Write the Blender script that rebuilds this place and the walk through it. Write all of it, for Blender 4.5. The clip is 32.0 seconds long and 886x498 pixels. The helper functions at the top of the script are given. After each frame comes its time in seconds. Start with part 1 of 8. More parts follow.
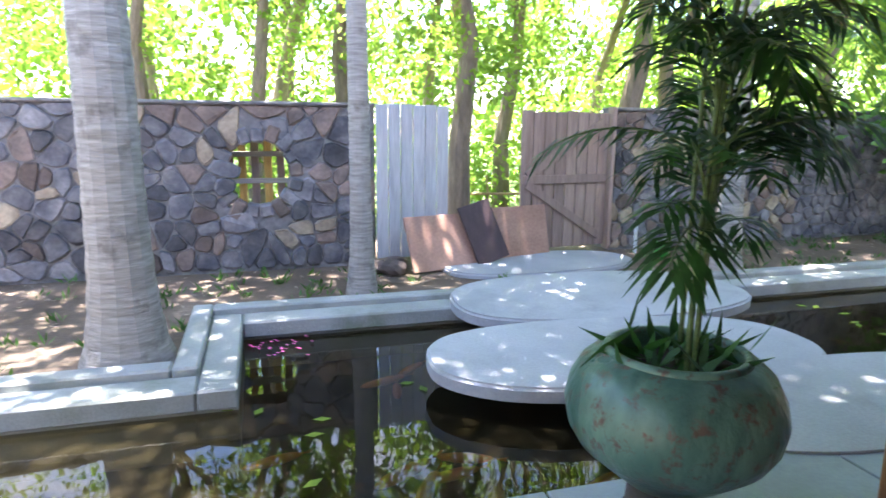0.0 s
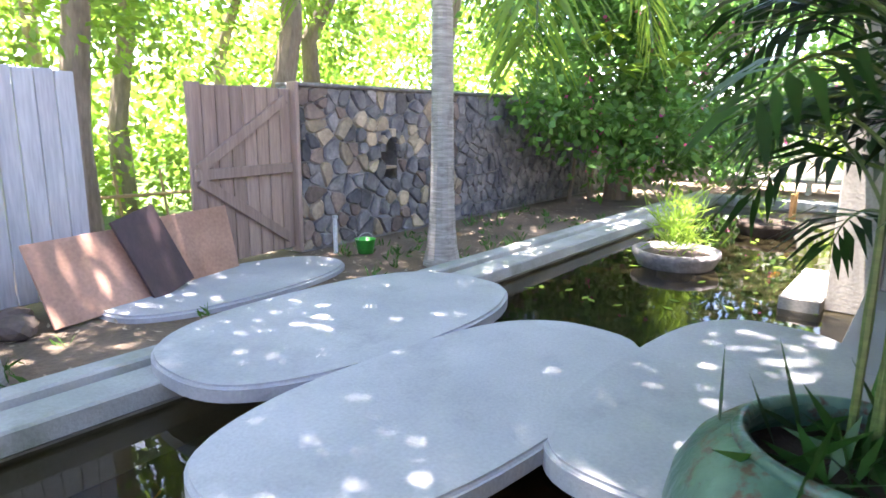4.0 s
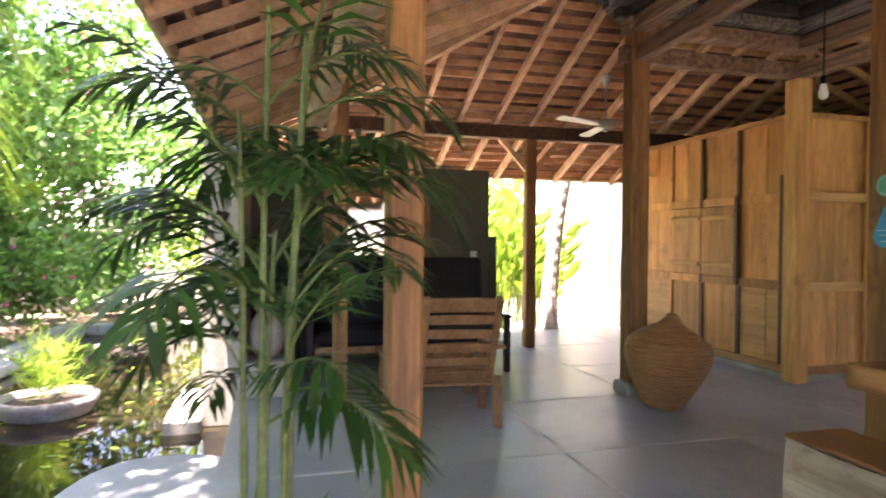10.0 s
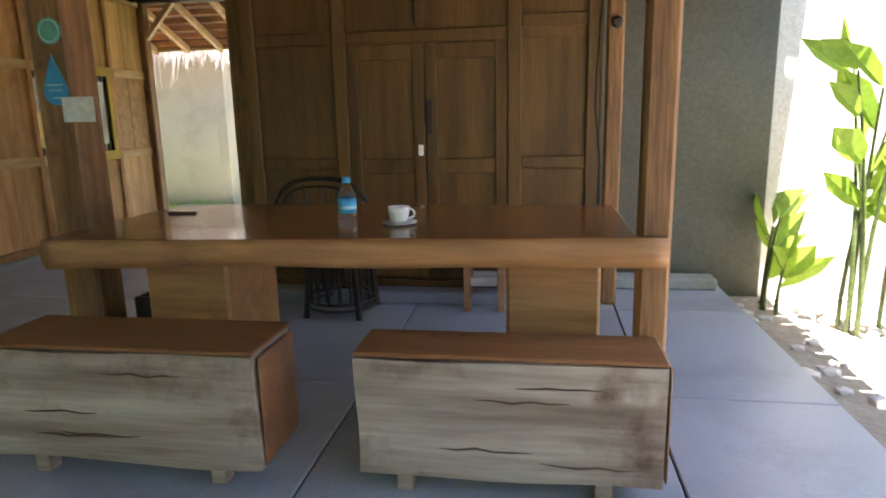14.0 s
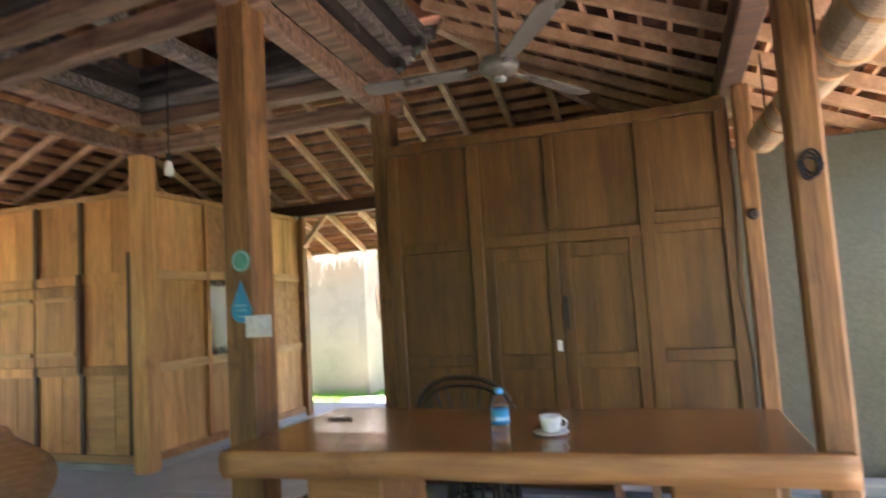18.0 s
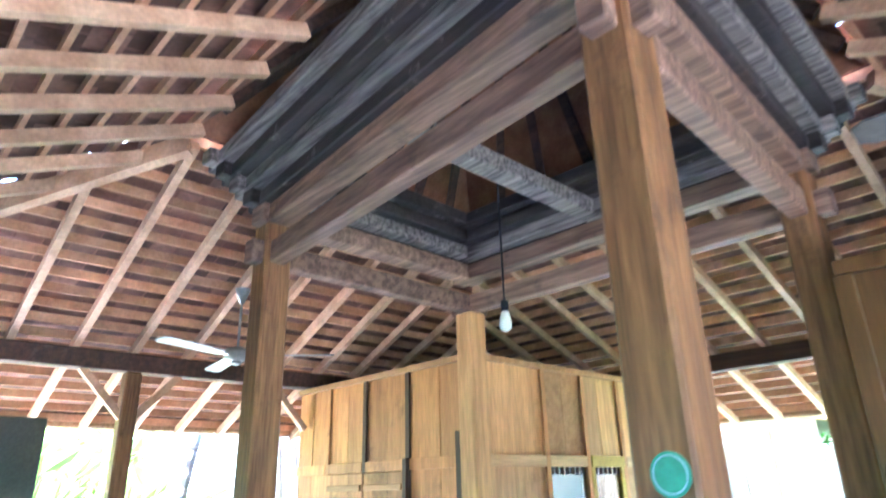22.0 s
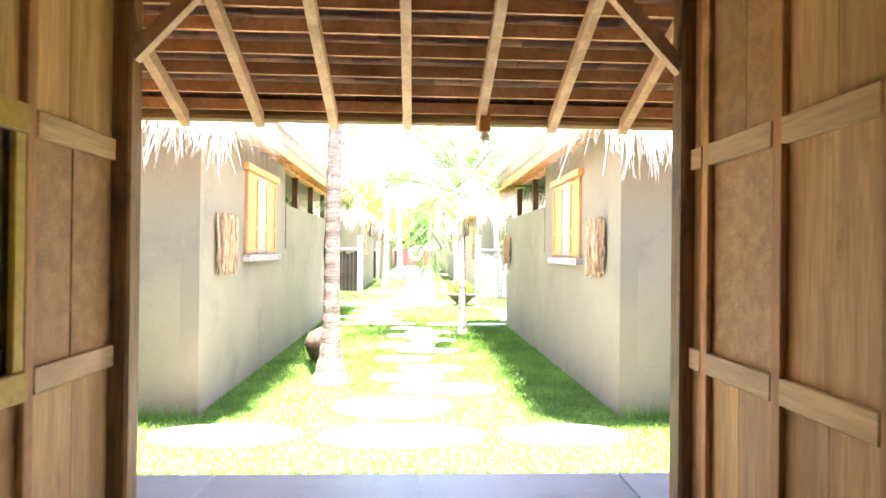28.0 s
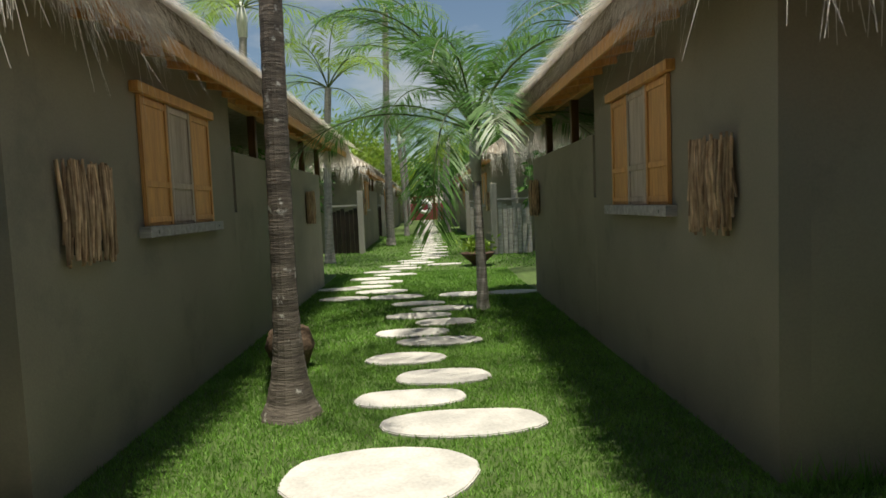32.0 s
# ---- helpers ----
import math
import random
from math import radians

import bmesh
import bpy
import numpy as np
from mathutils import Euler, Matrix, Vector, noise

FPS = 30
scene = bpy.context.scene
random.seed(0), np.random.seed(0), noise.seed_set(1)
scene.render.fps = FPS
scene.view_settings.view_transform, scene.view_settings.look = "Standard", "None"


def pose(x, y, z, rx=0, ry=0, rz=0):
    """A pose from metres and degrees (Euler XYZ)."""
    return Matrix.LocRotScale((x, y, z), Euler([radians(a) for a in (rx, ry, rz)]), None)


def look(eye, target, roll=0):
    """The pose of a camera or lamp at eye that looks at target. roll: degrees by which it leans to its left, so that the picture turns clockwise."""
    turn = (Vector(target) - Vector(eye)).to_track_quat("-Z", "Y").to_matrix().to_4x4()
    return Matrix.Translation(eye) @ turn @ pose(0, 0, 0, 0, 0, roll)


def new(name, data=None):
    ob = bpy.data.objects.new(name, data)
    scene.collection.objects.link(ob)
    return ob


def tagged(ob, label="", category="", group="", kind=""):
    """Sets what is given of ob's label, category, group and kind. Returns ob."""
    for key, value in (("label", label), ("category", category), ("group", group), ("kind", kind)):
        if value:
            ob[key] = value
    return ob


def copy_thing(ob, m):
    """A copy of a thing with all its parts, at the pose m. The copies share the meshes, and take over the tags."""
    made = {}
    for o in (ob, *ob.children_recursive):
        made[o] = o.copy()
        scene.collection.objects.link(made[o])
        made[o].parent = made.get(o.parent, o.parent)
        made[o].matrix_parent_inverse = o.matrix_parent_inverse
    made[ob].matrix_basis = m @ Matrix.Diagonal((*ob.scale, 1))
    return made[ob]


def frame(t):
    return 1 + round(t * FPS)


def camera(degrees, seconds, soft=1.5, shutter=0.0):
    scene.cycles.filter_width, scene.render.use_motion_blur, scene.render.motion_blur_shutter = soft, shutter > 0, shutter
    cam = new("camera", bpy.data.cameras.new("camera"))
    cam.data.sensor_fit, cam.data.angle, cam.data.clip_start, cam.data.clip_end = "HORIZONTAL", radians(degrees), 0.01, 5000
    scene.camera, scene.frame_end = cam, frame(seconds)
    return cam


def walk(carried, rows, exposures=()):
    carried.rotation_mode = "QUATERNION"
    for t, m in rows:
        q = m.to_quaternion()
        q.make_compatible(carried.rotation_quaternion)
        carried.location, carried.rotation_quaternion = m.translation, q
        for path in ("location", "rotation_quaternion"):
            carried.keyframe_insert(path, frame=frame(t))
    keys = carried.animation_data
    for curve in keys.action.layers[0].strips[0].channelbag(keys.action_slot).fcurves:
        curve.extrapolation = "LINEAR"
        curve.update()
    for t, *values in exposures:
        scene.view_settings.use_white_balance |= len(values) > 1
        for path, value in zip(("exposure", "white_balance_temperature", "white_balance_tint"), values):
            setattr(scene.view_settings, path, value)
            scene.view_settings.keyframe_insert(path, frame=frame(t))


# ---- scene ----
cam = camera(69.9, 32.0, soft=1.6, shutter=0.4)
PATH = [
    (0, (4.694, -3.27, 1.29), (4.151, -5.154, 0.895), 0.50),
    (0.5, (4.657, -3.309, 1.298), (3.962, -5.142, 0.902), 0.50),
    (1, (4.632, -3.479, 1.296), (3.796, -5.252, 0.897), 0.50),
    (1.5, (4.669, -3.66, 1.32), (3.609, -5.306, 0.911), 1.30),
    (2, (4.759, -3.921, 1.285), (3.506, -5.428, 0.884), 1.00),
    (2.5, (4.733, -4.217, 1.264), (3.406, -5.655, 0.848), 2.20),
    (4.5, (4.821, -5.009, 1.17), (3.201, -6.094, 0.723), 0.70),
    (5, (4.929, -5.144, 1.226), (3.243, -6.111, 0.753), 1.80),
    (5.5, (5.045, -5.16, 1.201), (3.315, -6.06, 0.759), 1.20),
    (6, (5.192, -5.147, 1.224), (3.444, -6.01, 0.778), -0.30),
    (6.5, (5.271, -5.097, 1.206), (3.487, -5.89, 0.769), 1.00),
    (7, (5.345, -5.09, 1.215), (3.499, -5.732, 0.793), -1.80),
    (7.5, (5.381, -5.101, 1.181), (3.486, -5.573, 0.744), -2.80),
    (8, (5.367, -5.09, 1.191), (3.425, -5.343, 0.786), -1.55),
    (8.5, (5.327, -5.054, 1.237), (3.349, -5.015, 0.944), -0.60),
    (9, (5.263, -5.014, 1.266), (3.289, -4.777, 1.056), -0.20),
    (9.5, (5.14, -4.947, 1.302), (3.173, -4.593, 1.207), -0.10),
    (10, (4.931, -4.848, 1.333), (3.0, -4.325, 1.302), 0.45),
    (10.5, (4.827, -4.798, 1.364), (2.99, -4.01, 1.448), 0.85),
    (11, (4.748, -4.77, 1.367), (3.091, -3.659, 1.526), 1.00),
    (11.5, (4.706, -4.703, 1.339), (3.29, -3.296, 1.46), 0.35),
    (12, (4.691, -4.671, 1.324), (3.496, -3.067, 1.336), -0.10),
    (12.5, (4.691, -4.636, 1.313), (3.622, -2.948, 1.228), -1.00),
    (13, (4.664, -4.563, 1.283), (3.806, -2.766, 1.101), 0.15),
    (13.5, (4.596, -4.529, 1.256), (4.058, -2.63, 0.941), -0.90),
    (14, (4.578, -4.492, 1.23), (4.276, -2.558, 0.821), -1.25),
    (14.5, (4.573, -4.503, 1.206), (4.323, -2.585, 0.7), -1.30),
    (16.5, (4.578, -4.59, 1.141), (4.302, -2.692, 0.571), 0.05),
    (17, (4.566, -4.594, 1.188), (4.233, -2.651, 0.853), 0.20),
    (17.5, (4.54, -4.579, 1.269), (4.08, -2.634, 1.2), -1.35),
    (18, (4.517, -4.583, 1.348), (3.853, -2.704, 1.515), -3.50),
    (18.5, (4.456, -4.534, 1.404), (3.55, -2.793, 1.786), -4.65),
    (19, (4.455, -4.434, 1.486), (3.367, -2.887, 2.139), -2.85),
    (19.5, (4.412, -4.409, 1.54), (3.29, -2.979, 2.377), -1.95),
    (20, (4.294, -4.329, 1.561), (3.184, -2.933, 2.464), -1.10),
    (20.5, (4.111, -4.2, 1.594), (3.021, -2.811, 2.534), -1.30),
    (21, (3.93, -3.959, 1.575), (2.766, -2.659, 2.553), -0.75),
    (21.5, (3.708, -3.724, 1.579), (2.436, -2.465, 2.471), -0.55),
    (22, (3.404, -3.539, 1.584), (2.045, -2.252, 2.289), -1.50),
    (22.5, (3.164, -3.319, 1.534), (1.633, -2.129, 2.023), -0.55),
    (23, (2.78, -3.103, 1.479), (1.165, -1.96, 1.776), 1.25),
    (23.5, (2.45, -2.925, 1.426), (0.837, -1.752, 1.583), 0.75),
    (24, (2.143, -2.683, 1.382), (0.538, -1.494, 1.474), 0.65),
    (24.5, (1.818, -2.415, 1.361), (0.336, -1.076, 1.456), 0.60),
    (25, (1.55, -2.151, 1.353), (0.386, -0.525, 1.374), -2.05),
    (25.5, (1.419, -1.825, 1.352), (0.58, -0.009, 1.334), 0.65),
    (26, (1.298, -1.542, 1.349), (0.824, 0.401, 1.336), -0.10),
    (26.5, (1.196, -1.284, 1.358), (1.044, 0.711, 1.363), -1.45),
    (28.5, (1.271, 0.253, 1.351), (1.375, 2.25, 1.361), 0.40),
    (29, (1.256, 0.679, 1.359), (1.357, 2.677, 1.349), -0.90),
    (29.5, (1.303, 1.045, 1.352), (1.404, 3.042, 1.359), -1.40),
    (30, (1.357, 1.406, 1.345), (1.448, 3.405, 1.371), 0.10),
    (30.5, (1.345, 1.782, 1.343), (1.462, 3.779, 1.345), -1.35),
    (31, (1.407, 2.117, 1.347), (1.484, 4.115, 1.304), 0.00),
    (31.5, (1.408, 2.415, 1.337), (1.46, 4.412, 1.236), -1.30),
    (32, (1.385, 2.622, 1.378), (1.435, 4.616, 1.236), -2.40),
]
EXPOSURES = [(0, 4.12, 6200, 17), (2, 4.29, 6100, 20), (4.5, 4.24, 6600, 21), (8, 4.12, 7150, 23), (9, 4.35, 7400, 29), (9.5, 4.6, 7300, 30), (10.5, 4.85, 7100, 33), (12, 5.53, 6050, 27), (13, 5.15, 6050, 24), (14, 4.23, 6550, 22), (17, 4.3, 6500, 23), (18, 4.85, 6350, 24), (19, 5.7, 6150, 23), (19.5, 6.15, 5250, 17), (20.5, 6.3, 4750, 14), (22, 6.23, 4550, 14), (24, 5.04, 5900, 27), (25, 4.9, 6400, 26), (26, 5.2, 7000, 27), (28.5, 4.17, 6650, 26), (29.5, 3.32, 6750, 23), (30.5, 2.07, 7250, 17), (31.0, 1.47, 7300, 11), (31.5, 1.05, 7200, 9), (32, 0.39, 7000, 5)]

walk(cam, [(t, look(e, g, r)) for t, e, g, r in PATH], EXPOSURES)

# world, sun and sky
SUN_ELEV, SUN_AZ = 82.5, 150.0      # degrees; azimuth from +y towards +x
world = bpy.data.worlds.new("sky")
scene.world = world
world.use_nodes = True
wn = world.node_tree.nodes
sky = wn.new("ShaderNodeTexSky")
sky.sky_type = 'NISHITA'
sky.sun_disc = False
sky.sun_elevation = radians(SUN_ELEV)
sky.sun_rotation = radians(SUN_AZ)
sky.air_density, sky.dust_density, sky.ozone_density = 1.0, 0.4, 1.5
wn["Background"].inputs[1].default_value = 0.068
# thin drifting clouds over the whole sky
wco = wn.new("ShaderNodeTexCoord")
wmap = wn.new("ShaderNodeMapping")
wmap.inputs["Scale"].default_value = (1.0, 1.0, 2.6)
wcl = wn.new("ShaderNodeTexNoise")
wcl.inputs["Scale"].default_value = 3.2
wcl.inputs["Detail"].default_value = 8.0
wcl.inputs["Roughness"].default_value = 0.55
wrm = wn.new("ShaderNodeMapRange")
wrm.inputs["From Min"].default_value, wrm.inputs["From Max"].default_value = 0.50, 0.76
wmx = wn.new("ShaderNodeMix")
wmx.data_type = 'RGBA'
wmx.inputs["B"].default_value = (6.2, 6.4, 6.8, 1)
wl = world.node_tree.links
wl.new(wco.outputs["Generated"], wmap.inputs["Vector"])
wl.new(wmap.outputs[0], wcl.inputs["Vector"])
wl.new(wcl.outputs["Fac"], wrm.inputs["Value"])
wl.new(wrm.outputs["Result"], wmx.inputs["Factor"])
wl.new(sky.outputs[0], wmx.inputs["A"])
wl.new(wmx.outputs["Result"], wn["Background"].inputs[0])
sun_data = bpy.data.lights.new("sun", 'SUN')
sun_data.energy, sun_data.angle, sun_data.color = 5.0, radians(0.6), (1.0, 0.95, 0.86)
sun = new("sun", sun_data)
ce = math.cos(radians(SUN_ELEV))
SUN_DIR = Vector((ce * math.sin(radians(SUN_AZ)), ce * math.cos(radians(SUN_AZ)), math.sin(radians(SUN_ELEV))))
sun.matrix_world = look(tuple(SUN_DIR * 40), (0, 0, 0))


# ---------------------------------------------------------------- materials
def mat(name, col, col2=None, rough=0.7, scale=3.0, stretch=(1, 1, 1), bump=0.15, fine=40.0, metal=0.0, spec=0.4, vary=0.12,
        contrast=(0.35, 0.65), translucent=0.0, coat=0.0, stain=None, stain_at=(0.55, 0.75), stain_scale=1.3, grain=0.7):
    """A two-scale noise material: large patches between col and col2, fine grain in brightness and bump, random tint by object."""
    m = bpy.data.materials.new(name)
    m.use_nodes = True
    nt = m.node_tree
    N, L = nt.nodes, nt.links
    bsdf = N["Principled BSDF"]
    bsdf.inputs["Roughness"].default_value = rough
    bsdf.inputs["Metallic"].default_value = metal
    bsdf.inputs["Specular IOR Level"].default_value = spec
    bsdf.inputs["Coat Weight"].default_value = coat
    col2 = col2 or tuple(c * 0.7 for c in col)
    tc = N.new("ShaderNodeTexCoord")
    info = N.new("ShaderNodeObjectInfo")
    mp = N.new("ShaderNodeMapping")
    mp.inputs["Scale"].default_value = stretch
    add = N.new("ShaderNodeVectorMath")
    mul = N.new("ShaderNodeVectorMath")
    mul.operation = 'SCALE'
    mul.inputs[0].default_value = (13.0, 7.0, 9.0)
    L.new(info.outputs["Random"], mul.inputs["Scale"])
    L.new(tc.outputs["Object"], add.inputs[0])
    L.new(mul.outputs[0], add.inputs[1])
    L.new(add.outputs[0], mp.inputs["Vector"])
    n1 = N.new("ShaderNodeTexNoise")
    n1.inputs["Scale"].default_value = scale
    n1.inputs["Detail"].default_value = 5.0
    L.new(mp.outputs[0], n1.inputs["Vector"])
    n2 = N.new("ShaderNodeTexNoise")
    n2.inputs["Scale"].default_value = fine
    n2.inputs["Detail"].default_value = 4.0
    L.new(mp.outputs[0], n2.inputs["Vector"])
    ramp = N.new("ShaderNodeValToRGB")
    ramp.color_ramp.elements[0].position, ramp.color_ramp.elements[1].position = contrast
    ramp.color_ramp.elements[0].color = (*col2, 1)
    ramp.color_ramp.elements[1].color = (*col, 1)
    L.new(n1.outputs["Fac"], ramp.inputs[0])
    out = ramp.outputs[0]
    if stain:
        n3 = N.new("ShaderNodeTexNoise")
        n3.inputs["Scale"].default_value = stain_scale
        n3.inputs["Detail"].default_value = 6.0
        n3.inputs["Roughness"].default_value = 0.65
        L.new(add.outputs[0], n3.inputs["Vector"])
        r3 = N.new("ShaderNodeMapRange")
        r3.inputs["From Min"].default_value, r3.inputs["From Max"].default_value = stain_at
        L.new(n3.outputs["Fac"], r3.inputs["Value"])
        mx = N.new("ShaderNodeMix")
        mx.data_type = 'RGBA'
        L.new(r3.outputs["Result"], mx.inputs["Factor"])
        L.new(out, mx.inputs["A"])
        mx.inputs["B"].default_value = (*stain, 1)
        out = mx.outputs["Result"]
    hsv = N.new("ShaderNodeHueSaturation")
    val = N.new("ShaderNodeMath")
    val.operation = 'MULTIPLY_ADD'
    L.new(info.outputs["Random"], val.inputs[0])
    val.inputs[1].default_value = 2 * vary
    val.inputs[2].default_value = 1 - vary
    val2 = N.new("ShaderNodeMath")
    val2.operation = 'MULTIPLY_ADD'
    L.new(n2.outputs["Fac"], val2.inputs[0])
    val2.inputs[1].default_value = grain
    val2.inputs[2].default_value = 1 - grain / 2
    val3 = N.new("ShaderNodeMath")
    val3.operation = 'MULTIPLY'
    L.new(val.outputs[0], val3.inputs[0])
    L.new(val2.outputs[0], val3.inputs[1])
    L.new(val3.outputs[0], hsv.inputs["Value"])
    L.new(out, hsv.inputs["Color"])
    L.new(hsv.outputs[0], bsdf.inputs["Base Color"])
    bp = N.new("ShaderNodeBump")
    bp.inputs["Strength"].default_value = bump
    bp.inputs["Distance"].default_value = 0.02
    L.new(n2.outputs["Fac"], bp.inputs["Height"])
    L.new(bp.outputs[0], bsdf.inputs["Normal"])
    rr = N.new("ShaderNodeMapRange")
    rr.inputs["To Min"].default_value, rr.inputs["To Max"].default_value = max(0.02, rough - 0.12), min(1.0, rough + 0.12)
    L.new(n1.outputs["Fac"], rr.inputs["Value"])
    L.new(rr.outputs["Result"], bsdf.inputs["Roughness"])
    if translucent:
        tr = N.new("ShaderNodeBsdfTranslucent")
        mixs = N.new("ShaderNodeMixShader")
        mixs.inputs[0].default_value = translucent
        L.new(hsv.outputs[0], tr.inputs["Color"])
        L.new(bsdf.outputs[0], mixs.inputs[1])
        L.new(tr.outputs[0], mixs.inputs[2])
        L.new(mixs.outputs[0], N["Material Output"].inputs["Surface"])
    return m


def island_tint(m, amount=0.3):
    """Adds a random brightness by loose piece to a material of mat()."""
    N, L = m.node_tree.nodes, m.node_tree.links
    geo = N.new("ShaderNodeNewGeometry")
    hsv = N.new("ShaderNodeHueSaturation")
    v = N.new("ShaderNodeMath")
    v.operation = 'MULTIPLY_ADD'
    L.new(geo.outputs["Random Per Island"], v.inputs[0])
    v.inputs[1].default_value, v.inputs[2].default_value = 2 * amount, 1 - amount
    L.new(v.outputs[0], hsv.inputs["Value"])
    bs = N["Principled BSDF"]
    src = bs.inputs["Base Color"].links[0].from_socket
    L.new(src, hsv.inputs["Color"])
    L.new(hsv.outputs[0], bs.inputs["Base Color"])
    return m


Z = (9, 9, 0.7)      # grain along z
X = (0.7, 9, 9)
Y = (9, 0.7, 9)
M_FLOOR = mat("floor_concrete", (0.345, 0.375, 0.42), (0.25, 0.275, 0.315), 0.36, 0.9, bump=0.06, fine=60, vary=0.06, stain=(0.19, 0.205, 0.23), stain_at=(0.52, 0.78), grain=0.25)
M_JOINT = mat("dark_open_joint", (0.045, 0.05, 0.048), (0.025, 0.028, 0.027), 0.95, 4.0, bump=0.3, fine=40)
M_GROUT = mat("pale_grout", (0.62, 0.63, 0.65), (0.33, 0.345, 0.375), 0.6, 0.9, bump=0.05, fine=40, vary=0.03, contrast=(0.48, 0.66))
M_SLAB = mat("slab_concrete", (0.41, 0.42, 0.435), (0.32, 0.332, 0.35), 0.75, 1.4, bump=0.2, fine=60, vary=0.03, stain=(0.23, 0.24, 0.255), stain_at=(0.52, 0.78), grain=0.35)
M_COPING = mat("coping_concrete", (0.36, 0.37, 0.36), (0.24, 0.255, 0.24), 0.8, 2.0, bump=0.2, fine=60, stain=(0.15, 0.17, 0.12), stain_at=(0.55, 0.75), grain=0.35)
M_PLASTER = mat("taupe_plaster", (0.29, 0.255, 0.187), (0.235, 0.208, 0.152), 0.85, 0.8, bump=0.08, fine=60, vary=0.03, stain=(0.17, 0.155, 0.115), stain_at=(0.54, 0.8), grain=0.25)
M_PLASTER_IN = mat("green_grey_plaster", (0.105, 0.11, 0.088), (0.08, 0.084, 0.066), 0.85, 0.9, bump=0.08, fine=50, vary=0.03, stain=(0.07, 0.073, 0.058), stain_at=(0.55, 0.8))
M_PIER = mat("pale_plaster", (0.38, 0.35, 0.31), (0.30, 0.28, 0.25), 0.85, 1.0, bump=0.08, fine=50, vary=0.03)
M_BRIGHT = mat("limewash_wall", (0.62, 0.61, 0.57), (0.50, 0.49, 0.46), 0.85, 1.0, bump=0.08, fine=50, vary=0.03)
M_TEAK = mat("teak_panel", (0.56, 0.275, 0.095), (0.39, 0.18, 0.06), 0.6, 1.6, Z, 0.12, 9, vary=0.28, grain=0.8, stain=(0.17, 0.08, 0.033), stain_at=(0.55, 0.74), stain_scale=2.2)
M_TEAK_WARM = mat("teak_panel_orange", (0.58, 0.285, 0.095), (0.46, 0.21, 0.065), 0.55, 1.6, Z, 0.12, 9, vary=0.22, grain=0.9, stain=(0.26, 0.12, 0.045), stain_at=(0.6, 0.78))
M_TEAK_X = mat("teak_rail", (0.50, 0.28, 0.115), (0.36, 0.185, 0.07), 0.6, 1.6, (0.7, 9, 9), 0.12, 9, vary=0.2)
# lighter teak copies: the garden light on the passage walls is in the colour
M_TEAK_LIT = mat("lit_teak_panel", (0.69, 0.40, 0.16), (0.50, 0.265, 0.095), 0.6, 1.6, Z, 0.12, 9, vary=0.22, grain=0.8, stain=(0.27, 0.135, 0.05), stain_at=(0.57, 0.76), stain_scale=2.2)
M_RAIL_LIT = mat("lit_teak_rail", (0.68, 0.445, 0.21), (0.50, 0.30, 0.13), 0.6, 1.6, (9, 0.7, 9), 0.12, 9, vary=0.15)
M_TEAK_DARK = mat("dark_teak_strip", (0.10, 0.055, 0.03), (0.065, 0.035, 0.02), 0.6, 2.0, Z, 0.15, 9, vary=0.2)
M_DOORWOOD = mat("brown_door_wood", (0.135, 0.070, 0.021), (0.078, 0.039, 0.012), 0.45, 1.2, Z, 0.10, 9, vary=0.14, grain=0.9, stain=(0.055, 0.03, 0.012), stain_at=(0.55, 0.8))
M_POST = mat("post_timber", (0.26, 0.132, 0.050), (0.14, 0.068, 0.028), 0.6, 2.0, Z, 0.25, 8, vary=0.16, grain=1.0, stain=(0.085, 0.047, 0.025), stain_at=(0.56, 0.74), stain_scale=4)
M_BEAM = mat("old_dark_beam", (0.12, 0.065, 0.042), (0.055, 0.032, 0.024), 0.7, 2.5, X, 0.25, 8, vary=0.15, stain=(0.26, 0.18, 0.13), stain_at=(0.62, 0.8), stain_scale=5)
M_TIE = mat("brown_tie_beam", (0.30, 0.185, 0.125), (0.12, 0.07, 0.048), 0.7, 2.5, X, 0.2, 9, vary=0.2, grain=0.9, stain=(0.055, 0.04, 0.035), stain_at=(0.58, 0.78), stain_scale=4)
M_STACK = mat("blackened_beam", (0.055, 0.042, 0.038), (0.022, 0.018, 0.017), 0.65, 3.0, X, 0.3, 9, vary=0.2, stain=(0.30, 0.26, 0.22), stain_at=(0.6, 0.82), stain_scale=6)
M_STACK_PALE = mat("bleached_beam_edge", (0.25, 0.22, 0.20), (0.06, 0.05, 0.045), 0.75, 4.0, X, 0.3, 9, vary=0.15, stain=(0.05, 0.04, 0.035), stain_at=(0.55, 0.8), stain_scale=7)
M_RAFTER = mat("pale_rafter_wood", (0.62, 0.40, 0.25), (0.43, 0.255, 0.145), 0.6, 2.0, (3, 3, 3), 0.12, 14, vary=0.18)
M_UPPER = mat("brown_roof_board", (0.36, 0.175, 0.09), (0.23, 0.10, 0.048), 0.7, 2.0, (3, 3, 3), 0.12, 14, vary=0.2)
# battens paler for the light on them, tiles darker for the shade between
M_BATTEN = mat("lit_batten_wood", (0.60, 0.345, 0.20), (0.42, 0.22, 0.115), 0.7, 2.0, (3, 3, 3), 0.12, 14, vary=0.25)
M_TILE = island_tint(mat("shade_dark_clay_tile", (0.235, 0.125, 0.088), (0.135, 0.068, 0.046), 0.85, 3.0, bump=0.2, fine=30, vary=0.05, stain=(0.08, 0.045, 0.035), stain_at=(0.55, 0.75)), 0.45)
M_BAMBOO = mat("bamboo", (0.74, 0.48, 0.16), (0.58, 0.34, 0.10), 0.4, 3.0, Z, 0.06, 14, vary=0.22)
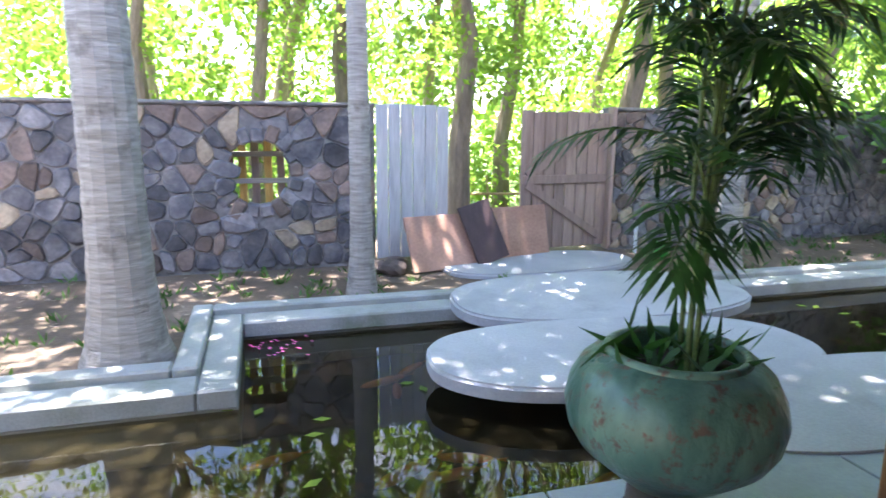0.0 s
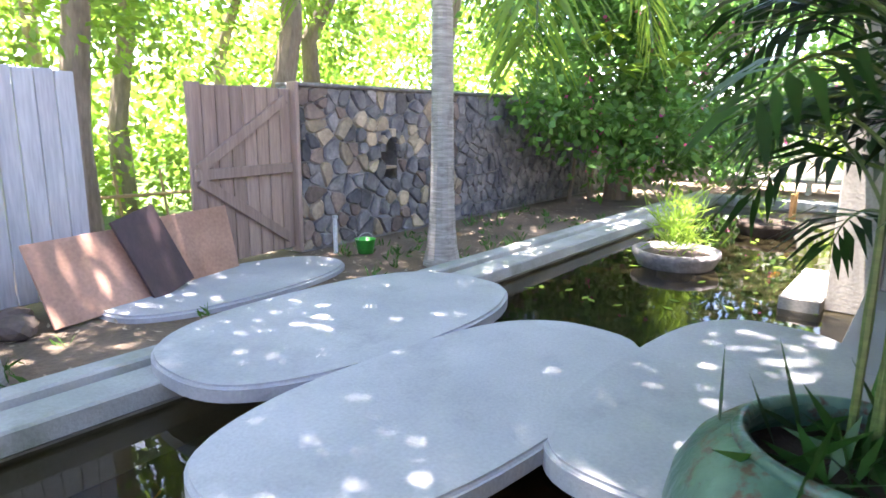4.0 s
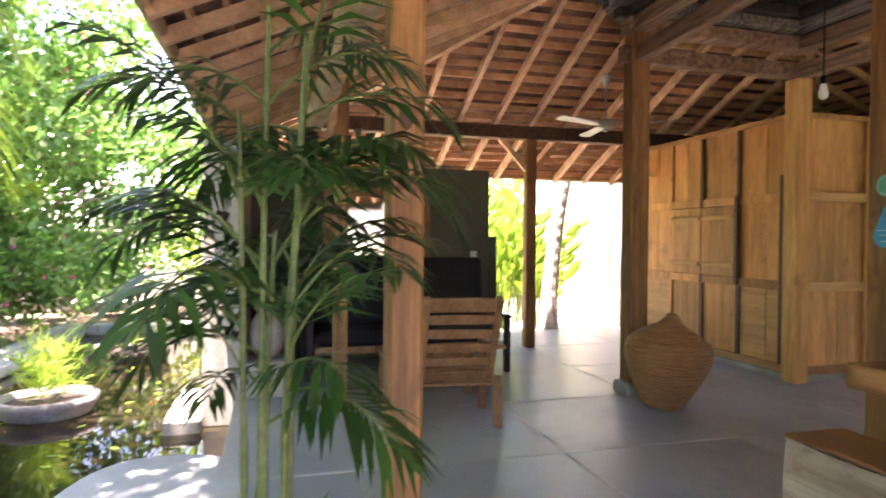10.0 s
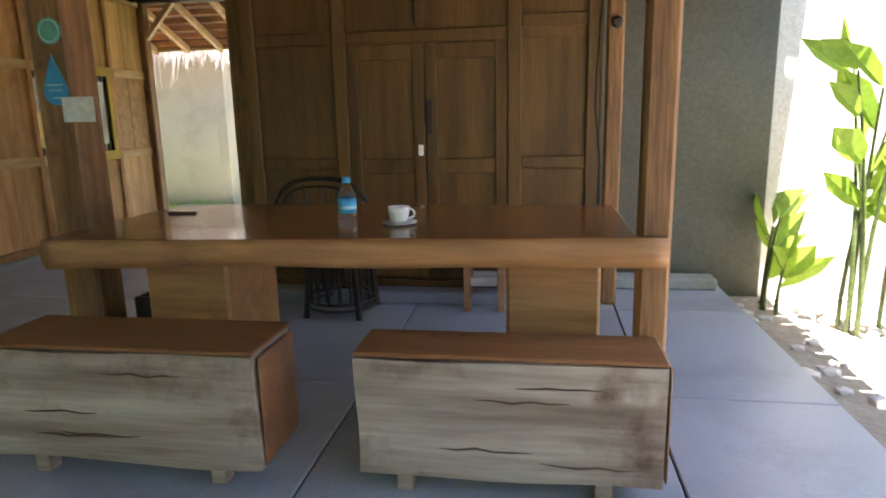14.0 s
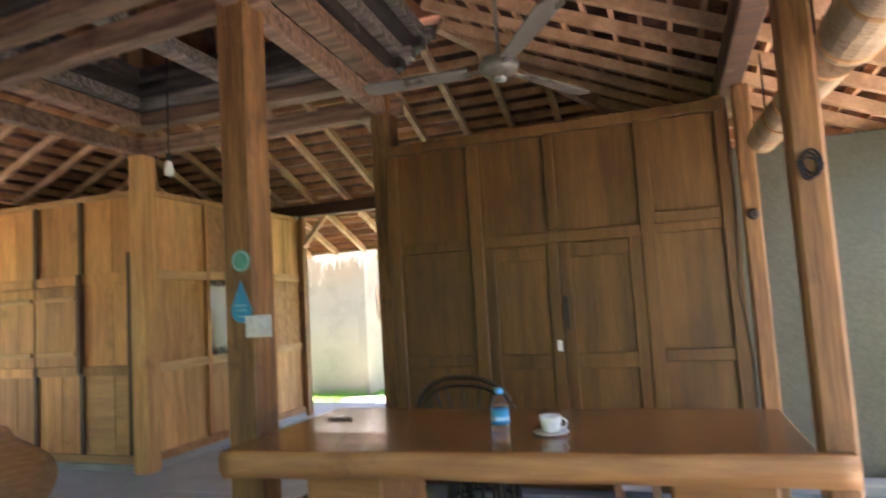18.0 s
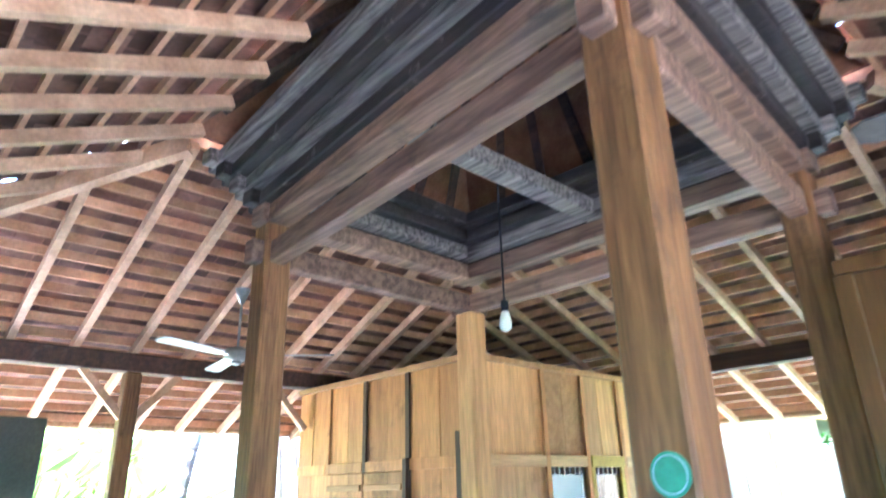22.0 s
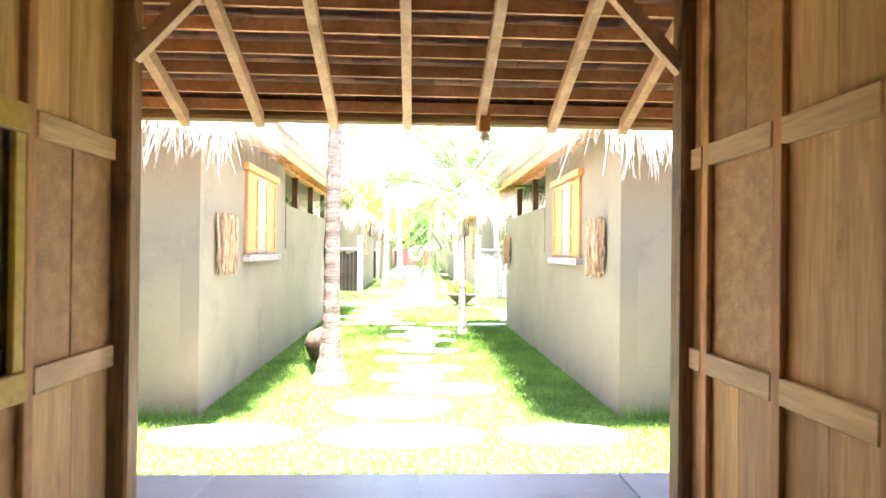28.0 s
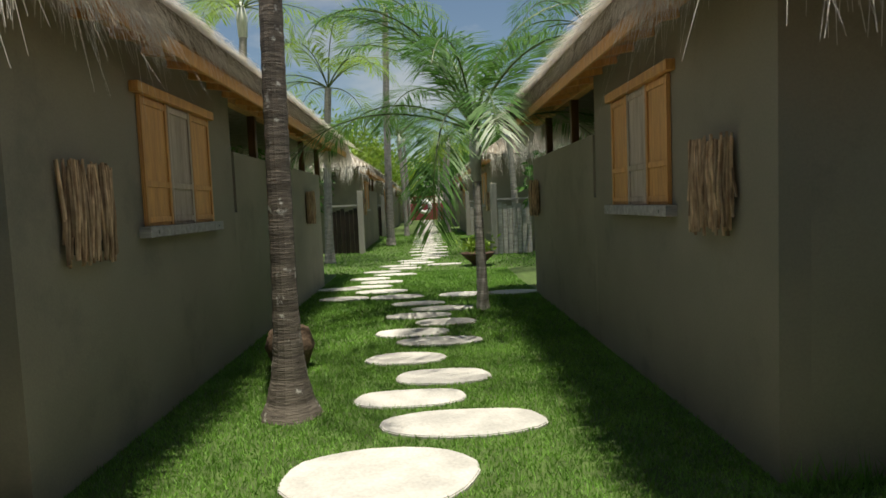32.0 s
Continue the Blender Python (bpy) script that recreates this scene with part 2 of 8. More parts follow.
M_BAMBOO_OLD = mat("old_bamboo", (0.40, 0.26, 0.135), (0.28, 0.17, 0.085), 0.55, 3.0, X, 0.1, 14, vary=0.15)
M_BLIND = mat("bamboo_blind", (0.42, 0.31, 0.20), (0.27, 0.185, 0.11), 0.6, 3.0, (2, 2, 2), 0.3, 24, vary=0.1)
M_GREY_DOOR = mat("silvered_planks", (0.52, 0.52, 0.53), (0.42, 0.42, 0.44), 0.75, 2.0, Z, 0.15, 9, vary=0.08)
M_PINK_DOOR = mat("weathered_rose_planks", (0.33, 0.235, 0.195), (0.24, 0.165, 0.135), 0.75, 2.0, Z, 0.15, 9, vary=0.12)
M_BOARD = mat("plywood_panel", (0.42, 0.245, 0.18), (0.34, 0.19, 0.135), 0.7, 2.0, (2, 2, 2), 0.05, 20, vary=0.06)
M_BOARD_DARK = mat("corrugated_brown_board", (0.075, 0.045, 0.05), (0.055, 0.033, 0.036), 0.6, 2.0, Z, 0.08, 10)
M_ROCK = mat("lava_stone", (0.215, 0.20, 0.205), (0.085, 0.083, 0.095), 0.85, 5.0, bump=0.45, fine=28, vary=0.5, grain=0.9)
M_ROCK_TAN = mat("tan_stone", (0.42, 0.34, 0.25), (0.27, 0.21, 0.155), 0.85, 5.0, bump=0.4, fine=28, vary=0.25, grain=0.9)
M_ROCK_BROWN = mat("brown_stone", (0.235, 0.175, 0.15), (0.14, 0.105, 0.09), 0.85, 5.0, bump=0.4, fine=28, vary=0.4, grain=0.9)
M_MORTAR = mat("wall_mortar", (0.25, 0.235, 0.235), (0.15, 0.14, 0.14), 0.9, 6.0, bump=0.5, fine=30, grain=0.9)
M_SOIL = mat("dry_soil", (0.165, 0.122, 0.09), (0.10, 0.073, 0.052), 0.95, 2.0, bump=0.5, fine=30, vary=0.0, stain=(0.22, 0.17, 0.13), stain_at=(0.55, 0.72))
M_SAND = mat("pale_gravel_soil", (0.60, 0.54, 0.46), (0.46, 0.41, 0.34), 0.95, 3.0, bump=0.5, fine=30, vary=0.0)
M_GRAVEL = mat("grey_gravel_soil", (0.32, 0.285, 0.235), (0.22, 0.195, 0.16), 0.95, 3.0, bump=0.5, fine=30, vary=0.0)
M_LAWN_BASE = mat("lawn_soil", (0.085, 0.135, 0.035), (0.05, 0.08, 0.02), 0.95, 6.0, bump=0.6, fine=60, vary=0.0)
M_GRASS = island_tint(mat("grass_blade", (0.20, 0.39, 0.065), (0.12, 0.26, 0.04), 0.6, 2.0, bump=0.0, vary=0.0, translucent=0.35), 0.35)
M_WHITE_STONE = mat("white_stepping_stone", (0.56, 0.54, 0.51), (0.42, 0.405, 0.385), 0.85, 4.0, bump=0.2, fine=40, vary=0.10, grain=0.5)
M_THATCH_TOP = mat("grey_thatch_core", (0.34, 0.29, 0.24), (0.20, 0.165, 0.13), 0.95, 5.0, (3, 3, 3), 0.6, 30, vary=0.05)
M_STRAW = island_tint(mat("thatch_straw", (0.86, 0.82, 0.77), (0.68, 0.63, 0.57), 0.8, 6.0, bump=0.0, vary=0.0, translucent=0.4), 0.3)
M_PALMBARK = mat("palm_bark", (0.37, 0.345, 0.32), (0.24, 0.22, 0.20), 0.9, 3.0, (2, 2, 16), 0.5, 5, vary=0.1, stain=(0.12, 0.10, 0.09), stain_at=(0.56, 0.74), stain_scale=5)
M_PALMBARK_BROWN = mat("brown_palm_bark", (0.165, 0.14, 0.115), (0.085, 0.07, 0.058), 0.9, 3.0, (2, 2, 16), 0.5, 5, vary=0.1, stain=(0.52, 0.50, 0.46), stain_at=(0.60, 0.66), stain_scale=9)
M_CROWNSHAFT = mat("silvery_crownshaft", (0.62, 0.63, 0.58), (0.46, 0.48, 0.42), 0.6, 3.0, Z, 0.1, 9)
M_BARK = mat("tree_bark", (0.26, 0.20, 0.15), (0.16, 0.12, 0.09), 0.9, 3.0, (4, 4, 1), 0.5, 14, vary=0.15)
M_LEAF = island_tint(mat("green_leaf", (0.10, 0.22, 0.045), (0.055, 0.14, 0.025), 0.38, 2.0, bump=0.0, vary=0.1, translucent=0.4), 0.35)
# lighter, yellower leaf copy: sun on the foliage is put into the colour
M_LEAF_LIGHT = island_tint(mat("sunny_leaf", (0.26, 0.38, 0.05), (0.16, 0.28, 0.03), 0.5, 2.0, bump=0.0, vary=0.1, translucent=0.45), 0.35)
M_LEAF_DARK = island_tint(mat("dark_palm_leaf", (0.035, 0.105, 0.02), (0.018, 0.06, 0.012), 0.4, 2.0, bump=0.0, vary=0.1, translucent=0.25), 0.35)
M_PETAL = mat("pink_petal", (0.65, 0.12, 0.32), (0.5, 0.06, 0.25), 0.5, bump=0.0)
M_CANE = mat("green_cane", (0.095, 0.14, 0.04), (0.055, 0.085, 0.025), 0.45, 3.0, (2, 2, 20), 0.1, 8, vary=0.2)
# dark as the shade below the pot
M_POT_SHADE = mat("shade_dark_stand", (0.085, 0.07, 0.055), (0.05, 0.042, 0.034), 0.8, 5.0, bump=0.4, fine=30)
M_POT = mat("green_patina_glaze", (0.12, 0.215, 0.155), (0.035, 0.095, 0.075), 0.32, 4.0, (1, 1, 0.5), 0.5, 20, vary=0.02, stain=(0.095, 0.062, 0.042), stain_at=(0.54, 0.64), stain_scale=22, grain=0.8)
M_POT_IN = mat("pot_soil", (0.05, 0.035, 0.025), (0.03, 0.02, 0.015), 0.95, 8.0, bump=0.6, fine=30)
M_BASKET = mat("woven_rattan", (0.36, 0.185, 0.085), (0.25, 0.12, 0.05), 0.55, 3.0, (2, 2, 30), 0.5, 6, vary=0.05)
M_TABLE = mat("varnished_table_wood", (0.21, 0.088, 0.03), (0.135, 0.053, 0.018), 0.22, 1.5, X, 0.05, 8, vary=0.05, coat=0.3)
M_TABLE_EDGE = mat("live_edge_wood", (0.37, 0.195, 0.078), (0.25, 0.12, 0.045), 0.45, 1.8, X, 0.12, 8, vary=0.05, stain=(0.18, 0.09, 0.04), stain_at=(0.6, 0.75), stain_scale=3)
M_BENCH = mat("bleached_bench_wood", (0.43, 0.35, 0.275), (0.24, 0.175, 0.125), 0.65, 1.5, X, 0.2, 8, vary=0.06, stain=(0.15, 0.085, 0.055), stain_at=(0.53, 0.70), stain_scale=3.2)
M_BENCH_TOP = mat("worn_bench_top", (0.26, 0.125, 0.052), (0.17, 0.075, 0.03), 0.35, 1.5, X, 0.1, 8, vary=0.05)
M_CHAIRWOOD = mat("chair_teak", (0.30, 0.165, 0.08), (0.21, 0.105, 0.05), 0.5, 3.0, (3, 3, 3), 0.1, 12, vary=0.12)
M_BLACK = mat("black_fabric", (0.014, 0.014, 0.018), (0.009, 0.009, 0.012), 0.9, 3.0, bump=0.2, fine=80)
M_BLACKWOOD = mat("dark_bamboo_cane", (0.032, 0.021, 0.015), (0.015, 0.010, 0.008), 0.4, 5.0, bump=0.1, vary=0.2)
M_YELLOW = mat("yellow_paint", (0.55, 0.36, 0.045), (0.44, 0.28, 0.03), 0.55, 3.0, bump=0.1, fine=30, stain=(0.30, 0.19, 0.06), stain_at=(0.6, 0.7))
M_ORANGE_WOOD = mat("orange_shutter_wood", (0.70, 0.38, 0.13), (0.57, 0.28, 0.09), 0.5, 2.0, Z, 0.08, 10, vary=0.08)
M_GREY_WOOD = mat("grey_plank", (0.46, 0.435, 0.41), (0.31, 0.29, 0.27), 0.75, 2.0, X, 0.15, 10, vary=0.1, grain=0.9)
M_BLEACHED = mat("bleached_tan_wood", (0.55, 0.46, 0.36), (0.40, 0.32, 0.24), 0.7, 2.0, Z, 0.12, 10, vary=0.1, grain=0.7)
M_TWIG = mat("dry_twig", (0.58, 0.41, 0.25), (0.22, 0.13, 0.07), 0.75, 6.0, (1, 1, 1), 0.2, 20, vary=0.4)
M_METAL_GREY = mat("grey_metal", (0.35, 0.35, 0.34), (0.26, 0.26, 0.25), 0.35, metal=0.8, bump=0.02)
M_FAN = mat("fan_enamel", (0.34, 0.32, 0.30), (0.26, 0.25, 0.23), 0.4, bump=0.02)
# darker copy of the fan enamel, with the backlit shade in its colour
M_FAN_SHADED = mat("shaded_fan_enamel", (0.13, 0.125, 0.11), (0.09, 0.085, 0.075), 0.3, bump=0.02)
M_COIR = mat("coconut_fibre", (0.15, 0.10, 0.065), (0.07, 0.045, 0.03), 0.9, 14.0, bump=0.6, fine=40)
M_WHITE = mat("white_porcelain", (0.78, 0.79, 0.79), (0.72, 0.73, 0.73), 0.2, bump=0.0, vary=0.0)
M_PAPER = mat("paper_note", (0.62, 0.62, 0.60), (0.55, 0.55, 0.53), 0.8, bump=0.02, vary=0.0)
M_BLUE = mat("blue_sticker", (0.03, 0.27, 0.50), (0.025, 0.23, 0.45), 0.5, bump=0.0, vary=0.0)
M_GREEN_ST = mat("green_sticker", (0.09, 0.33, 0.24), (0.07, 0.29, 0.21), 0.5, bump=0.0, vary=0.0)
M_LIGHTBLUE = mat("pale_blue_print", (0.35, 0.55, 0.70), None, 0.5, bump=0.0, vary=0.0)
M_FISH = mat("orange_fish", (0.70, 0.24, 0.03), (0.55, 0.14, 0.015), 0.4, 8.0, bump=0.0)
M_GREEN_PLASTIC = mat("green_plastic", (0.05, 0.42, 0.07), (0.04, 0.36, 0.05), 0.4, bump=0.0)
M_PVC = mat("white_pipe", (0.62, 0.63, 0.64), None, 0.4, bump=0.0)
# the bright amber patches paint sunlight on the murky bed
M_POND_BED = mat("pond_bed", (0.022, 0.018, 0.012), (0.012, 0.010, 0.007), 0.9, 2.0, bump=0.2, vary=0.0, stain=(0.36, 0.17, 0.025), stain_at=(0.58, 0.72), stain_scale=0.7)
# opaque dark colour in place of the shade inside windows and lamps
M_SHADE_SHEET = mat("interior_shade", (0.05, 0.042, 0.035), (0.04, 0.033, 0.028), 0.9, bump=0.0)
M_RED = mat("red_cloth", (0.36, 0.09, 0.10), (0.28, 0.07, 0.08), 0.7, bump=0.0)


def glass_mat(name, tint, rough, ior=1.45, trans=1.0):
    m = bpy.data.materials.new(name)
    m.use_nodes = True
    b = m.node_tree.nodes["Principled BSDF"]
    b.inputs["Base Color"].default_value = (*tint, 1)
    b.inputs["Roughness"].default_value = rough
    b.inputs["IOR"].default_value = ior
    b.inputs["Transmission Weight"].default_value = trans
    return m


M_GLASS = glass_mat("window_glass", (0.75, 0.82, 0.84), 0.02)
M_BOTTLE = glass_mat("clear_bottle_plastic", (0.92, 0.96, 1.0), 0.03, 1.3)


def water_mat():
    m = bpy.data.materials.new("pond_water")
    m.use_nodes = True
    N, L = m.node_tree.nodes, m.node_tree.links
    b = N["Principled BSDF"]
    b.inputs["Base Color"].default_value = (0.12, 0.10, 0.05, 1)
    b.inputs["Roughness"].default_value = 0.015
    b.inputs["IOR"].default_value = 1.33
    b.inputs["Transmission Weight"].default_value = 0.93
    tc = N.new("ShaderNodeTexCoord")
    n = N.new("ShaderNodeTexNoise")
    n.inputs["Scale"].default_value = 3.5
    n.inputs["Detail"].default_value = 2.0
    bp = N.new("ShaderNodeBump")
    bp.inputs["Strength"].default_value = 0.035
    bp.inputs["Distance"].default_value = 0.05
    L.new(tc.outputs["Object"], n.inputs["Vector"])
    L.new(n.outputs["Fac"], bp.inputs["Height"])
    L.new(bp.outputs[0], b.inputs["Normal"])
    return m


M_WATER = water_mat()
M_PANE = glass_mat("reflecting_glass", (0.42, 0.44, 0.43), 0.03, 1.5, 0.0)
M_PANE.node_tree.nodes["Principled BSDF"].inputs["Metallic"].default_value = 0.9
M_MIRROR = bpy.data.materials.new("mirror_silver")
M_MIRROR.use_nodes = True
M_MIRROR.node_tree.nodes["Principled BSDF"].inputs["Metallic"].default_value = 1.0
M_MIRROR.node_tree.nodes["Principled BSDF"].inputs["Roughness"].default_value = 0.04
M_MIRROR.node_tree.nodes["Principled BSDF"].inputs["Base Color"].default_value = (0.7, 0.72, 0.7, 1)
M_BULB = bpy.data.materials.new("bulb_glass")
M_BULB.use_nodes = True
M_BULB.node_tree.nodes["Principled BSDF"].inputs["Base Color"].default_value = (0.85, 0.85, 0.82, 1)
M_BULB.node_tree.nodes["Principled BSDF"].inputs["Roughness"].default_value = 0.15


# ---------------------------------------------------------------- building blocks
def world_of(ob):
    m = ob.matrix_basis.copy()
    while ob.parent:
        m = ob.parent.matrix_basis @ ob.matrix_parent_inverse @ m if ob.parent.parent is None else ob.matrix_parent_inverse @ m
        ob = ob.parent
    return m


def thing(name, at, label, category, group="", kind="", rz=0.0):
    """An empty at the base of a thing, to which its parts are tied."""
    ob = new(name)
    ob.empty_display_size = 0.1
    ob.matrix_basis = pose(*at, 0, 0, rz)
    return tagged(ob, label, category, group, kind)


def part(name, bm, material, parent=None, label="", m=None, smooth=False):
    """Links a bmesh (in world coordinates, or in those of m) as one mesh object under a thing or a part."""
    me = bpy.data.meshes.new(name)
    if isinstance(bm, bmesh.types.BMesh):
        bm.to_mesh(me)
        bm.free()
    else:
        me = bm
    me.materials.clear()
    me.materials.append(material)
    if smooth:
        me.polygons.foreach_set("use_smooth", [True] * len(me.polygons))
    ob = new(name, me)
    if m is not None:
        ob.matrix_basis = m
    if parent:
        ob.parent = parent
        top = parent
        while top.parent:
            top = top.parent
        if parent is top:
            ob.matrix_parent_inverse = parent.matrix_basis.inverted()
        else:
            ob.matrix_parent_inverse = (top.matrix_basis @ parent.matrix_parent_inverse @ parent.matrix_basis).inverted()
    if label:
        ob["label"] = label
    return ob


def whole(name, bm, material, label, category, group="", kind="", m=None, smooth=False):
    return tagged(part(name, bm, material, None, "", m, smooth), label, category, group, kind)


def box(x0, x1, y0, y1, z0, z1, bev=0.0, bm=None, m=None):
    out = bm or bmesh.new()
    vs = [out.verts.new((x, y, z)) for z in (z0, z1) for y in (y0, y1) for x in (x0, x1)]
    for f in ((0, 2, 3, 1), (4, 5, 7, 6), (0, 1, 5, 4), (2, 6, 7, 3), (0, 4, 6, 2), (1, 3, 7, 5)):
        out.faces.new([vs[i] for i in f])
    if bev:
        es = {e for v in vs for e in v.link_edges}
        bmesh.ops.bevel(out, geom=list(es), offset=bev, segments=1, affect='EDGES')
    if m is not None:
        bmesh.ops.transform(out, matrix=m, verts=out.verts if bm is None else [v for v in vs if v.is_valid])
    return out


def bar(p0, p1, w, h, bev=0.0, bm=None, up=(0, 0, 1)):
    """A squared timber from p0 to p1, w wide and h high, hung by its middle."""
    p0, p1 = Vector(p0), Vector(p1)
    d = p1 - p0
    ln = d.length
    d.normalize()
    side = d.cross(Vector(up)).normalized()
    u = side.cross(d)
    out = bm or bmesh.new()
    vs = []
    for t in (p0, p1):
        for b in (-1, 1):
            for a in (-1, 1):
                vs.append(out.verts.new(t + side * (a * w / 2) + u * (b * h / 2)))
    for f in ((0, 1, 3, 2), (4, 6, 7, 5), (0, 4, 5, 1), (2, 3, 7, 6), (0, 2, 6, 4), (1, 5, 7, 3)):
        out.faces.new([vs[i] for i in f])
    if bev:
        bmesh.ops.bevel(out, geom=list({e for v in vs for e in v.link_edges}), offset=bev, segments=1, affect='EDGES')
    bmesh.ops.recalc_face_normals(out, faces=out.faces)
    return out


def tube(pts, radii, n=8, bm=None, cap=True):
    """A round pipe along points."""
    out = bm or bmesh.new()
    pts = [Vector(p) for p in pts]
    if not hasattr(radii, "__len__"):
        radii = [radii] * len(pts)
    rings = []
    for i, p in enumerate(pts):
        d = (pts[min(i + 1, len(pts) - 1)] - pts[max(i - 1, 0)]).normalized()
        ref = Vector((0, 0, 1)) if abs(d.z) < 0.9 else Vector((1, 0, 0))
        a = d.cross(ref).normalized()
        b = d.cross(a)
        rings.append([out.verts.new(p + (a * math.cos(2 * math.pi * k / n) + b * math.sin(2 * math.pi * k / n)) * radii[i]) for k in range(n)])
    for r0, r1 in zip(rings, rings[1:]):
        for k in range(n):
            out.faces.new((r0[k], r0[(k + 1) % n], r1[(k + 1) % n], r1[k]))
    if cap:
        out.faces.new(rings[0])
        out.faces.new(rings[-1])
    if bm is None:
        bmesh.ops.recalc_face_normals(out, faces=out.faces)
    return out


def lathe(profile, n=32, at=(0, 0, 0), wob=0.0, seed=0):
    """A turned shape from (radius, height) pairs."""
    out = bmesh.new()
    rings = []
    for r, z in profile:
        ring = []
        for k in range(n):
            a = 2 * math.pi * k / n
            q = r * (1 + wob * noise.noise(Vector((math.cos(a) * 1.5 + seed, math.sin(a) * 1.5, z * 3))))
            ring.append(out.verts.new((at[0] + q * math.cos(a), at[1] + q * math.sin(a), at[2] + z)))
        rings.append(ring)
    for r0, r1 in zip(rings, rings[1:]):
        for k in range(n):
            out.faces.new((r0[k], r0[(k + 1) % n], r1[(k + 1) % n], r1[k]))
    out.faces.new(list(reversed(rings[0])))
    out.faces.new(rings[-1])
    bmesh.ops.recalc_face_normals(out, faces=out.faces)
    return out


def prism(outline, z0, z1, bev=0.0):
    out = bmesh.new()
    lo = [out.verts.new((x, y, z0)) for x, y in outline]
    hi = [out.verts.new((x, y, z1)) for x, y in outline]
    n = len(outline)
    top = out.faces.new(hi)
    out.faces.new(list(reversed(lo)))
    for i in range(n):
        out.faces.new((lo[i], lo[(i + 1) % n], hi[(i + 1) % n], hi[i]))
    bmesh.ops.recalc_face_normals(out, faces=out.faces)
    if bev:
        bmesh.ops.bevel(out, geom=list(top.edges), offset=bev, segments=3, affect='EDGES')
    return out


def raw(name, verts, faces):
    me = bpy.data.meshes.new(name)
    me.from_pydata([tuple(v) for v in verts], [], faces)
    me.update()
    return me


def quads(name, corners):
    """A mesh of loose quads from an array (n, 4, 3)."""
    c = np.asarray(corners, dtype=np.float32)
    n = len(c)
    me = bpy.data.meshes.new(name)
    me.vertices.add(4 * n)
    me.vertices.foreach_set("co", c.reshape(-1))
    me.loops.add(4 * n)
    me.loops.foreach_set("vertex_index", np.arange(4 * n, dtype=np.int32))
    me.polygons.add(n)
    me.polygons.foreach_set("loop_start", np.arange(0, 4 * n, 4, dtype=np.int32))
    me.update(calc_edges=True)
    me.validate()
    return me


def leaf_quads(rng, centres, length, width, droop=0.3, aim=None):
    """Pointed leaves, kite-shaped, at centres; aim: preferred directions (n, 3)."""
    n = len(centres)
    d = rng.normal(size=(n, 3))
    d[:, 2] -= droop
    if aim is not None:
        d = d * 0.45 + aim
    d /= np.linalg.norm(d, axis=1, keepdims=True) + 1e-9
    s = np.cross(d, rng.normal(size=(n, 3)))
    s /= np.linalg.norm(s, axis=1, keepdims=True) + 1e-9
    ln = length * rng.uniform(0.6, 1.25, (n, 1))
    w = width * rng.uniform(0.7, 1.2, (n, 1))
    a = centres
    return np.stack([a, a + d * ln * 0.45 + s * w * 0.5, a + d * ln, a + d * ln * 0.45 - s * w * 0.5], axis=1)


# ---------------------------------------------------------------- ground, pond, floor
WATER_Z, GARDEN_Z, LAWN_Z = -0.20, -0.10, -0.08
POND = dict(w=-6.0, e=9.0, n=-5.14, s=-7.64, cx=4.86, cs=-6.53)
P = POND


def rect_faces(rects, z):
    vs, fs = [], []
    for x0, x1, y0, y1 in rects:
        k = len(vs)
        vs += [(x0, y0, z), (x1, y0, z), (x1, y1, z), (x0, y1, z)]
        fs.append((k, k + 1, k + 2, k + 3))
    return vs, fs


FAR = 1500
gv, gf = rect_faces([(-FAR, FAR, -FAR, P["s"] - 0.1), (P["cx"] + 0.1, FAR, P["s"] - 0.1, P["cs"] - 0.1), (-FAR, P["w"] - 0.1, P["s"] - 0.1, P["n"]),
                     (P["e"], FAR, P["cs"] - 0.1, P["n"]), (-FAR, FAR, P["n"], 3.68)], GARDEN_Z - 0.02)
gv += [(-FAR, 3.68, -0.265), (FAR, 3.68, -0.265), (FAR, FAR, -0.265), (-FAR, FAR, -0.265)]
gf += [tuple(range(len(gv) - 4, len(gv))), (len(gv) - 6, len(gv) - 5, len(gv) - 3, len(gv) - 4)]
tagged(part("ground", raw("ground", gv, gf), M_SOIL), "brown dry garden soil around the pond", "ground", kind="structure")
bv, bf = rect_faces([(P["w"], P["cx"], P["s"], P["n"]), (P["cx"], P["e"], P["cs"], P["n"])], -0.75)
pond = thing("pond_basin", (0, -6.5, -0.75), "dark concrete pond basin, murky bottom with painted amber sun patches", "pond", kind="structure")
part("pond_bed", raw("bed", bv, bf), M_POND_BED, pond)
for a in ((P["w"] - 0.1, P["w"], P["s"], P["n"]), (P["w"] - 0.1, P["cx"] + 0.1, P["s"] - 0.1, P["s"]), (P["cx"], P["cx"] + 0.1, P["s"], P["cs"] - 0.1),
          (P["cx"], P["e"], P["cs"] - 0.1, P["cs"]), (P["e"], P["e"] + 0.1, P["cs"], P["n"])):
    part("pond_wall", box(*a, -0.75, GARDEN_Z - 0.03), M_COPING, pond)
wv, wf = rect_faces([(P["w"], P["cx"], P["s"], P["n"]), (P["cx"], P["e"], P["cs"], P["n"])], WATER_Z)
tagged(part("water", raw("water", wv, wf), M_WATER), "dark still pond water with reflections", "water", kind="structure")

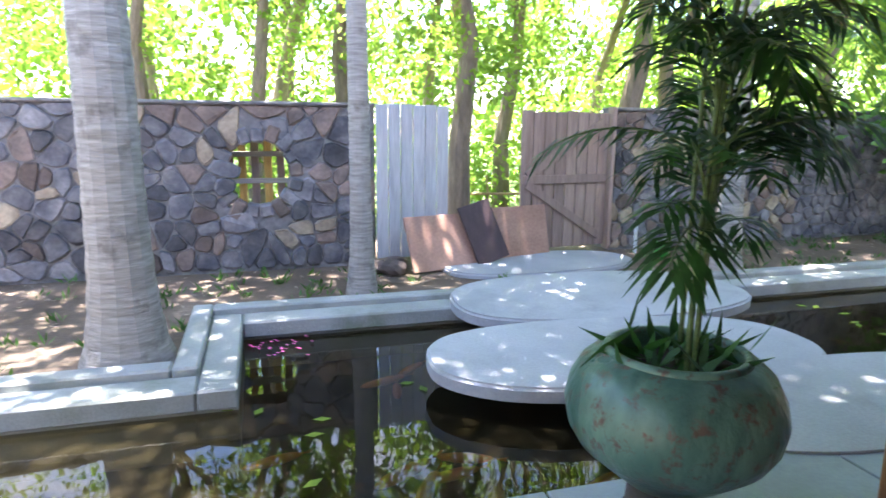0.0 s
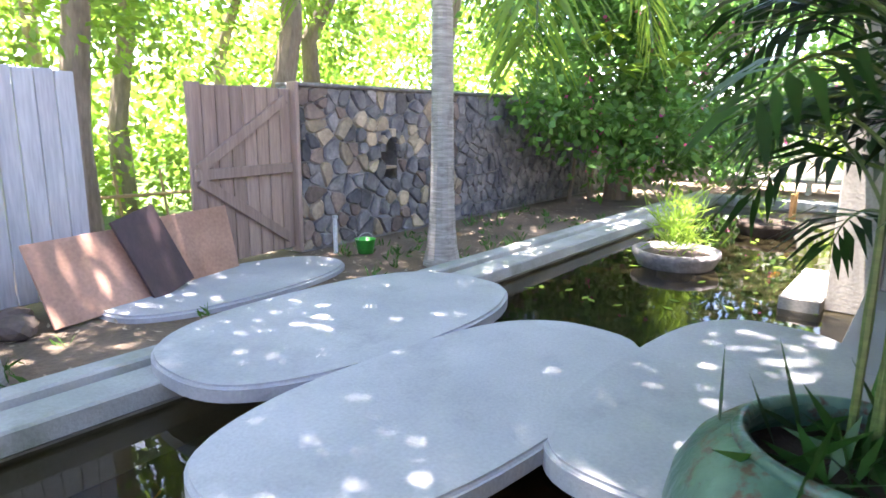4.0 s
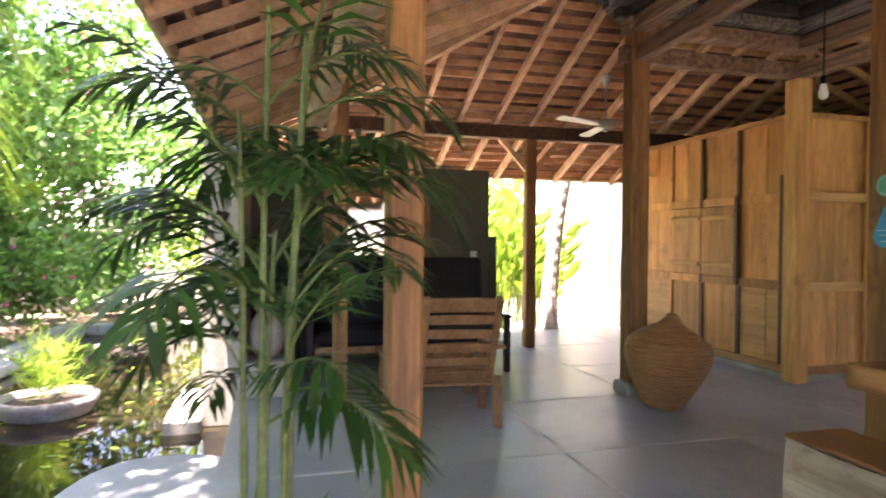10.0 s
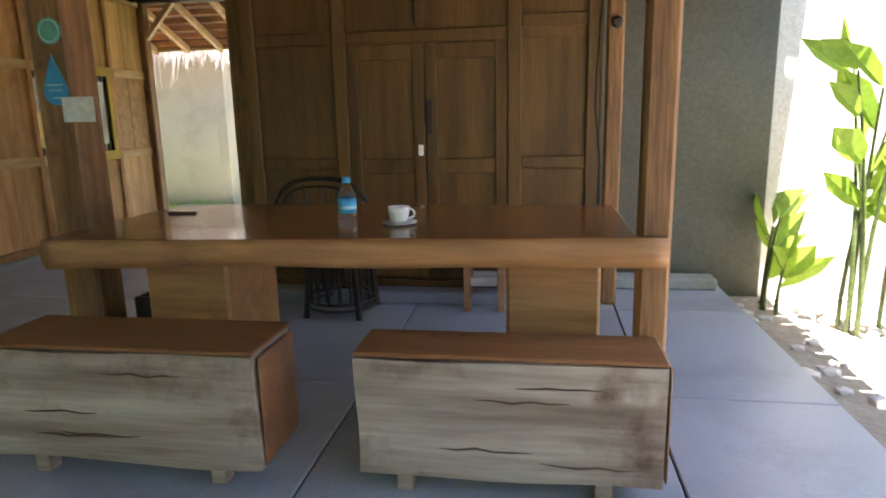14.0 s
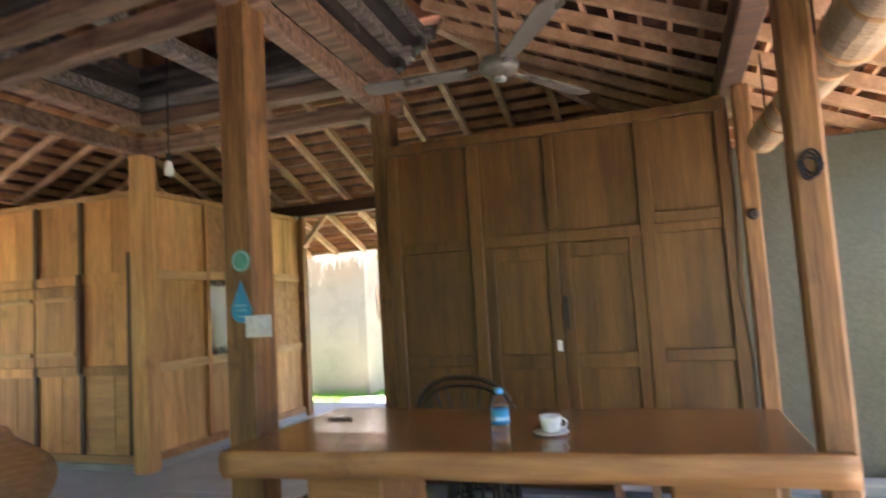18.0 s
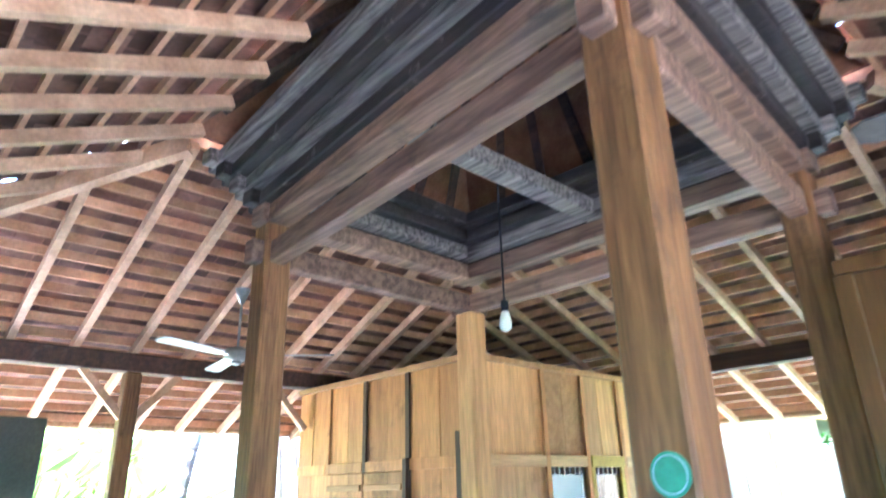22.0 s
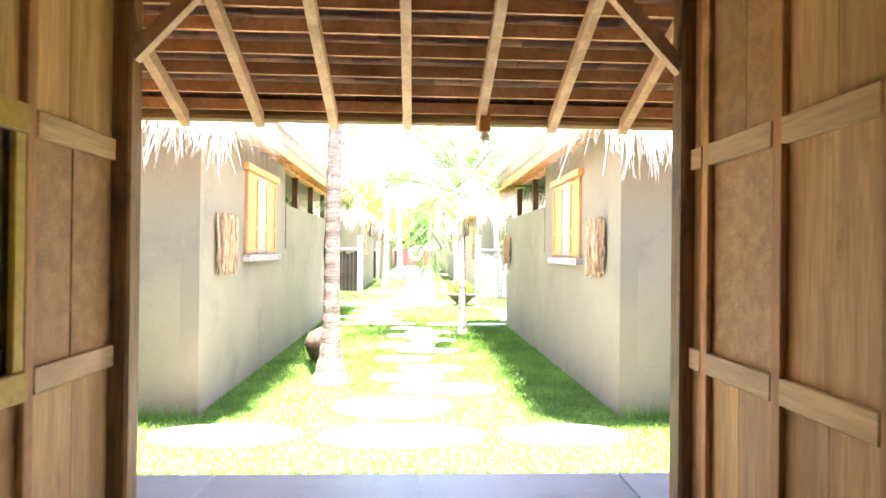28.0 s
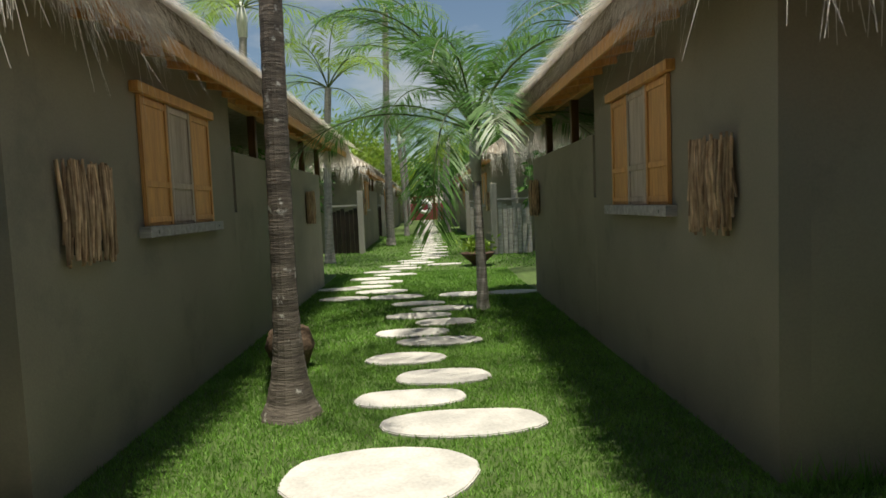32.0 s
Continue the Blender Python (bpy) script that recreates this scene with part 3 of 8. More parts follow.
coping = thing("pond_coping", (0, -8.1, -0.15), "grey weathered concrete coping along the pond edge", "coping", kind="structure")
for a, zt in (((P["w"] - 0.32, P["cx"] - 0.004, P["s"] - 0.20, P["s"] + 0.03), -0.065), ((P["w"] - 0.32, P["cx"] + 0.20, P["s"] - 0.34, P["s"] - 0.204), -0.02),
              ((P["cx"], P["cx"] + 0.20, P["s"] - 0.20, P["cs"] + 0.03), -0.065), ((P["cx"] + 0.204, P["cx"] + 0.34, P["s"] - 0.34, P["cs"] - 0.204), -0.02),
              ((P["cx"] + 0.204, P["e"], P["cs"] - 0.20, P["cs"] + 0.03), -0.065), ((P["cx"] + 0.344, P["e"], P["cs"] - 0.34, P["cs"] - 0.204), -0.02),
              ((P["w"] - 0.28, P["w"] + 0.03, P["s"] + 0.034, P["n"]), -0.05)):
    part("coping_block", box(*a, -0.18, zt, 0.012), M_COPING, coping)

# pavilion floor: a dark base with concrete panels and open joints
FX = [-3.75, -2.44, -1.18, 0.07, 1.31, 2.53, 3.77, 5.06, 5.85]
FY = [P["n"], -4.36, -3.06, -1.78, -0.50, 0.86, 2.95, 3.69]
floor = thing("floor", (0.8, -0.9, -0.3), "grey polished concrete floor of the pavilion with joints", "floor", kind="structure")
part("floor_base", box(FX[0] + 0.01, FX[-1] - 0.01, FY[0] + 0.01, FY[-1] - 0.01, -0.7, -0.012), M_JOINT, floor)
for x0, x1 in zip(FX, FX[1:]):
    for y0, y1 in zip(FY, FY[1:]):
        part("floor_panel", box(x0 + 0.005, x1 - 0.005, y0 + 0.005, y1 - 0.005, -0.06, 0.0, 0.004), M_FLOOR, floor)
# pale grout smeared over the joints
for x in FX[1:5]:
    part("joint_grout", box(x - 0.013, x + 0.013, FY[0] + 0.02, FY[-1] - 0.02, -0.004, 0.0012), M_GROUT, floor)
for y in FY[1:-1]:
    for x0, x1 in zip(FX[:5], FX[1:6]):
        part("joint_grout", box(x0 + 0.014, x1 - 0.014, y - 0.013, y + 0.013, -0.004, 0.0012), M_GROUT, floor)

# ---------------------------------------------------------------- timber frame
CORNERS = ((0.05, -1.80), (2.60, -2.00), (2.46, 0.0), (0.01, -0.05))   # the four central posts, south-west first
PX0, PX1, PY0, PY1 = 0.04, 2.52, -1.92, 0.0
BW, BE, BS, BN = -2.40, 4.97, -4.40, 2.64         # outer beams
BEAM_Z = 2.57                                      # underside of outer beams
EAVE = 1.24
EAVE_S = 0.98
EAVE_N = 1.385
RAFTER_STEP = {(0, -1): 0.40, (1, 0): 0.40, (0, 1): 0.48, (-1, 0): 0.46}


def post(x, y, z1, w, label, name="timber_post", foot=True, mt=None):
    t = thing(name, (x, y, 0), label, "post", "timber posts of the pavilion")
    part("shaft", box(x - w / 2, x + w / 2, y - w / 2, y + w / 2, 0.11 if foot else 0, z1, 0.012), mt or M_POST, t)
    if foot:
        part("stone_foot", box(x - w / 2 - 0.045, x + w / 2 + 0.045, y - w / 2 - 0.045, y + w / 2 + 0.045, 0, 0.11, 0.02), M_COPING, t, "grey stone foot")
    return t


for i, (px, py) in enumerate(CORNERS):
    post(px, py, 3.12 if i != 3 else 2.86, 0.17, "tall squared brown timber post carrying the central roof frame" if i != 3 else "pale bleached timber post at the corner of the panelled room", foot=i != 3, mt=M_TEAK_LIT if i == 3 else None)
for px, py in ((-0.03, BS + 0.07), (2.99, BS - 0.05)):
    post(px, py, BEAM_Z, 0.11, "brown timber post with knots at the terrace edge", foot=False)
whole("pale_conduit", tube([(2.925, BS - 0.075, 0.0), (2.925, BS - 0.075, 2.45)], 0.011, 8), M_PVC, "thin pale conduit running up the terrace post", "conduit")
knot = bmesh.new()
bmesh.ops.create_uvsphere(knot, u_segments=12, v_segments=6, radius=1.0, matrix=Matrix.Translation((3.0455, BS - 0.055, 1.70)) @ Matrix.Diagonal((0.004, 0.024, 0.038, 1)))
whole("timber_knot", knot, M_TEAK_DARK, "dark oval knot on the face of the terrace post", "knot", smooth=True)
post(4.95, -2.345, BEAM_Z, 0.10, "brown timber post beside the long table", foot=False)
post(BW, -1.75, BEAM_Z, 0.13, "dark timber post at the open garden side", foot=False)
post(BW, BS, BEAM_Z, 0.13, "dark timber post at the garden corner", foot=False)
post(-0.02, BN, BEAM_Z, 0.12, "dark timber post framing the passage to the alley", foot=False)
post(2.50, BN, BEAM_Z, 0.12, "dark timber post framing the passage to the alley", foot=False)

beams = thing("beam_frame", (1.2, -0.9, BEAM_Z), "dark old timber beams around the roof edge", "beam", kind="structure")
for p0, p1 in (((BW - 0.1, BS, 0), (BE + 0.1, BS, 0)), ((BW - 0.1, BN, 0), (BE + 0.1, BN, 0)), ((BW, BS + 0.075, 0), (BW, BN - 0.075, 0)), ((BE, BS + 0.075, 0), (BE, BN - 0.075, 0))):
    part("beam", bar((p0[0], p0[1], BEAM_Z + 0.08), (p1[0], p1[1], BEAM_Z + 0.08), 0.13, 0.16, 0.01), M_BEAM, beams)
for x, y, dx, dy in ((-0.02, BN, 1, 0), (2.50, BN, -1, 0), (BW, -1.75, 0, 1), (BW, -1.75, 0, -1), (BW, -0.02, 0, -1), (3.02, BS, -1, 0), (3.02, BS, 1, 0), (-0.07, BS, 1, 0), (-0.07, BS, -1, 0)):
    part("brace", bar((x + dx * 0.02, y + dy * 0.02, BEAM_Z - 0.40), (x + dx * 0.40, y + dy * 0.40, BEAM_Z + 0.01), 0.055, 0.06), M_RAFTER, beams)

# central frame: tie beams and stepped stack
frame_top = thing("central_roof_frame", (1.28, -0.96, 3.0), "dark stepped timber frame over four central posts", "roof frame", kind="structure")


OUT = ((-1, -1), (1, -1), (1, 1), (-1, 1))


def ring(o, z0, z1, w, material, name="tie_beam", over=0.0):
    """Four beams over the central posts, set out by o."""
    c = [Vector((x + o * dx, y + o * dy, (z0 + z1) / 2)) for (x, y), (dx, dy) in zip(CORNERS, OUT)]
    for k in range(4):
        a, b = c[k], c[(k + 1) % 4]
        d = (b - a).normalized()
        e = over if over else (-w / 2 if k % 2 else w / 2)
        lift = Vector((0, 0, 0.003 if k % 2 else 0.0))
        part(name, bar(a - d * e + lift, b + d * e + lift, w, z1 - z0, 0.008), material, frame_top)


ring(0.0, 2.86, 3.00, 0.10, M_TIE, "lower_tie", 0.16)
ring(0.0, 3.12, 3.24, 0.15, M_TIE, "upper_tie", 0.12)
for i in range(4):
    o = 0.055 + 0.068 * i
    z = 3.25 + 0.10 * i
    ring(o, z, z + 0.095, 0.11, M_STACK_PALE if i in (1, 3) else M_STACK, "stack_beam", 0.12)
    if i < 3:
        ring(-o - 0.06, z, z + 0.095, 0.11, M_STACK if i != 0 else M_STACK_PALE, "inner_beam")
part("cross_beam", bar((1.27, PY0, 3.30), (1.25, PY1, 3.30), 0.14, 0.11, 0.01), M_STACK_PALE, frame_top)

# ---------------------------------------------------------------- roof
RZ = 3.67
RX0, RX1, RY0, RY1 = PX0 - 0.31, PX1 + 0.36, PY0 - 0.35, PY1 + 0.30
roof = thing("roof", (1.35, -1.0, BEAM_Z), "clay tile roof seen from below with pale rafters", "roof", kind="structure")
SIDES = []
# each side: inner edge start, inner edge end, outward direction, beam distance
SIDES.append(((RX0, RY0), (RX1, RY0), (0, -1), RY0 - BS))
SIDES.append(((RX1, RY0), (RX1, RY1), (1, 0), BE - RX1))
SIDES.append(((RX1, RY1), (RX0, RY1), (0, 1), BN - RY1))
SIDES.append(((RX0, RY1), (RX0, RY0), (-1, 0), RX0 - BW))
beam_top = BEAM_Z + 0.16
rtile = np.random.default_rng(5)
tile_v = []
reach = {}
for a, b, o, dist in SIDES:
    slope = (RZ - beam_top) / dist
    reach[o] = (slope, dist + {(0, -1): EAVE_S, (0, 1): EAVE_N}.get(o, EAVE))
for k, (a, b, o, dist) in enumerate(SIDES):
    a, b, o2 = Vector(a), Vector(b), Vector(o)
    along = (b - a).normalized()
    ln = (b - a).length
    slope, run = reach[o]
    # widening of this side towards the eave, at both ends
    po = SIDES[k - 1][2]
    no = SIDES[(k + 1) % 4][2]
    wa, wb = reach[po][1] / run, reach[no][1] / run
    step = RAFTER_STEP[o]
    s = -math.floor((run * wa) / step) * step + step / 2
    while s < ln + run * wb:
        t0 = 0.0
        if s < 0:
            t0 = -s / wa
        elif s > ln:
            t0 = (s - ln) / wb
        if run - t0 > 0.15:
            p = a + along * s
            q0, q1 = p + o2 * t0, p + o2 * run
            part("rafter", bar((q0.x, q0.y, RZ - slope * t0 + 0.016), (q1.x, q1.y, RZ - slope * run + 0.016), 0.055, 0.075), M_RAFTER, roof)
        s += step
    # battens and tiles
    t = 0.05
    row = 0
    while t < run + 0.02:
        p0, p1 = a - along * (wa * t) + o2 * t, b + along * (wb * t) + o2 * t
        z = RZ - slope * t + 0.092
        part("batten", bar((p0.x, p0.y, z), (p1.x, p1.y, z), 0.026, 0.07), M_BATTEN, roof)
        width = (p1 - p0).length
        nt = int(width / 0.165)
        tw = width / max(nt, 1)
        for j in range(nt):
            c0 = p0 + along * (tw * (j + 0.03))
            c1 = p0 + along * (tw * (j + 0.97))
            up, dn = -0.07, 0.135
            jz = rtile.uniform(-0.004, 0.006)
            zz = z + 0.055 + jz
            tilt = 0.03
            q = [(c0 + o2 * up, zz - slope * up - 0.012), (c1 + o2 * up, zz - slope * up - 0.012), (c1 + o2 * dn, zz - slope * dn + tilt), (c0 + o2 * dn, zz - slope * dn + tilt)]
            tile_v.append([(v.x, v.y, w) for v, w in q])
        t += 0.172
        row += 1
part("roof_tiles", quads("tiles", tile_v), M_TILE, roof, "overlapping clay tiles seen from below")["kind"] = "stuff"
roof_skin = []
for k, (a, b, o, dist) in enumerate(SIDES):
    a, b, o2 = Vector(a), Vector(b), Vector(o)
    along = (b - a).normalized()
    slope, run = reach[o]
    wa, wb = reach[SIDES[k - 1][2]][1] / run, reach[SIDES[(k + 1) % 4][2]][1] / run
    e0, e1 = a - along * (wa * run) + o2 * run, b + along * (wb * run) + o2 * run
    roof_skin.append([(a.x, a.y, RZ + 0.19), (b.x, b.y, RZ + 0.19), (e1.x, e1.y, RZ - slope * run + 0.19), (e0.x, e0.y, RZ - slope * run + 0.19)])
    part("hip_rafter", bar((a.x, a.y, RZ + 0.0), (e0.x, e0.y, RZ - slope * run + 0.0), 0.08, 0.12), M_RAFTER, roof)
    part("eave_board", bar((e0.x, e0.y, RZ - slope * run + 0.145), (e1.x, e1.y, RZ - slope * run + 0.145), 0.02, 0.10), M_BEAM, roof, "dark board closing the tile ends")
    part("eave_bamboo", tube([(e0.x, e0.y, RZ - slope * run + 0.055), (e1.x, e1.y, RZ - slope * run + 0.055)], 0.04, 10), M_BAMBOO_OLD, roof, "bamboo pole along the eave")
part("roof_cover", quads("cover", roof_skin), M_TILE, roof, "outer clay tile layer")
# steep upper roof over the frame
apex = [((PX0 + PX1) / 2 - 0.5, (PY0 + PY1) / 2, 5.3), ((PX0 + PX1) / 2 + 0.5, (PY0 + PY1) / 2, 5.3)]
c4 = [(RX0, RY0, RZ + 0.1), (RX1, RY0, RZ + 0.1), (RX1, RY1, RZ + 0.1), (RX0, RY1, RZ + 0.1)]
part("upper_roof", raw("upper", c4 + apex, [(0, 1, 5, 4), (1, 2, 5), (2, 3, 4, 5), (3, 0, 4)]), M_UPPER, roof, "steep brown boarded upper roof")
for k in range(4):
    q0, q1 = Vector(c4[k]), Vector(c4[(k + 1) % 4])
    for f in np.linspace(0.12, 0.88, 6):
        p = q0.lerp(q1, f)
        tgt = Vector(apex[0]).lerp(Vector(apex[1]), 0.5)
        r = p.lerp(tgt, 0.62)
        part("upper_rib", bar(p.lerp(tgt, 0.02) + Vector((0, 0, -0.05)), r + Vector((0, 0, -0.06)), 0.06, 0.06), M_BEAM, roof)


# ---------------------------------------------------------------- panelled timber rooms
ROOM_T = 2.52
RAIL_LO, RAIL_HI = 0.90, 1.77
SCOL = [0, 0.56, 1.14, 1.74, 2.46]
ECOL = [0, 0.73, 1.30, 1.88, 2.49]
WCOL = [0, 0.16, 0.69, 1.20, 1.80, 2.49]


WARM = [M_TEAK, M_TEAK_WARM, M_TEAK]


def panel_wall(name, label, p0, p1, out, cols, z0, z1, rails, materials, posts_mat, skip=(), thick=0.05, rng=None):
    """A wall of vertical boards between strips, from p0 to p1 (plan), seen from the side out. cols: places of strips along the wall."""
    w = thing(name, ((p0[0] + p1[0]) / 2, (p0[1] + p1[1]) / 2, 0), label, "wall", kind="structure")
    a, b = Vector((*p0, 0)), Vector((*p1, 0))
    d = (b - a).normalized()
    o = Vector((*out, 0))
    rot = Matrix((( d.x, o.x, 0, a.x), (d.y, o.y, 0, a.y), (0, 0, 1, 0), (0, 0, 0, 1)))
    ln = (b - a).length
    rng = rng or random.Random(3)
    zs = [z0] + list(rails) + [z1]
    for i, (c0, c1) in enumerate(zip(cols, cols[1:])):
        for j, (h0, h1) in enumerate(zip(zs, zs[1:])):
            if (i, j) in skip:
                continue
            m = materials[(i * 3 + j * 5 + rng.randrange(3)) % len(materials)] if j < len(zs) - 2 else materials[(i + 1) % len(materials)]
            if materials is WARM:
                m = M_TEAK_WARM if j == len(zs) - 2 and i != 2 else (M_TEAK if (i + j) % 3 else M_TEAK_X)
            n = 2 if c1 - c0 > 0.34 else 1
            edges = [c0] + [c0 + (c1 - c0) * (k + rng.uniform(-0.12, 0.12)) / n for k in range(1, n)] + [c1]
            for e0, e1 in zip(edges, edges[1:]):
                part("panel", box(e0 + 0.002, e1 - 0.002, -thick + rng.uniform(0, 0.004), rng.uniform(-0.004, 0.003), h0, h1, 0.002, m=rot), m, w)
    for c in cols[1:-1]:
        part("strip", box(c - 0.027, c + 0.027, 0.004, 0.026, z0, z1, 0.003, m=rot), (M_TEAK_DARK if rng.random() < 0.55 else posts_mat) if posts_mat is M_TEAK else M_TEAK, w)
    for r in rails:
        for c0, c1 in zip(cols, cols[1:]):
            part("rail", box(c0 + 0.028, c1 - 0.028, 0.004, 0.03, r - 0.045, r + 0.045, 0.003, m=rot), posts_mat, w)
    part("top_rail", box(0, ln, -thick, 0.034, z1, z1 + 0.05, 0.003, m=rot), M_TEAK_X, w)
    part("sole_plate", box(0, ln, -thick, 0.035, z0 - 0.07, z0, 0.003, m=rot), M_TEAK_X, w)
    part("kerb", box(0, ln, -thick - 0.02, 0.05, 0.0, z0 - 0.074, 0.006, m=rot), M_COPING, w, "concrete kerb under the wall")
    return w, rot


# passage boards in the teak that carries the light in its colour
TEAKS = [M_TEAK_LIT, M_TEAK_LIT, M_TEAK_X, M_TEAK_LIT]
RXW = -2.54   # west end of the south face
E_X = -0.04   # plane of the east face
# south face with shutters
wS, rS = panel_wall("wall_teak_south", "weathered teak panelled wall with closed shutters", (RXW, 0.0), (-0.08, 0.0), (0, -1),
                    SCOL, 0.13, ROOM_T, (RAIL_LO, RAIL_HI), WARM, M_TEAK, skip={(1, 1), (2, 1)}, rng=random.Random(7))
part("corner_strip", box(-0.225, -0.155, -0.032, -0.004, 0.13, 1.99, 0.004), M_TEAK_DARK, wS, "dark corner strip")
# east face with the barred window
wE, rE = panel_wall("wall_teak_east", "teak panelled wall along the passage with a barred window, coloured as lit", (E_X, 0.10), (E_X, 2.59), (1, 0),
                    ECOL, 0.13, ROOM_T, (RAIL_LO, RAIL_HI), TEAKS, M_RAIL_LIT, skip={(1, 1), (2, 1)}, rng=random.Random(11))
# north-east room: west face along the passage
NX = 2.50
wW, rW = panel_wall("wall_teak_passage", "teak panelled wall opposite along the passage, coloured as lit", (NX, 2.59), (NX, 0.10), (-1, 0),
                    WCOL, 0.13, ROOM_T, (RAIL_LO, RAIL_HI), TEAKS, M_RAIL_LIT, skip={(3, 1), (4, 1)}, rng=random.Random(13))
for x0, x1, y0, y1, nm in ((RXW, E_X - 0.06, BN - 0.12, BN - 0.06, "wall_room_north"), (RXW, RXW + 0.05, 0.06, BN - 0.13, "wall_room_west"),
                           (NX + 0.06, BE - 0.1, BN - 0.12, BN - 0.06, "wall_office_north"), (BE - 0.12, BE - 0.06, -0.2, BN - 0.13, "wall_office_east")):
    whole(nm, box(x0, x1, y0, y1, 0, ROOM_T + 0.05), M_TEAK, "plain teak boarded wall of the room", "wall", kind="structure")
# north-east room: brown front with double doors
NY = -0.32
front = thing("wall_door_front", (3.85, NY, 0), "brown wooden panelled front with closed double doors", "wall", kind="structure")
FL, FR = 2.62, 4.93
DL, DM, DR = 3.27, 3.83, 4.41      # door jambs and meeting line
DT, FT = 1.70, 2.44
for x0, x1, z0, z1 in ((FL, DL, 0.14, DT), (DR, FR, 0.14, DT), (FL, DL, DT, FT), (DL, DM, DT + 0.05, FT), (DM, DR, DT + 0.05, FT), (DR, FR, DT, FT)):
    part("panel", box(x0, x1, NY, NY + 0.05, z0, z1, 0.004), M_DOORWOOD, front)
for x in (FL + 0.03, DL, DR, FR - 0.03):
    part("stile", box(x - 0.042, x + 0.042, NY - 0.03, NY - 0.002, 0.12, FT, 0.005), M_DOORWOOD, front)
for x0, x1, z in ((FL + 0.075, DL - 0.045, 0.93), (DR + 0.045, FR - 0.075, 0.93), (FL + 0.075, DL - 0.045, 1.74), (DR + 0.045, FR - 0.075, 1.80), (DL + 0.045, DR - 0.045, DT + 0.036)):
    part("rail", box(x0, x1, NY - 0.025, NY - 0.002, z - 0.038, z + 0.038, 0.005), M_DOORWOOD, front)
for x in (DM - 0.02,):
    part("upper_stile", box(x - 0.033, x + 0.033, NY - 0.028, NY - 0.003, DT + 0.10, FT, 0.005), M_DOORWOOD, front)
part("top_rail", box(FL, FR, NY - 0.03, NY + 0.05, FT + 0.003, FT + 0.075, 0.005), M_DOORWOOD, front)
part("sill", box(FL, FR, NY - 0.16, NY + 0.08, 0.0, 0.085, 0.010), M_FLOOR, front, "low concrete plinth")
part("bottom_rail", box(FL, FR, NY - 0.035, NY + 0.05, 0.089, 0.136, 0.006), M_DOORWOOD, front)
for i, (x0, x1) in enumerate(((DL + 0.045, DM - 0.003), (DM + 0.003, DR - 0.045))):
    dr = thing("door_%d" % (i + 1), ((x0 + x1) / 2, NY, 0.14), "brown wooden door leaf, closed", "door", kind="structure")
    part("leaf", box(x0, x1, NY + 0.004, NY + 0.04, 0.14, DT, 0.004), M_DOORWOOD, dr)
    for a0, a1 in ((x0, x0 + 0.075), (x1 - 0.075, x1)):
        part("stile", box(a0, a1, NY - 0.018, NY + 0.002, 0.14, DT, 0.004), M_DOORWOOD, dr)
    for z in (0.20, 0.91, DT - 0.06):
        part("rail", box(x0 + 0.077, x1 - 0.077, NY - 0.016, NY + 0.002, z - 0.048, z + 0.048, 0.004), M_DOORWOOD, dr)
    if i == 0:
        part("lock_plate", box(x1 - 0.045, x1 - 0.012, NY - 0.028, NY - 0.019, 0.98, 1.05, 0.003), M_WHITE, dr, "white lock plate")
    else:
        part("hasp", box(x0 + 0.004, x0 + 0.045, NY - 0.030, NY - 0.019, 1.12, 1.34, 0.003), M_BLACKWOOD, dr, "dark iron hasp")
post(FR + 0.09, NY - 0.02, BEAM_Z, 0.10, "brown corner timber beside the door front", foot=False)


# ---------------------------------------------------------------- garden: slabs, stone wall, gates
def blob_slab(label, cx, cy, length, width, angle, z0, z1, seed, group="stepping slabs over the pond", e=3.0):
    pts = []
    for k in range(56):
        a = 2 * math.pi * k / 56
        c, s = math.cos(a), math.sin(a)
        r = 1 + 0.035 * noise.noise(Vector((c * 1.3 + seed, s * 1.3, seed)))
        x = math.copysign(abs(c) ** (2 / e), c) * length / 2 * r
        y = math.copysign(abs(s) ** (2 / e), s) * width / 2 * r
        ca, sa = math.cos(radians(angle)), math.sin(radians(angle))
        pts.append((cx + x * ca - y * sa, cy + x * sa + y * ca))
    ob = whole("stepping_slab", prism(pts, z0, z1, 0.018), M_SLAB, label, "slab", group)
    return ob


blob_slab("thick rounded grey concrete slab at the terrace edge", 1.90, -5.48, 2.18, 0.98, -3, -0.085, 0.012, 1.0)
blob_slab("long rounded grey concrete slab over the water", 2.67, -6.38, 2.34, 1.10, -5, -0.075, 0.004, 2.0, e=2.7)
blob_slab("long rounded grey concrete slab spanning the coping", 2.20, -7.52, 2.40, 1.32, -1, -0.08, 0.0, 3.0, e=2.5)
blob_slab("thin rounded concrete slab lying on the soil", 2.06, -8.95, 2.04, 0.92, 3, -0.14, -0.07, 4.0, e=2.4)
for sx, sy in ((1.5, -5.8), (2.3, -5.8), (2.1, -6.5), (2.8, -6.4), (1.6, -7.3), (2.5, -7.3)):
    whole("slab_pier", box(sx - 0.1, sx + 0.1, sy - 0.1, sy + 0.1, -0.75, -0.086), M_COPING, "dark concrete pier under a slab in the pond", "pier", "piers under the slabs", kind="structure")


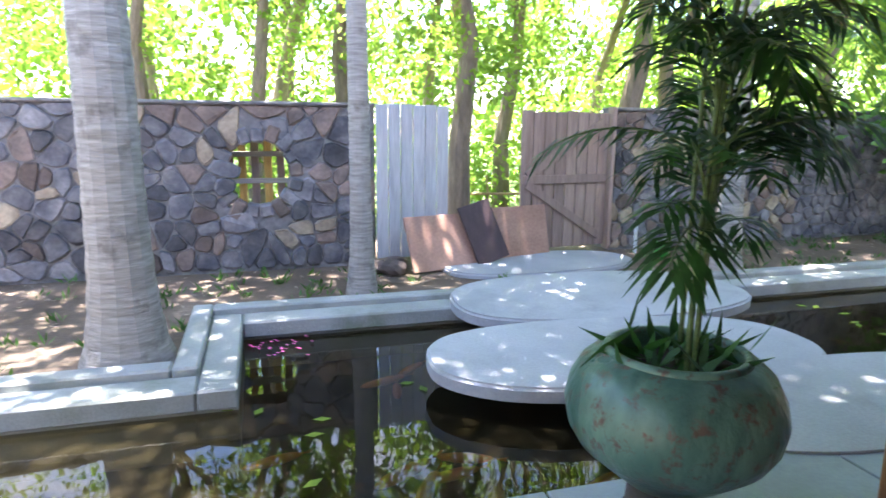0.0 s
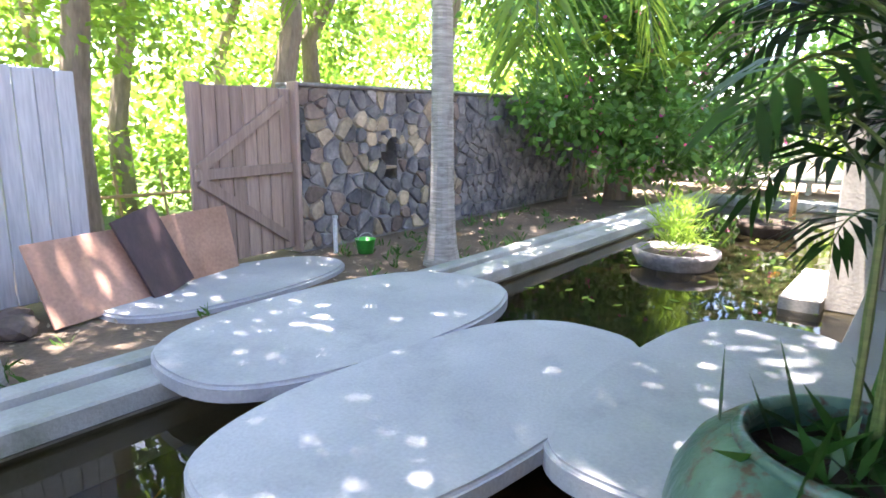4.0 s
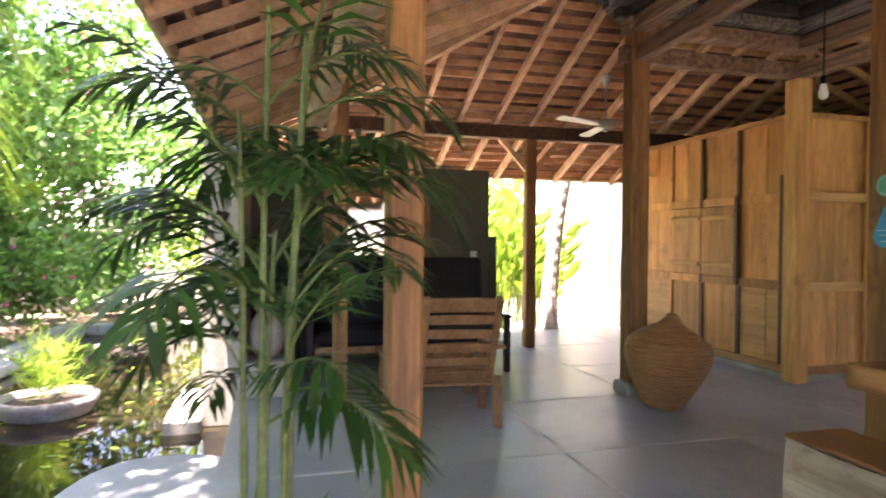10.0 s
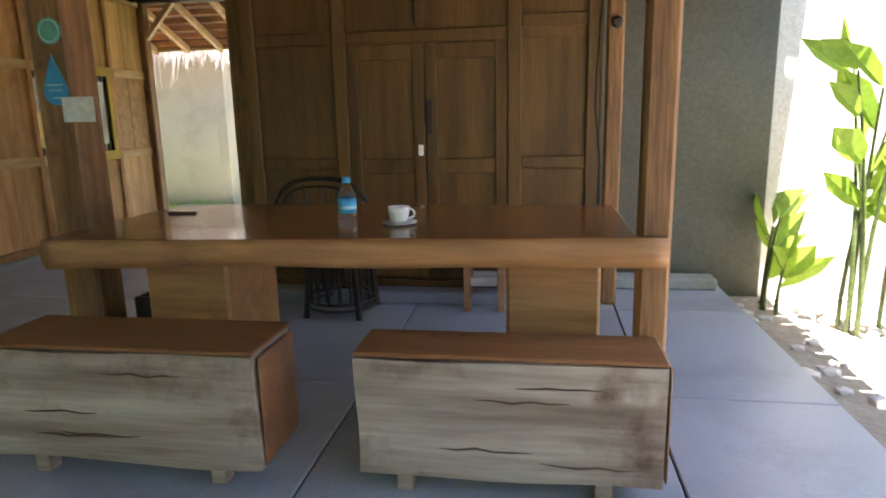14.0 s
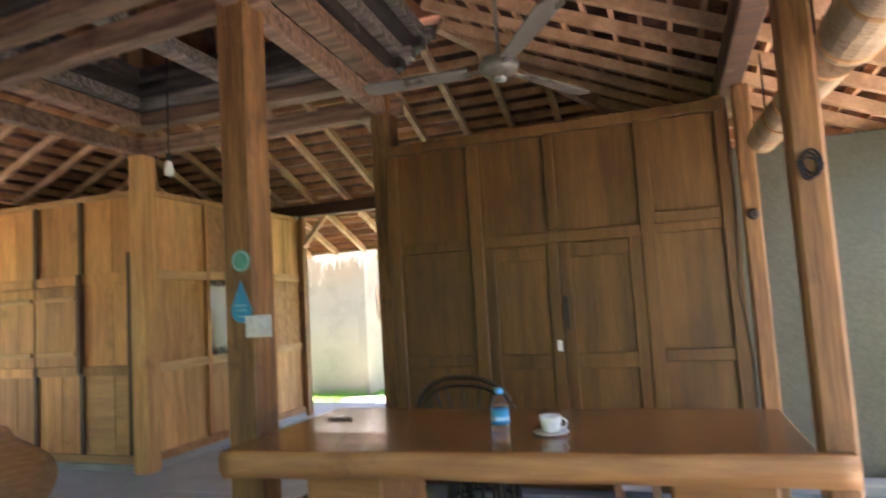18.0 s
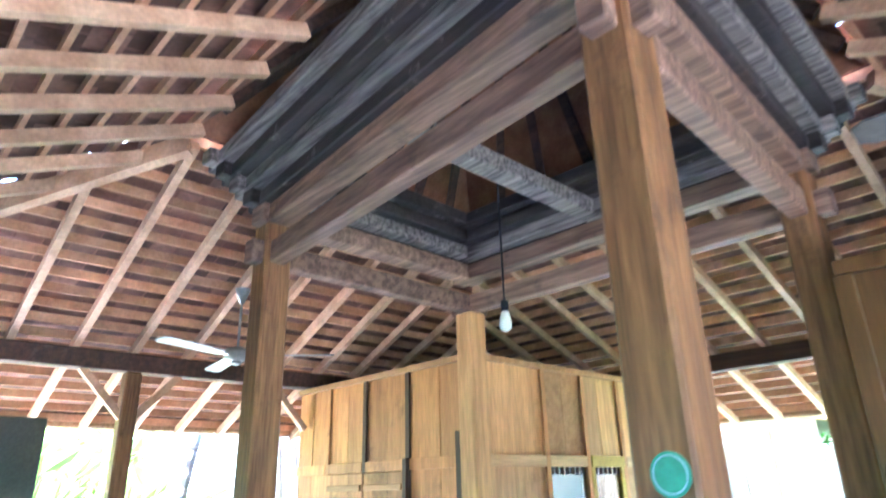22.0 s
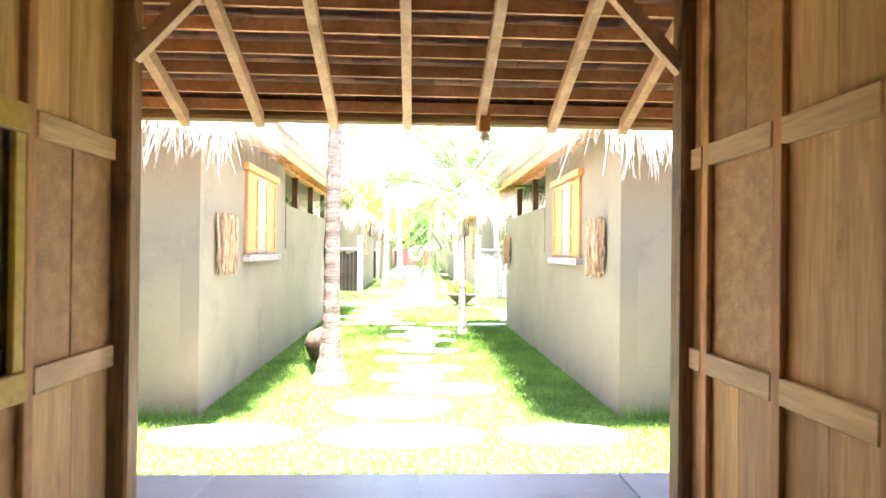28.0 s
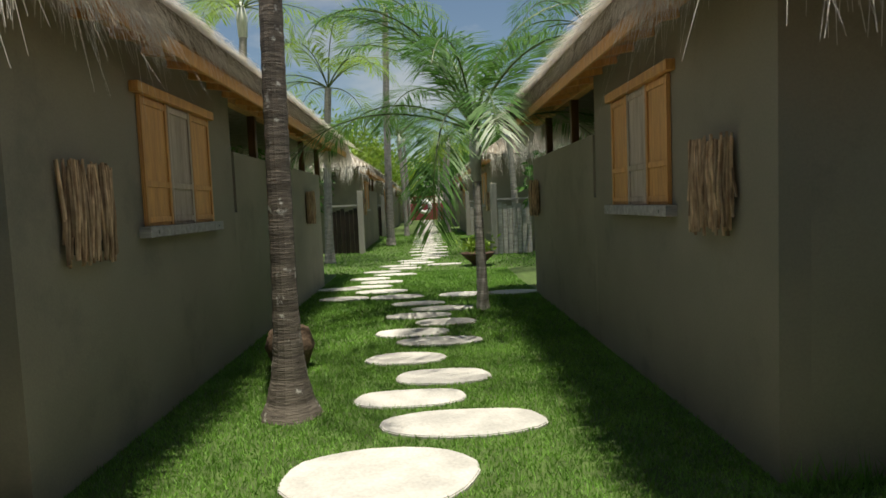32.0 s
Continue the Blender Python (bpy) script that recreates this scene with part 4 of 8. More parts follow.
def clip_cell(poly, p, q):
    """The part of a polygon nearer to p than to q."""
    mx, my = (p[0] + q[0]) / 2, (p[1] + q[1]) / 2
    nx, ny = q[0] - p[0], q[1] - p[1]
    out = []
    for i in range(len(poly)):
        a, b = poly[i], poly[(i + 1) % len(poly)]
        da = (a[0] - mx) * nx + (a[1] - my) * ny
        db = (b[0] - mx) * nx + (b[1] - my) * ny
        if da <= 0:
            out.append(a)
        if da * db < 0:
            t = da / (da - db)
            out.append((a[0] + (b[0] - a[0]) * t, a[1] + (b[1] - a[1]) * t))
    return out


def stone_face(rng, length, height, size, keep):
    """Irregular stones over a rectangle: outlines as lists of points."""
    nx, nz = max(2, round(length / size)), max(2, round(height / size))
    pts = []
    for i in range(nx):
        for j in range(nz):
            if rng.random() < 0.22:
                continue
            pts.append(((i + 0.5 + rng.uniform(-0.55, 0.55) + (0.5 if j % 2 else 0)) * length / nx, (j + 0.5 + rng.uniform(-0.5, 0.5)) * height / nz))
    cells = []
    for p in pts:
        if not keep(*p):
            continue
        poly = [(0, 0), (length, 0), (length, height), (0, height)]
        for q in pts:
            if q is not p and abs(q[0] - p[0]) < size * 3.6 and abs(q[1] - p[1]) < size * 3.6:
                poly = clip_cell(poly, p, q)
                if len(poly) < 3:
                    break
        if len(poly) >= 3:
            cells.append(poly)
    return cells


def stone_mesh(poly, depth, rng):
    cx, cy = sum(p[0] for p in poly) / len(poly), sum(p[1] for p in poly) / len(poly)
    # round the corners by cutting each in two
    cut = []
    n = len(poly)
    for i in range(n):
        a, b, c = poly[i - 1], poly[i], poly[(i + 1) % n]
        cut.append((b[0] * 0.78 + a[0] * 0.22, b[1] * 0.78 + a[1] * 0.22))
        cut.append((b[0] * 0.78 + c[0] * 0.22, b[1] * 0.78 + c[1] * 0.22))
    vs, fs = [], []
    shrink = rng.uniform(0.90, 0.985)
    rings = ((shrink, 0.0), (shrink - 0.02, depth * 0.6), (shrink - 0.13, depth))
    m = len(cut)
    for s, d in rings:
        vs += [(x - cx) * s for x, y in cut] and [((x - cx) * s, d + (rng.uniform(-0.008, 0.008) if d else 0), (y - cy) * s) for x, y in cut]
    for k in range(2):
        for i in range(m):
            fs.append((k * m + i, k * m + (i + 1) % m, (k + 1) * m + (i + 1) % m, (k + 1) * m + i))
    fs.append(tuple(2 * m + i for i in range(m)))
    return raw("stone", vs, fs), cx, cy


def stone_wall(name, label, p0, p1, height, size, near, seed, openings=(), thick=0.28, mix=(0.74, 0.93)):
    """A rubble wall from p0 to p1, stones on the side to the left of that way. openings: (place along, z, half width, half height)."""
    rng = random.Random(seed)
    a, b = Vector((*p0, GARDEN_Z)), Vector((*p1, GARDEN_Z))
    d = (b - a).normalized()
    out = Vector((-d.y, d.x, 0))
    ln = (b - a).length
    rot = Matrix(((d.x, out.x, 0, a.x), (d.y, out.y, 0, a.y), (0, 0, 1, a.z), (0, 0, 0, 1)))
    w = thing(name, ((p0[0] + p1[0]) / 2, (p0[1] + p1[1]) / 2, GARDEN_Z), label, "wall", kind="structure")
    xs = [0.0]
    for s, z, hw, hh in openings:
        part("mortar_core", box(xs[-1], s - hw, -thick, 0.0, -0.1, height, m=rot), M_MORTAR, w)
        part("mortar_core", box(s - hw, s + hw, -thick, 0.0, -0.1, z - hh, m=rot), M_MORTAR, w)
        part("mortar_core", box(s - hw, s + hw, -thick, 0.0, z + hh, height, m=rot), M_MORTAR, w)
        xs.append(s + hw)
    part("mortar_core", box(xs[-1], ln, -thick, 0.0, -0.1, height, m=rot), M_MORTAR, w)
    part("wall_cap", box(0, ln, -thick - 0.02, 0.05, height, height + 0.035, 0.01, m=rot), M_MORTAR, w)

    def keep(x, z):
        return not any(abs(x - s) < hw + 0.02 and abs(z - zz) < hh + 0.02 for s, zz, hw, hh in openings)

    count = 0
    rest_v, rest_f = [], []
    for poly in stone_face(rng, ln, height, size, keep):
        me, cx, cz = stone_mesh(poly, rng.uniform(0.02, 0.05), rng)
        r = rng.random()
        m = M_ROCK if r < mix[0] else (M_ROCK_BROWN if r < mix[1] else M_ROCK_TAN)
        if near[0] <= cx <= near[1] and count < 290:
            part("stone", me, m, w, m=rot @ pose(cx, -0.005, cz))
            count += 1
        else:
            k = len(rest_v)
            rest_v += [tuple(rot @ (v.co + Vector((cx, -0.005, cz)))) for v in me.vertices]
            rest_f += [tuple(i + k for i in p.vertices) for p in me.polygons]
            bpy.data.meshes.remove(me)
    if rest_v:
        island = M_ROCK
        part("stones", raw("stones", rest_v, rest_f), island, w)["kind"] = "stuff"
    return w, rot


WALL_Y = -9.42
WALL_H = 1.42 - GARDEN_Z
stone_wall("wall_stone_east", "rough grey and tan lava stone garden wall with a round opening", (3.62, WALL_Y), (12.0, WALL_Y + 0.15), WALL_H, 0.165, (0, 3.2), 21, [(1.09, 0.80 - GARDEN_Z, 0.29, 0.31)])
stone_wall("wall_stone_west", "rough lava stone garden wall with a small arched niche", (-8.5, WALL_Y - 0.25), (0.95, WALL_Y - 0.10), WALL_H, 0.135, (6.9, 9.5), 22, [(8.2, 0.72 - GARDEN_Z, 0.13, 0.25)], mix=(0.52, 0.78))
stone_wall("wall_stone_end", "shaded lava stone wall closing the garden", (-8.5, -7.6), (-8.5, WALL_Y - 0.25), WALL_H, 0.3, (0, 0), 23)
# picket boards and rails behind the round opening
pick = thing("picket_fence", (4.70, WALL_Y - 0.36, GARDEN_Z), "pale wooden pickets behind the wall opening", "fence")
for i in range(9):
    x = 4.22 + i * 0.12
    part("picket", box(x, x + 0.075, WALL_Y - 0.36, WALL_Y - 0.335, GARDEN_Z, 1.25 - 0.03 * (i % 3), 0.004), M_BAMBOO if i % 2 else M_PINK_DOOR, pick)
for z in (0.68, 0.94):
    part("picket_rail", box(4.16, 5.28, WALL_Y - 0.332, WALL_Y - 0.30, z, z + 0.05, 0.004), M_GREY_WOOD, pick)
# stone lining of the opening: a round collar
collar = thing("opening_collar", (4.71, WALL_Y + 0.03, 0.5), "ring of rough stones around the wall opening", "stone ring", kind="structure")
rcol = random.Random(46)
for k in range(17):
    a = 2 * math.pi * k / 17 + 0.1
    c, s = math.cos(a), math.sin(a)
    ext = 0.07 + 0.10 * abs(math.sin(2 * a)) + rcol.uniform(-0.02, 0.03)
    m = Matrix.Translation((4.71 + c * 0.30, WALL_Y - 0.02, 0.80 + s * 0.32)) @ Matrix.Rotation(-a, 4, 'Y')
    part("collar_stone", box(-0.025 + rcol.uniform(-0.012, 0.012), ext, -0.10, 0.05 + rcol.uniform(0, 0.025), -0.058, 0.06, 0.018, None, m), (M_ROCK, M_ROCK, M_ROCK_BROWN)[k % 3], collar)
niche = thing("niche_lining", (-0.30, WALL_Y - 0.14, 0.5), "tan stone arch lining of a small wall niche", "niche", kind="structure")
part("niche_back", box(-0.46, -0.14, WALL_Y - 0.43, WALL_Y - 0.40, 0.4, 1.05), M_ROCK_BROWN, niche)
part("niche_shelf", box(-0.425, -0.175, WALL_Y - 0.395, WALL_Y - 0.12, 0.60, 0.63, 0.004), M_ROCK_TAN, niche)
for k in range(7):
    a = math.pi * k / 6
    part("arch_stone", box(-0.045, 0.045, -0.06, 0.05, -0.04, 0.045, 0.01), M_ROCK_TAN if k % 2 else M_ROCK, niche,
         m=Matrix.Translation((-0.30 + math.cos(a) * 0.155, WALL_Y - 0.10, 0.83 + math.sin(a) * 0.155)) @ Matrix.Rotation(-a, 4, 'Y'))


def plank_gate(name, label, hinge, angle, width, z0, z1, planks, material, braced, seed):
    """A ledged gate leaf, hinged at a plan point and swung by angle."""
    rng = random.Random(seed)
    g = thing(name, (hinge[0], hinge[1], z0), label, "gate", kind="structure")
    rot = pose(hinge[0], hinge[1], z0, 0, 0, angle)
    pw = width / planks
    for i in range(planks):
        part("plank", box(i * pw + 0.004, (i + 1) * pw - 0.004, -0.014 + rng.uniform(-0.003, 0.003), 0.014, 0.02, z1 - z0 + rng.uniform(-0.01, 0.012), 0.004, m=rot), material, g)
    if braced:
        h = z1 - z0
        for z in (h * 0.52,):
            part("ledge", box(0.02, width - 0.02, 0.016, 0.045, z - 0.045, z + 0.045, 0.004, m=rot), material, g)
        for q0, q1 in (((width - 0.06, h * 0.55), (0.08, h - 0.1)), ((width - 0.06, h * 0.49), (0.08, 0.12))):
            bm = bar((q0[0], 0.031, q0[1]), (q1[0], 0.031, q1[1]), 0.03, 0.085, 0.003)
            bmesh.ops.transform(bm, matrix=rot, verts=bm.verts)
            part("brace", bm, material, g)
    return g


plank_gate("plank_gate", "weathered rose-brown plank gate with diagonal braces, standing open", (1.01, WALL_Y - 0.13), 6, 1.08, GARDEN_Z + 0.03, 1.40, 8, M_PINK_DOOR, True, 4)
plank_gate("grey_gate", "silver-grey plank gate leaf standing open", (3.62, WALL_Y + 0.06), 183, 0.74, GARDEN_Z + 0.03, 1.44, 6, M_GREY_DOOR, False, 5)
whole("gate_post", box(0.955, 1.0, WALL_Y - 0.18, WALL_Y - 0.05, GARDEN_Z, 1.46, 0.008), M_PINK_DOOR, "weathered wooden gate post beside the stone wall", "post")


def leaning_board(name, label, x0, y0, x1, y1, lean, height, thick, material, ribs=0, tilt=0.0):
    """A sheet standing on a ground line and leaning back by some metres."""
    a, b = Vector((x0, y0, GARDEN_Z)), Vector((x1, y1, GARDEN_Z))
    d = (b - a).normalized()
    back = Vector((-d.y, d.x, 0))
    if back.y > 0:
        back = -back
    up = (back * lean + Vector((0, 0, height))).normalized()
    nrm = d.cross(up)
    ln, hh = (b - a).length, math.hypot(lean, height)
    rot = Matrix(((d.x, nrm.x, up.x, a.x), (d.y, nrm.y, up.y, a.y), (d.z, nrm.z, up.z, a.z), (0, 0, 0, 1)))
    rot = rot @ Matrix.Rotation(radians(tilt), 4, 'Y')
    ob = thing(name, (x0, y0, GARDEN_Z), label, "board", "boards leaning at the gate")
    part("sheet", box(0, ln, -thick / 2, thick / 2, 0, hh, 0.003, m=rot), material, ob)
    for i in range(ribs):
        s = ln * (i + 0.5) / ribs
        part("rib", box(s - ln / ribs * 0.3, s + ln / ribs * 0.3, -thick / 2 - 0.006, -thick / 2 - 0.001, 0.01, hh - 0.01, 0.002, m=rot), material, ob)
    return ob


leaning_board("plywood_board", "pinkish plywood sheet leaning in the gateway", 3.36, -8.86, 2.52, -9.06, 0.24, 0.39 - GARDEN_Z, 0.02, M_BOARD)
leaning_board("plywood_board", "pinkish plywood sheet leaning beside the dark board", 2.52, -9.14, 1.76, -9.34, 0.12, 0.43 - GARDEN_Z, 0.02, M_BOARD)
leaning_board("ribbed_board", "dark brown ribbed board leaning on the plywood", 2.68, -8.96, 2.31, -9.05, 0.22, 0.47 - GARDEN_Z, 0.025, M_BOARD_DARK, 7, -13)
for x, y, r in ((3.55, -8.95, 0.11), (3.70, -9.05, 0.09), (3.50, -9.15, 0.10), (3.85, -9.08, 0.08)):
    bm = bmesh.new()
    bmesh.ops.create_icosphere(bm, subdivisions=2, radius=r)
    for v in bm.verts:
        v.co = Vector((x, y, GARDEN_Z + r * 0.4)) + Vector((v.co.x * 1.3, v.co.y, v.co.z * 0.7)) * (1 + 0.3 * noise.noise(v.co * 9 + Vector((x, y, 0))))
    whole("loose_stone", bm, M_ROCK_BROWN, "loose brown stone lying on the soil", "stone", "loose stones by the gate")
# pipe and bucket by the wall
pipe = thing("water_pipe", (0.81, -9.20, GARDEN_Z), "thin white upright water pipe by the stone wall", "pipe")
part("pipe_tube", tube([(0.81, -9.20, GARDEN_Z), (0.81, -9.20, 0.23)], 0.02, 8), M_PVC, pipe)
part("pipe_cap", tube([(0.81, -9.20, 0.23), (0.81, -9.20, 0.255)], 0.026, 8), M_PVC, pipe)
bucket = thing("bucket", (0.62, -9.0, GARDEN_Z), "small bright green plastic bucket on the soil", "bucket")
part("bucket_body", lathe([(0.07, 0), (0.095, 0.13), (0.102, 0.135), (0.09, 0.133), (0.066, 0.01)], 20, (0.62, -9.0, GARDEN_Z)), M_GREEN_PLASTIC, bucket, smooth=True)
part("handle", tube([(0.62 + 0.1 * math.cos(a), -9.0, GARDEN_Z + 0.13 + 0.06 * math.sin(a)) for a in np.linspace(0, math.pi, 9)], 0.004, 6), M_PVC, bucket)


# ---------------------------------------------------------------- plants
def frond(rng, base, yaw, rise, length, droop, leaflet, pairs, width, spread=60, hang=0.25):
    """A feathered palm leaf: stem points and leaflet quads."""
    p = np.array(base, float)
    ang = radians(rise)
    yw = radians(yaw)
    pts = [p.copy()]
    n = 12
    for i in range(n):
        st = length / n
        p = p + st * np.array([math.cos(ang) * math.cos(yw), math.cos(ang) * math.sin(yw), math.sin(ang)])
        ang -= radians(droop) / n * (0.5 + i / n)
        pts.append(p.copy())
    out = []
    pts = np.array(pts)
    for k in range(pairs):
        f = 0.18 + 0.82 * (k + 0.5) / pairs
        q = f * n
        i = min(int(q), n - 1)
        c = pts[i] + (pts[i + 1] - pts[i]) * (q - i)
        d = pts[i + 1] - pts[i]
        d /= np.linalg.norm(d)
        side = np.cross(d, [0, 0, 1.0])
        side /= np.linalg.norm(side) + 1e-9
        upv = np.cross(side, d)
        ll = leaflet * (0.55 + 0.75 * math.sin(math.pi * min(1, 0.15 + f * 0.85))) * rng.uniform(0.85, 1.1)
        for sg in (-1, 1):
            sp = radians(spread - 22 * f + rng.uniform(-8, 8))
            dirn = d * math.cos(sp) + side * sg * math.sin(sp) + upv * rng.uniform(-0.05, 0.2)
            tip = c + dirn * ll + np.array([0, 0, -hang * ll])
            mid = c + dirn * ll * 0.5 + np.array([0, 0, -hang * ll * 0.18])
            wv = np.cross(dirn, upv)
            wv /= np.linalg.norm(wv) + 1e-9
            w = width * rng.uniform(0.8, 1.15)
            out.append([c, mid + wv * w / 2, tip, mid - wv * w / 2])
    return pts, out


def palm_tree(name, label, at, height, radius, lean, fronds, flen, material, seed, crownshaft=False, leaf=None, group="", flare=1.7, leaflet=0.42, pairs=34, rise=(10, 75)):
    rng = np.random.default_rng(seed)
    t = thing(name, at, label, "palm tree", group)
    pts, rad = [], []
    n = max(10, int(height / 0.09))
    for i in range(n + 1):
        f = i / n
        pts.append((at[0] + lean[0] * f * f, at[1] + lean[1] * f * f, at[2] - 0.05 + height * f))
        fl = 1 + (flare - 1) * math.exp(-f * height / 0.28)
        rad.append(radius * fl * (1 - 0.25 * f) * (1 + (0.03 if i % 2 else -0.012)))
    part("trunk", tube(pts, rad, 14), material, t)
    top = np.array(pts[-1])
    if crownshaft:
        part("crownshaft", tube([top, top + [0, 0, 0.5], top + [0, 0, 0.9]], [radius * 0.9, radius * 1.15, radius * 0.4], 12), M_CROWNSHAFT, t, "silvery sheathed crown shaft", smooth=True)
        top = top + [0, 0, 0.75]
    lf = []
    for k in range(fronds):
        yaw = 360 * k / fronds + rng.uniform(-18, 18)
        pp, qq = frond(rng, top, yaw, rng.uniform(*rise), flen * rng.uniform(0.8, 1.1), rng.uniform(75, 130), leaflet, pairs, 0.024)
        part("frond_stem", tube(pp, list(np.linspace(0.022, 0.005, len(pp))), 5), M_CANE, t)
        lf += qq
    part("fronds", quads("fronds", lf), leaf or M_LEAF, t)["kind"] = "stuff"
    return t


def crown_points(rng, blobs, n):
    """Points in the shells of several ellipsoids (x, y, z, rx, ry, rz)."""
    w = np.array([b[3] * b[4] + b[4] * b[5] + b[3] * b[5] for b in blobs])
    pick_ = rng.choice(len(blobs), n, p=w / w.sum())
    b = np.array(blobs)[pick_]
    d = rng.normal(size=(n, 3))
    d /= np.linalg.norm(d, axis=1, keepdims=True)
    r = rng.uniform(0.55, 1.05, (n, 1)) ** 0.6
    return b[:, :3] + d * r * b[:, 3:6], d


def leafy_tree(name, label, trunk, radii, limbs, blobs, leaves, leaf_len, leaf_w, material, seed, bark=None, category="tree", group="", flowers=0):
    rng = np.random.default_rng(seed)
    t = thing(name, trunk[0], label, category, group)
    part("trunk", tube(trunk, radii, 10), bark or M_BARK, t)
    for pts, r0 in limbs:
        part("limb", tube(pts, list(np.linspace(r0, r0 * 0.4, len(pts))), 7), bark or M_BARK, t)
    # leaves in sprigs, so that the outline is uneven
    sprigs, d = crown_points(rng, blobs, leaves // 9)
    c = np.repeat(sprigs, 9, axis=0) + rng.normal(size=(len(sprigs) * 9, 3)) * leaf_len * 1.15
    part("crown", quads("crown", leaf_quads(rng, c, leaf_len, leaf_w, 0.35, np.repeat(d, 9, axis=0) * 0.5)), material, t)["kind"] = "stuff"
    if flowers:
        fp, fd = crown_points(rng, blobs, flowers)
        fp = np.repeat(fp, 4, axis=0) + rng.normal(size=(flowers * 4, 3)) * 0.03
        part("blossoms", quads("blossoms", leaf_quads(rng, fp, 0.06, 0.06)), M_PETAL, t, "pink blossoms")["kind"] = "stuff"
    return t


# palms standing in the garden bed
palm_tree("garden_palm", "pale ringed palm trunk standing in the garden bed", (5.48, -7.14, GARDEN_Z), 6.2, 0.165, (0.05, -0.2), 12, 2.6, M_PALMBARK, 31, group="palms in the garden bed", leaf=M_LEAF)
palm_tree("garden_palm", "slim pale palm trunk near the grey gate", (3.93, -8.31, GARDEN_Z), 6.4, 0.085, (0.1, 0.1), 11, 2.4, M_PALMBARK, 32, group="palms in the garden bed", leaf=M_LEAF)
palm_tree("garden_palm", "ringed grey palm trunk with stained base by the pond", (0.45, -8.22, GARDEN_Z), 3.75, 0.105, (-0.05, -0.1), 15, 2.9, M_PALMBARK, 33, group="palms in the garden bed", leaf=M_LEAF_LIGHT, leaflet=0.66, pairs=52, rise=(-20, 55))

# trees behind the wall and the flowering tree at the end of the pond
TREES = ((6.1, -12.4, 0.10, 3), (4.75, -12.6, 0.11, 4), (3.3, -13.2, 0.15, 5), (2.3, -10.9, 0.13, 6), (-0.3, -11.4, 0.16, 7), (-1.5, -12.2, 0.14, 8), (-4.4, -12.0, 0.16, 9), (9.4, -13.4, 0.12, 10), (0.9, -13.0, 0.12, 12))
for x, y, r, sd in TREES:
    rg = random.Random(sd)
    top = (x + rg.uniform(-0.5, 0.5), y + rg.uniform(0.0, 0.9), 3.6)
    trunk = [(x, y, GARDEN_Z - 0.05), (x + rg.uniform(-0.1, 0.1), y, 1.0), (x + rg.uniform(-0.2, 0.2), y + 0.1, 2.2), top]
    limbs = []
    blobs = []
    for k in range(5):
        a = rg.uniform(0, 6.28)
        e = (top[0] + 1.7 * math.cos(a), top[1] + 1.5 * math.sin(a) + 0.5, top[2] + rg.uniform(0.7, 2.0))
        limbs.append(([tuple(Vector(trunk[2]).lerp(Vector(top), 0.4 + 0.12 * k)), tuple(Vector(top).lerp(Vector(e), 0.5) + Vector((0, 0, 0.2))), e], r * 0.5))
        blobs.append((*e, 1.25, 1.15, 0.8))
    blobs.append((top[0], top[1], top[2] + 0.4, 1.1, 1.1, 0.9))
    for k in range(3):
        blobs.append((x + rg.uniform(-1.5, 1.5), y + rg.uniform(-0.8, 0.5), rg.uniform(1.75, 2.7), 0.75, 0.6, 0.5))
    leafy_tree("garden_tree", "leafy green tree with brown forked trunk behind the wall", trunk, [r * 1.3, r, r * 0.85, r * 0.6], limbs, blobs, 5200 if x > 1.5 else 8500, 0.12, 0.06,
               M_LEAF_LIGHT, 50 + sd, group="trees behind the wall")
# tall canopy over the pond
for x, y, z, sd, nl in ((6.5, -9.4, 6.6, 61, 8000), (2.5, -9.0, 7.0, 62, 11000), (-1.8, -9.0, 6.8, 63, 11000), (4.2, -7.4, 7.4, 64, 10000), (1.9, -7.5, 7.6, 65, 10500), (2.6, -6.6, 8.2, 66, 9500)):
    rg = random.Random(sd)
    base = (x + rg.uniform(-2.5, 2.5), -14.5 - rg.uniform(0.6, 2.6), GARDEN_Z - 0.05)
    trunk = [base, (base[0] * 0.8 + x * 0.2, base[1] + 0.5, 2.2), (base[0] * 0.5 + x * 0.5, base[1] + 2.2, 4.6), (x, y - 0.6, z - 0.5)]
    blobs = [(x + rg.uniform(-1.6, 1.6), y + rg.uniform(-1.2, 1.2), z + rg.uniform(-0.3, 1.0), 1.3, 1.2, 0.6) for k in range(6)]
    limbs = [([trunk[2], tuple(Vector(trunk[2]).lerp(Vector(b[:3]), 0.6) + Vector((0, 0, 0.5))), b[:3]], 0.05) for b in blobs]
    leafy_tree("canopy_tree", "tall tree with wide leafy canopy over the pond", trunk, [0.13, 0.11, 0.09, 0.05], limbs, blobs, int(nl * 0.8), 0.17, 0.085, M_LEAF, sd, group="trees over the pond")
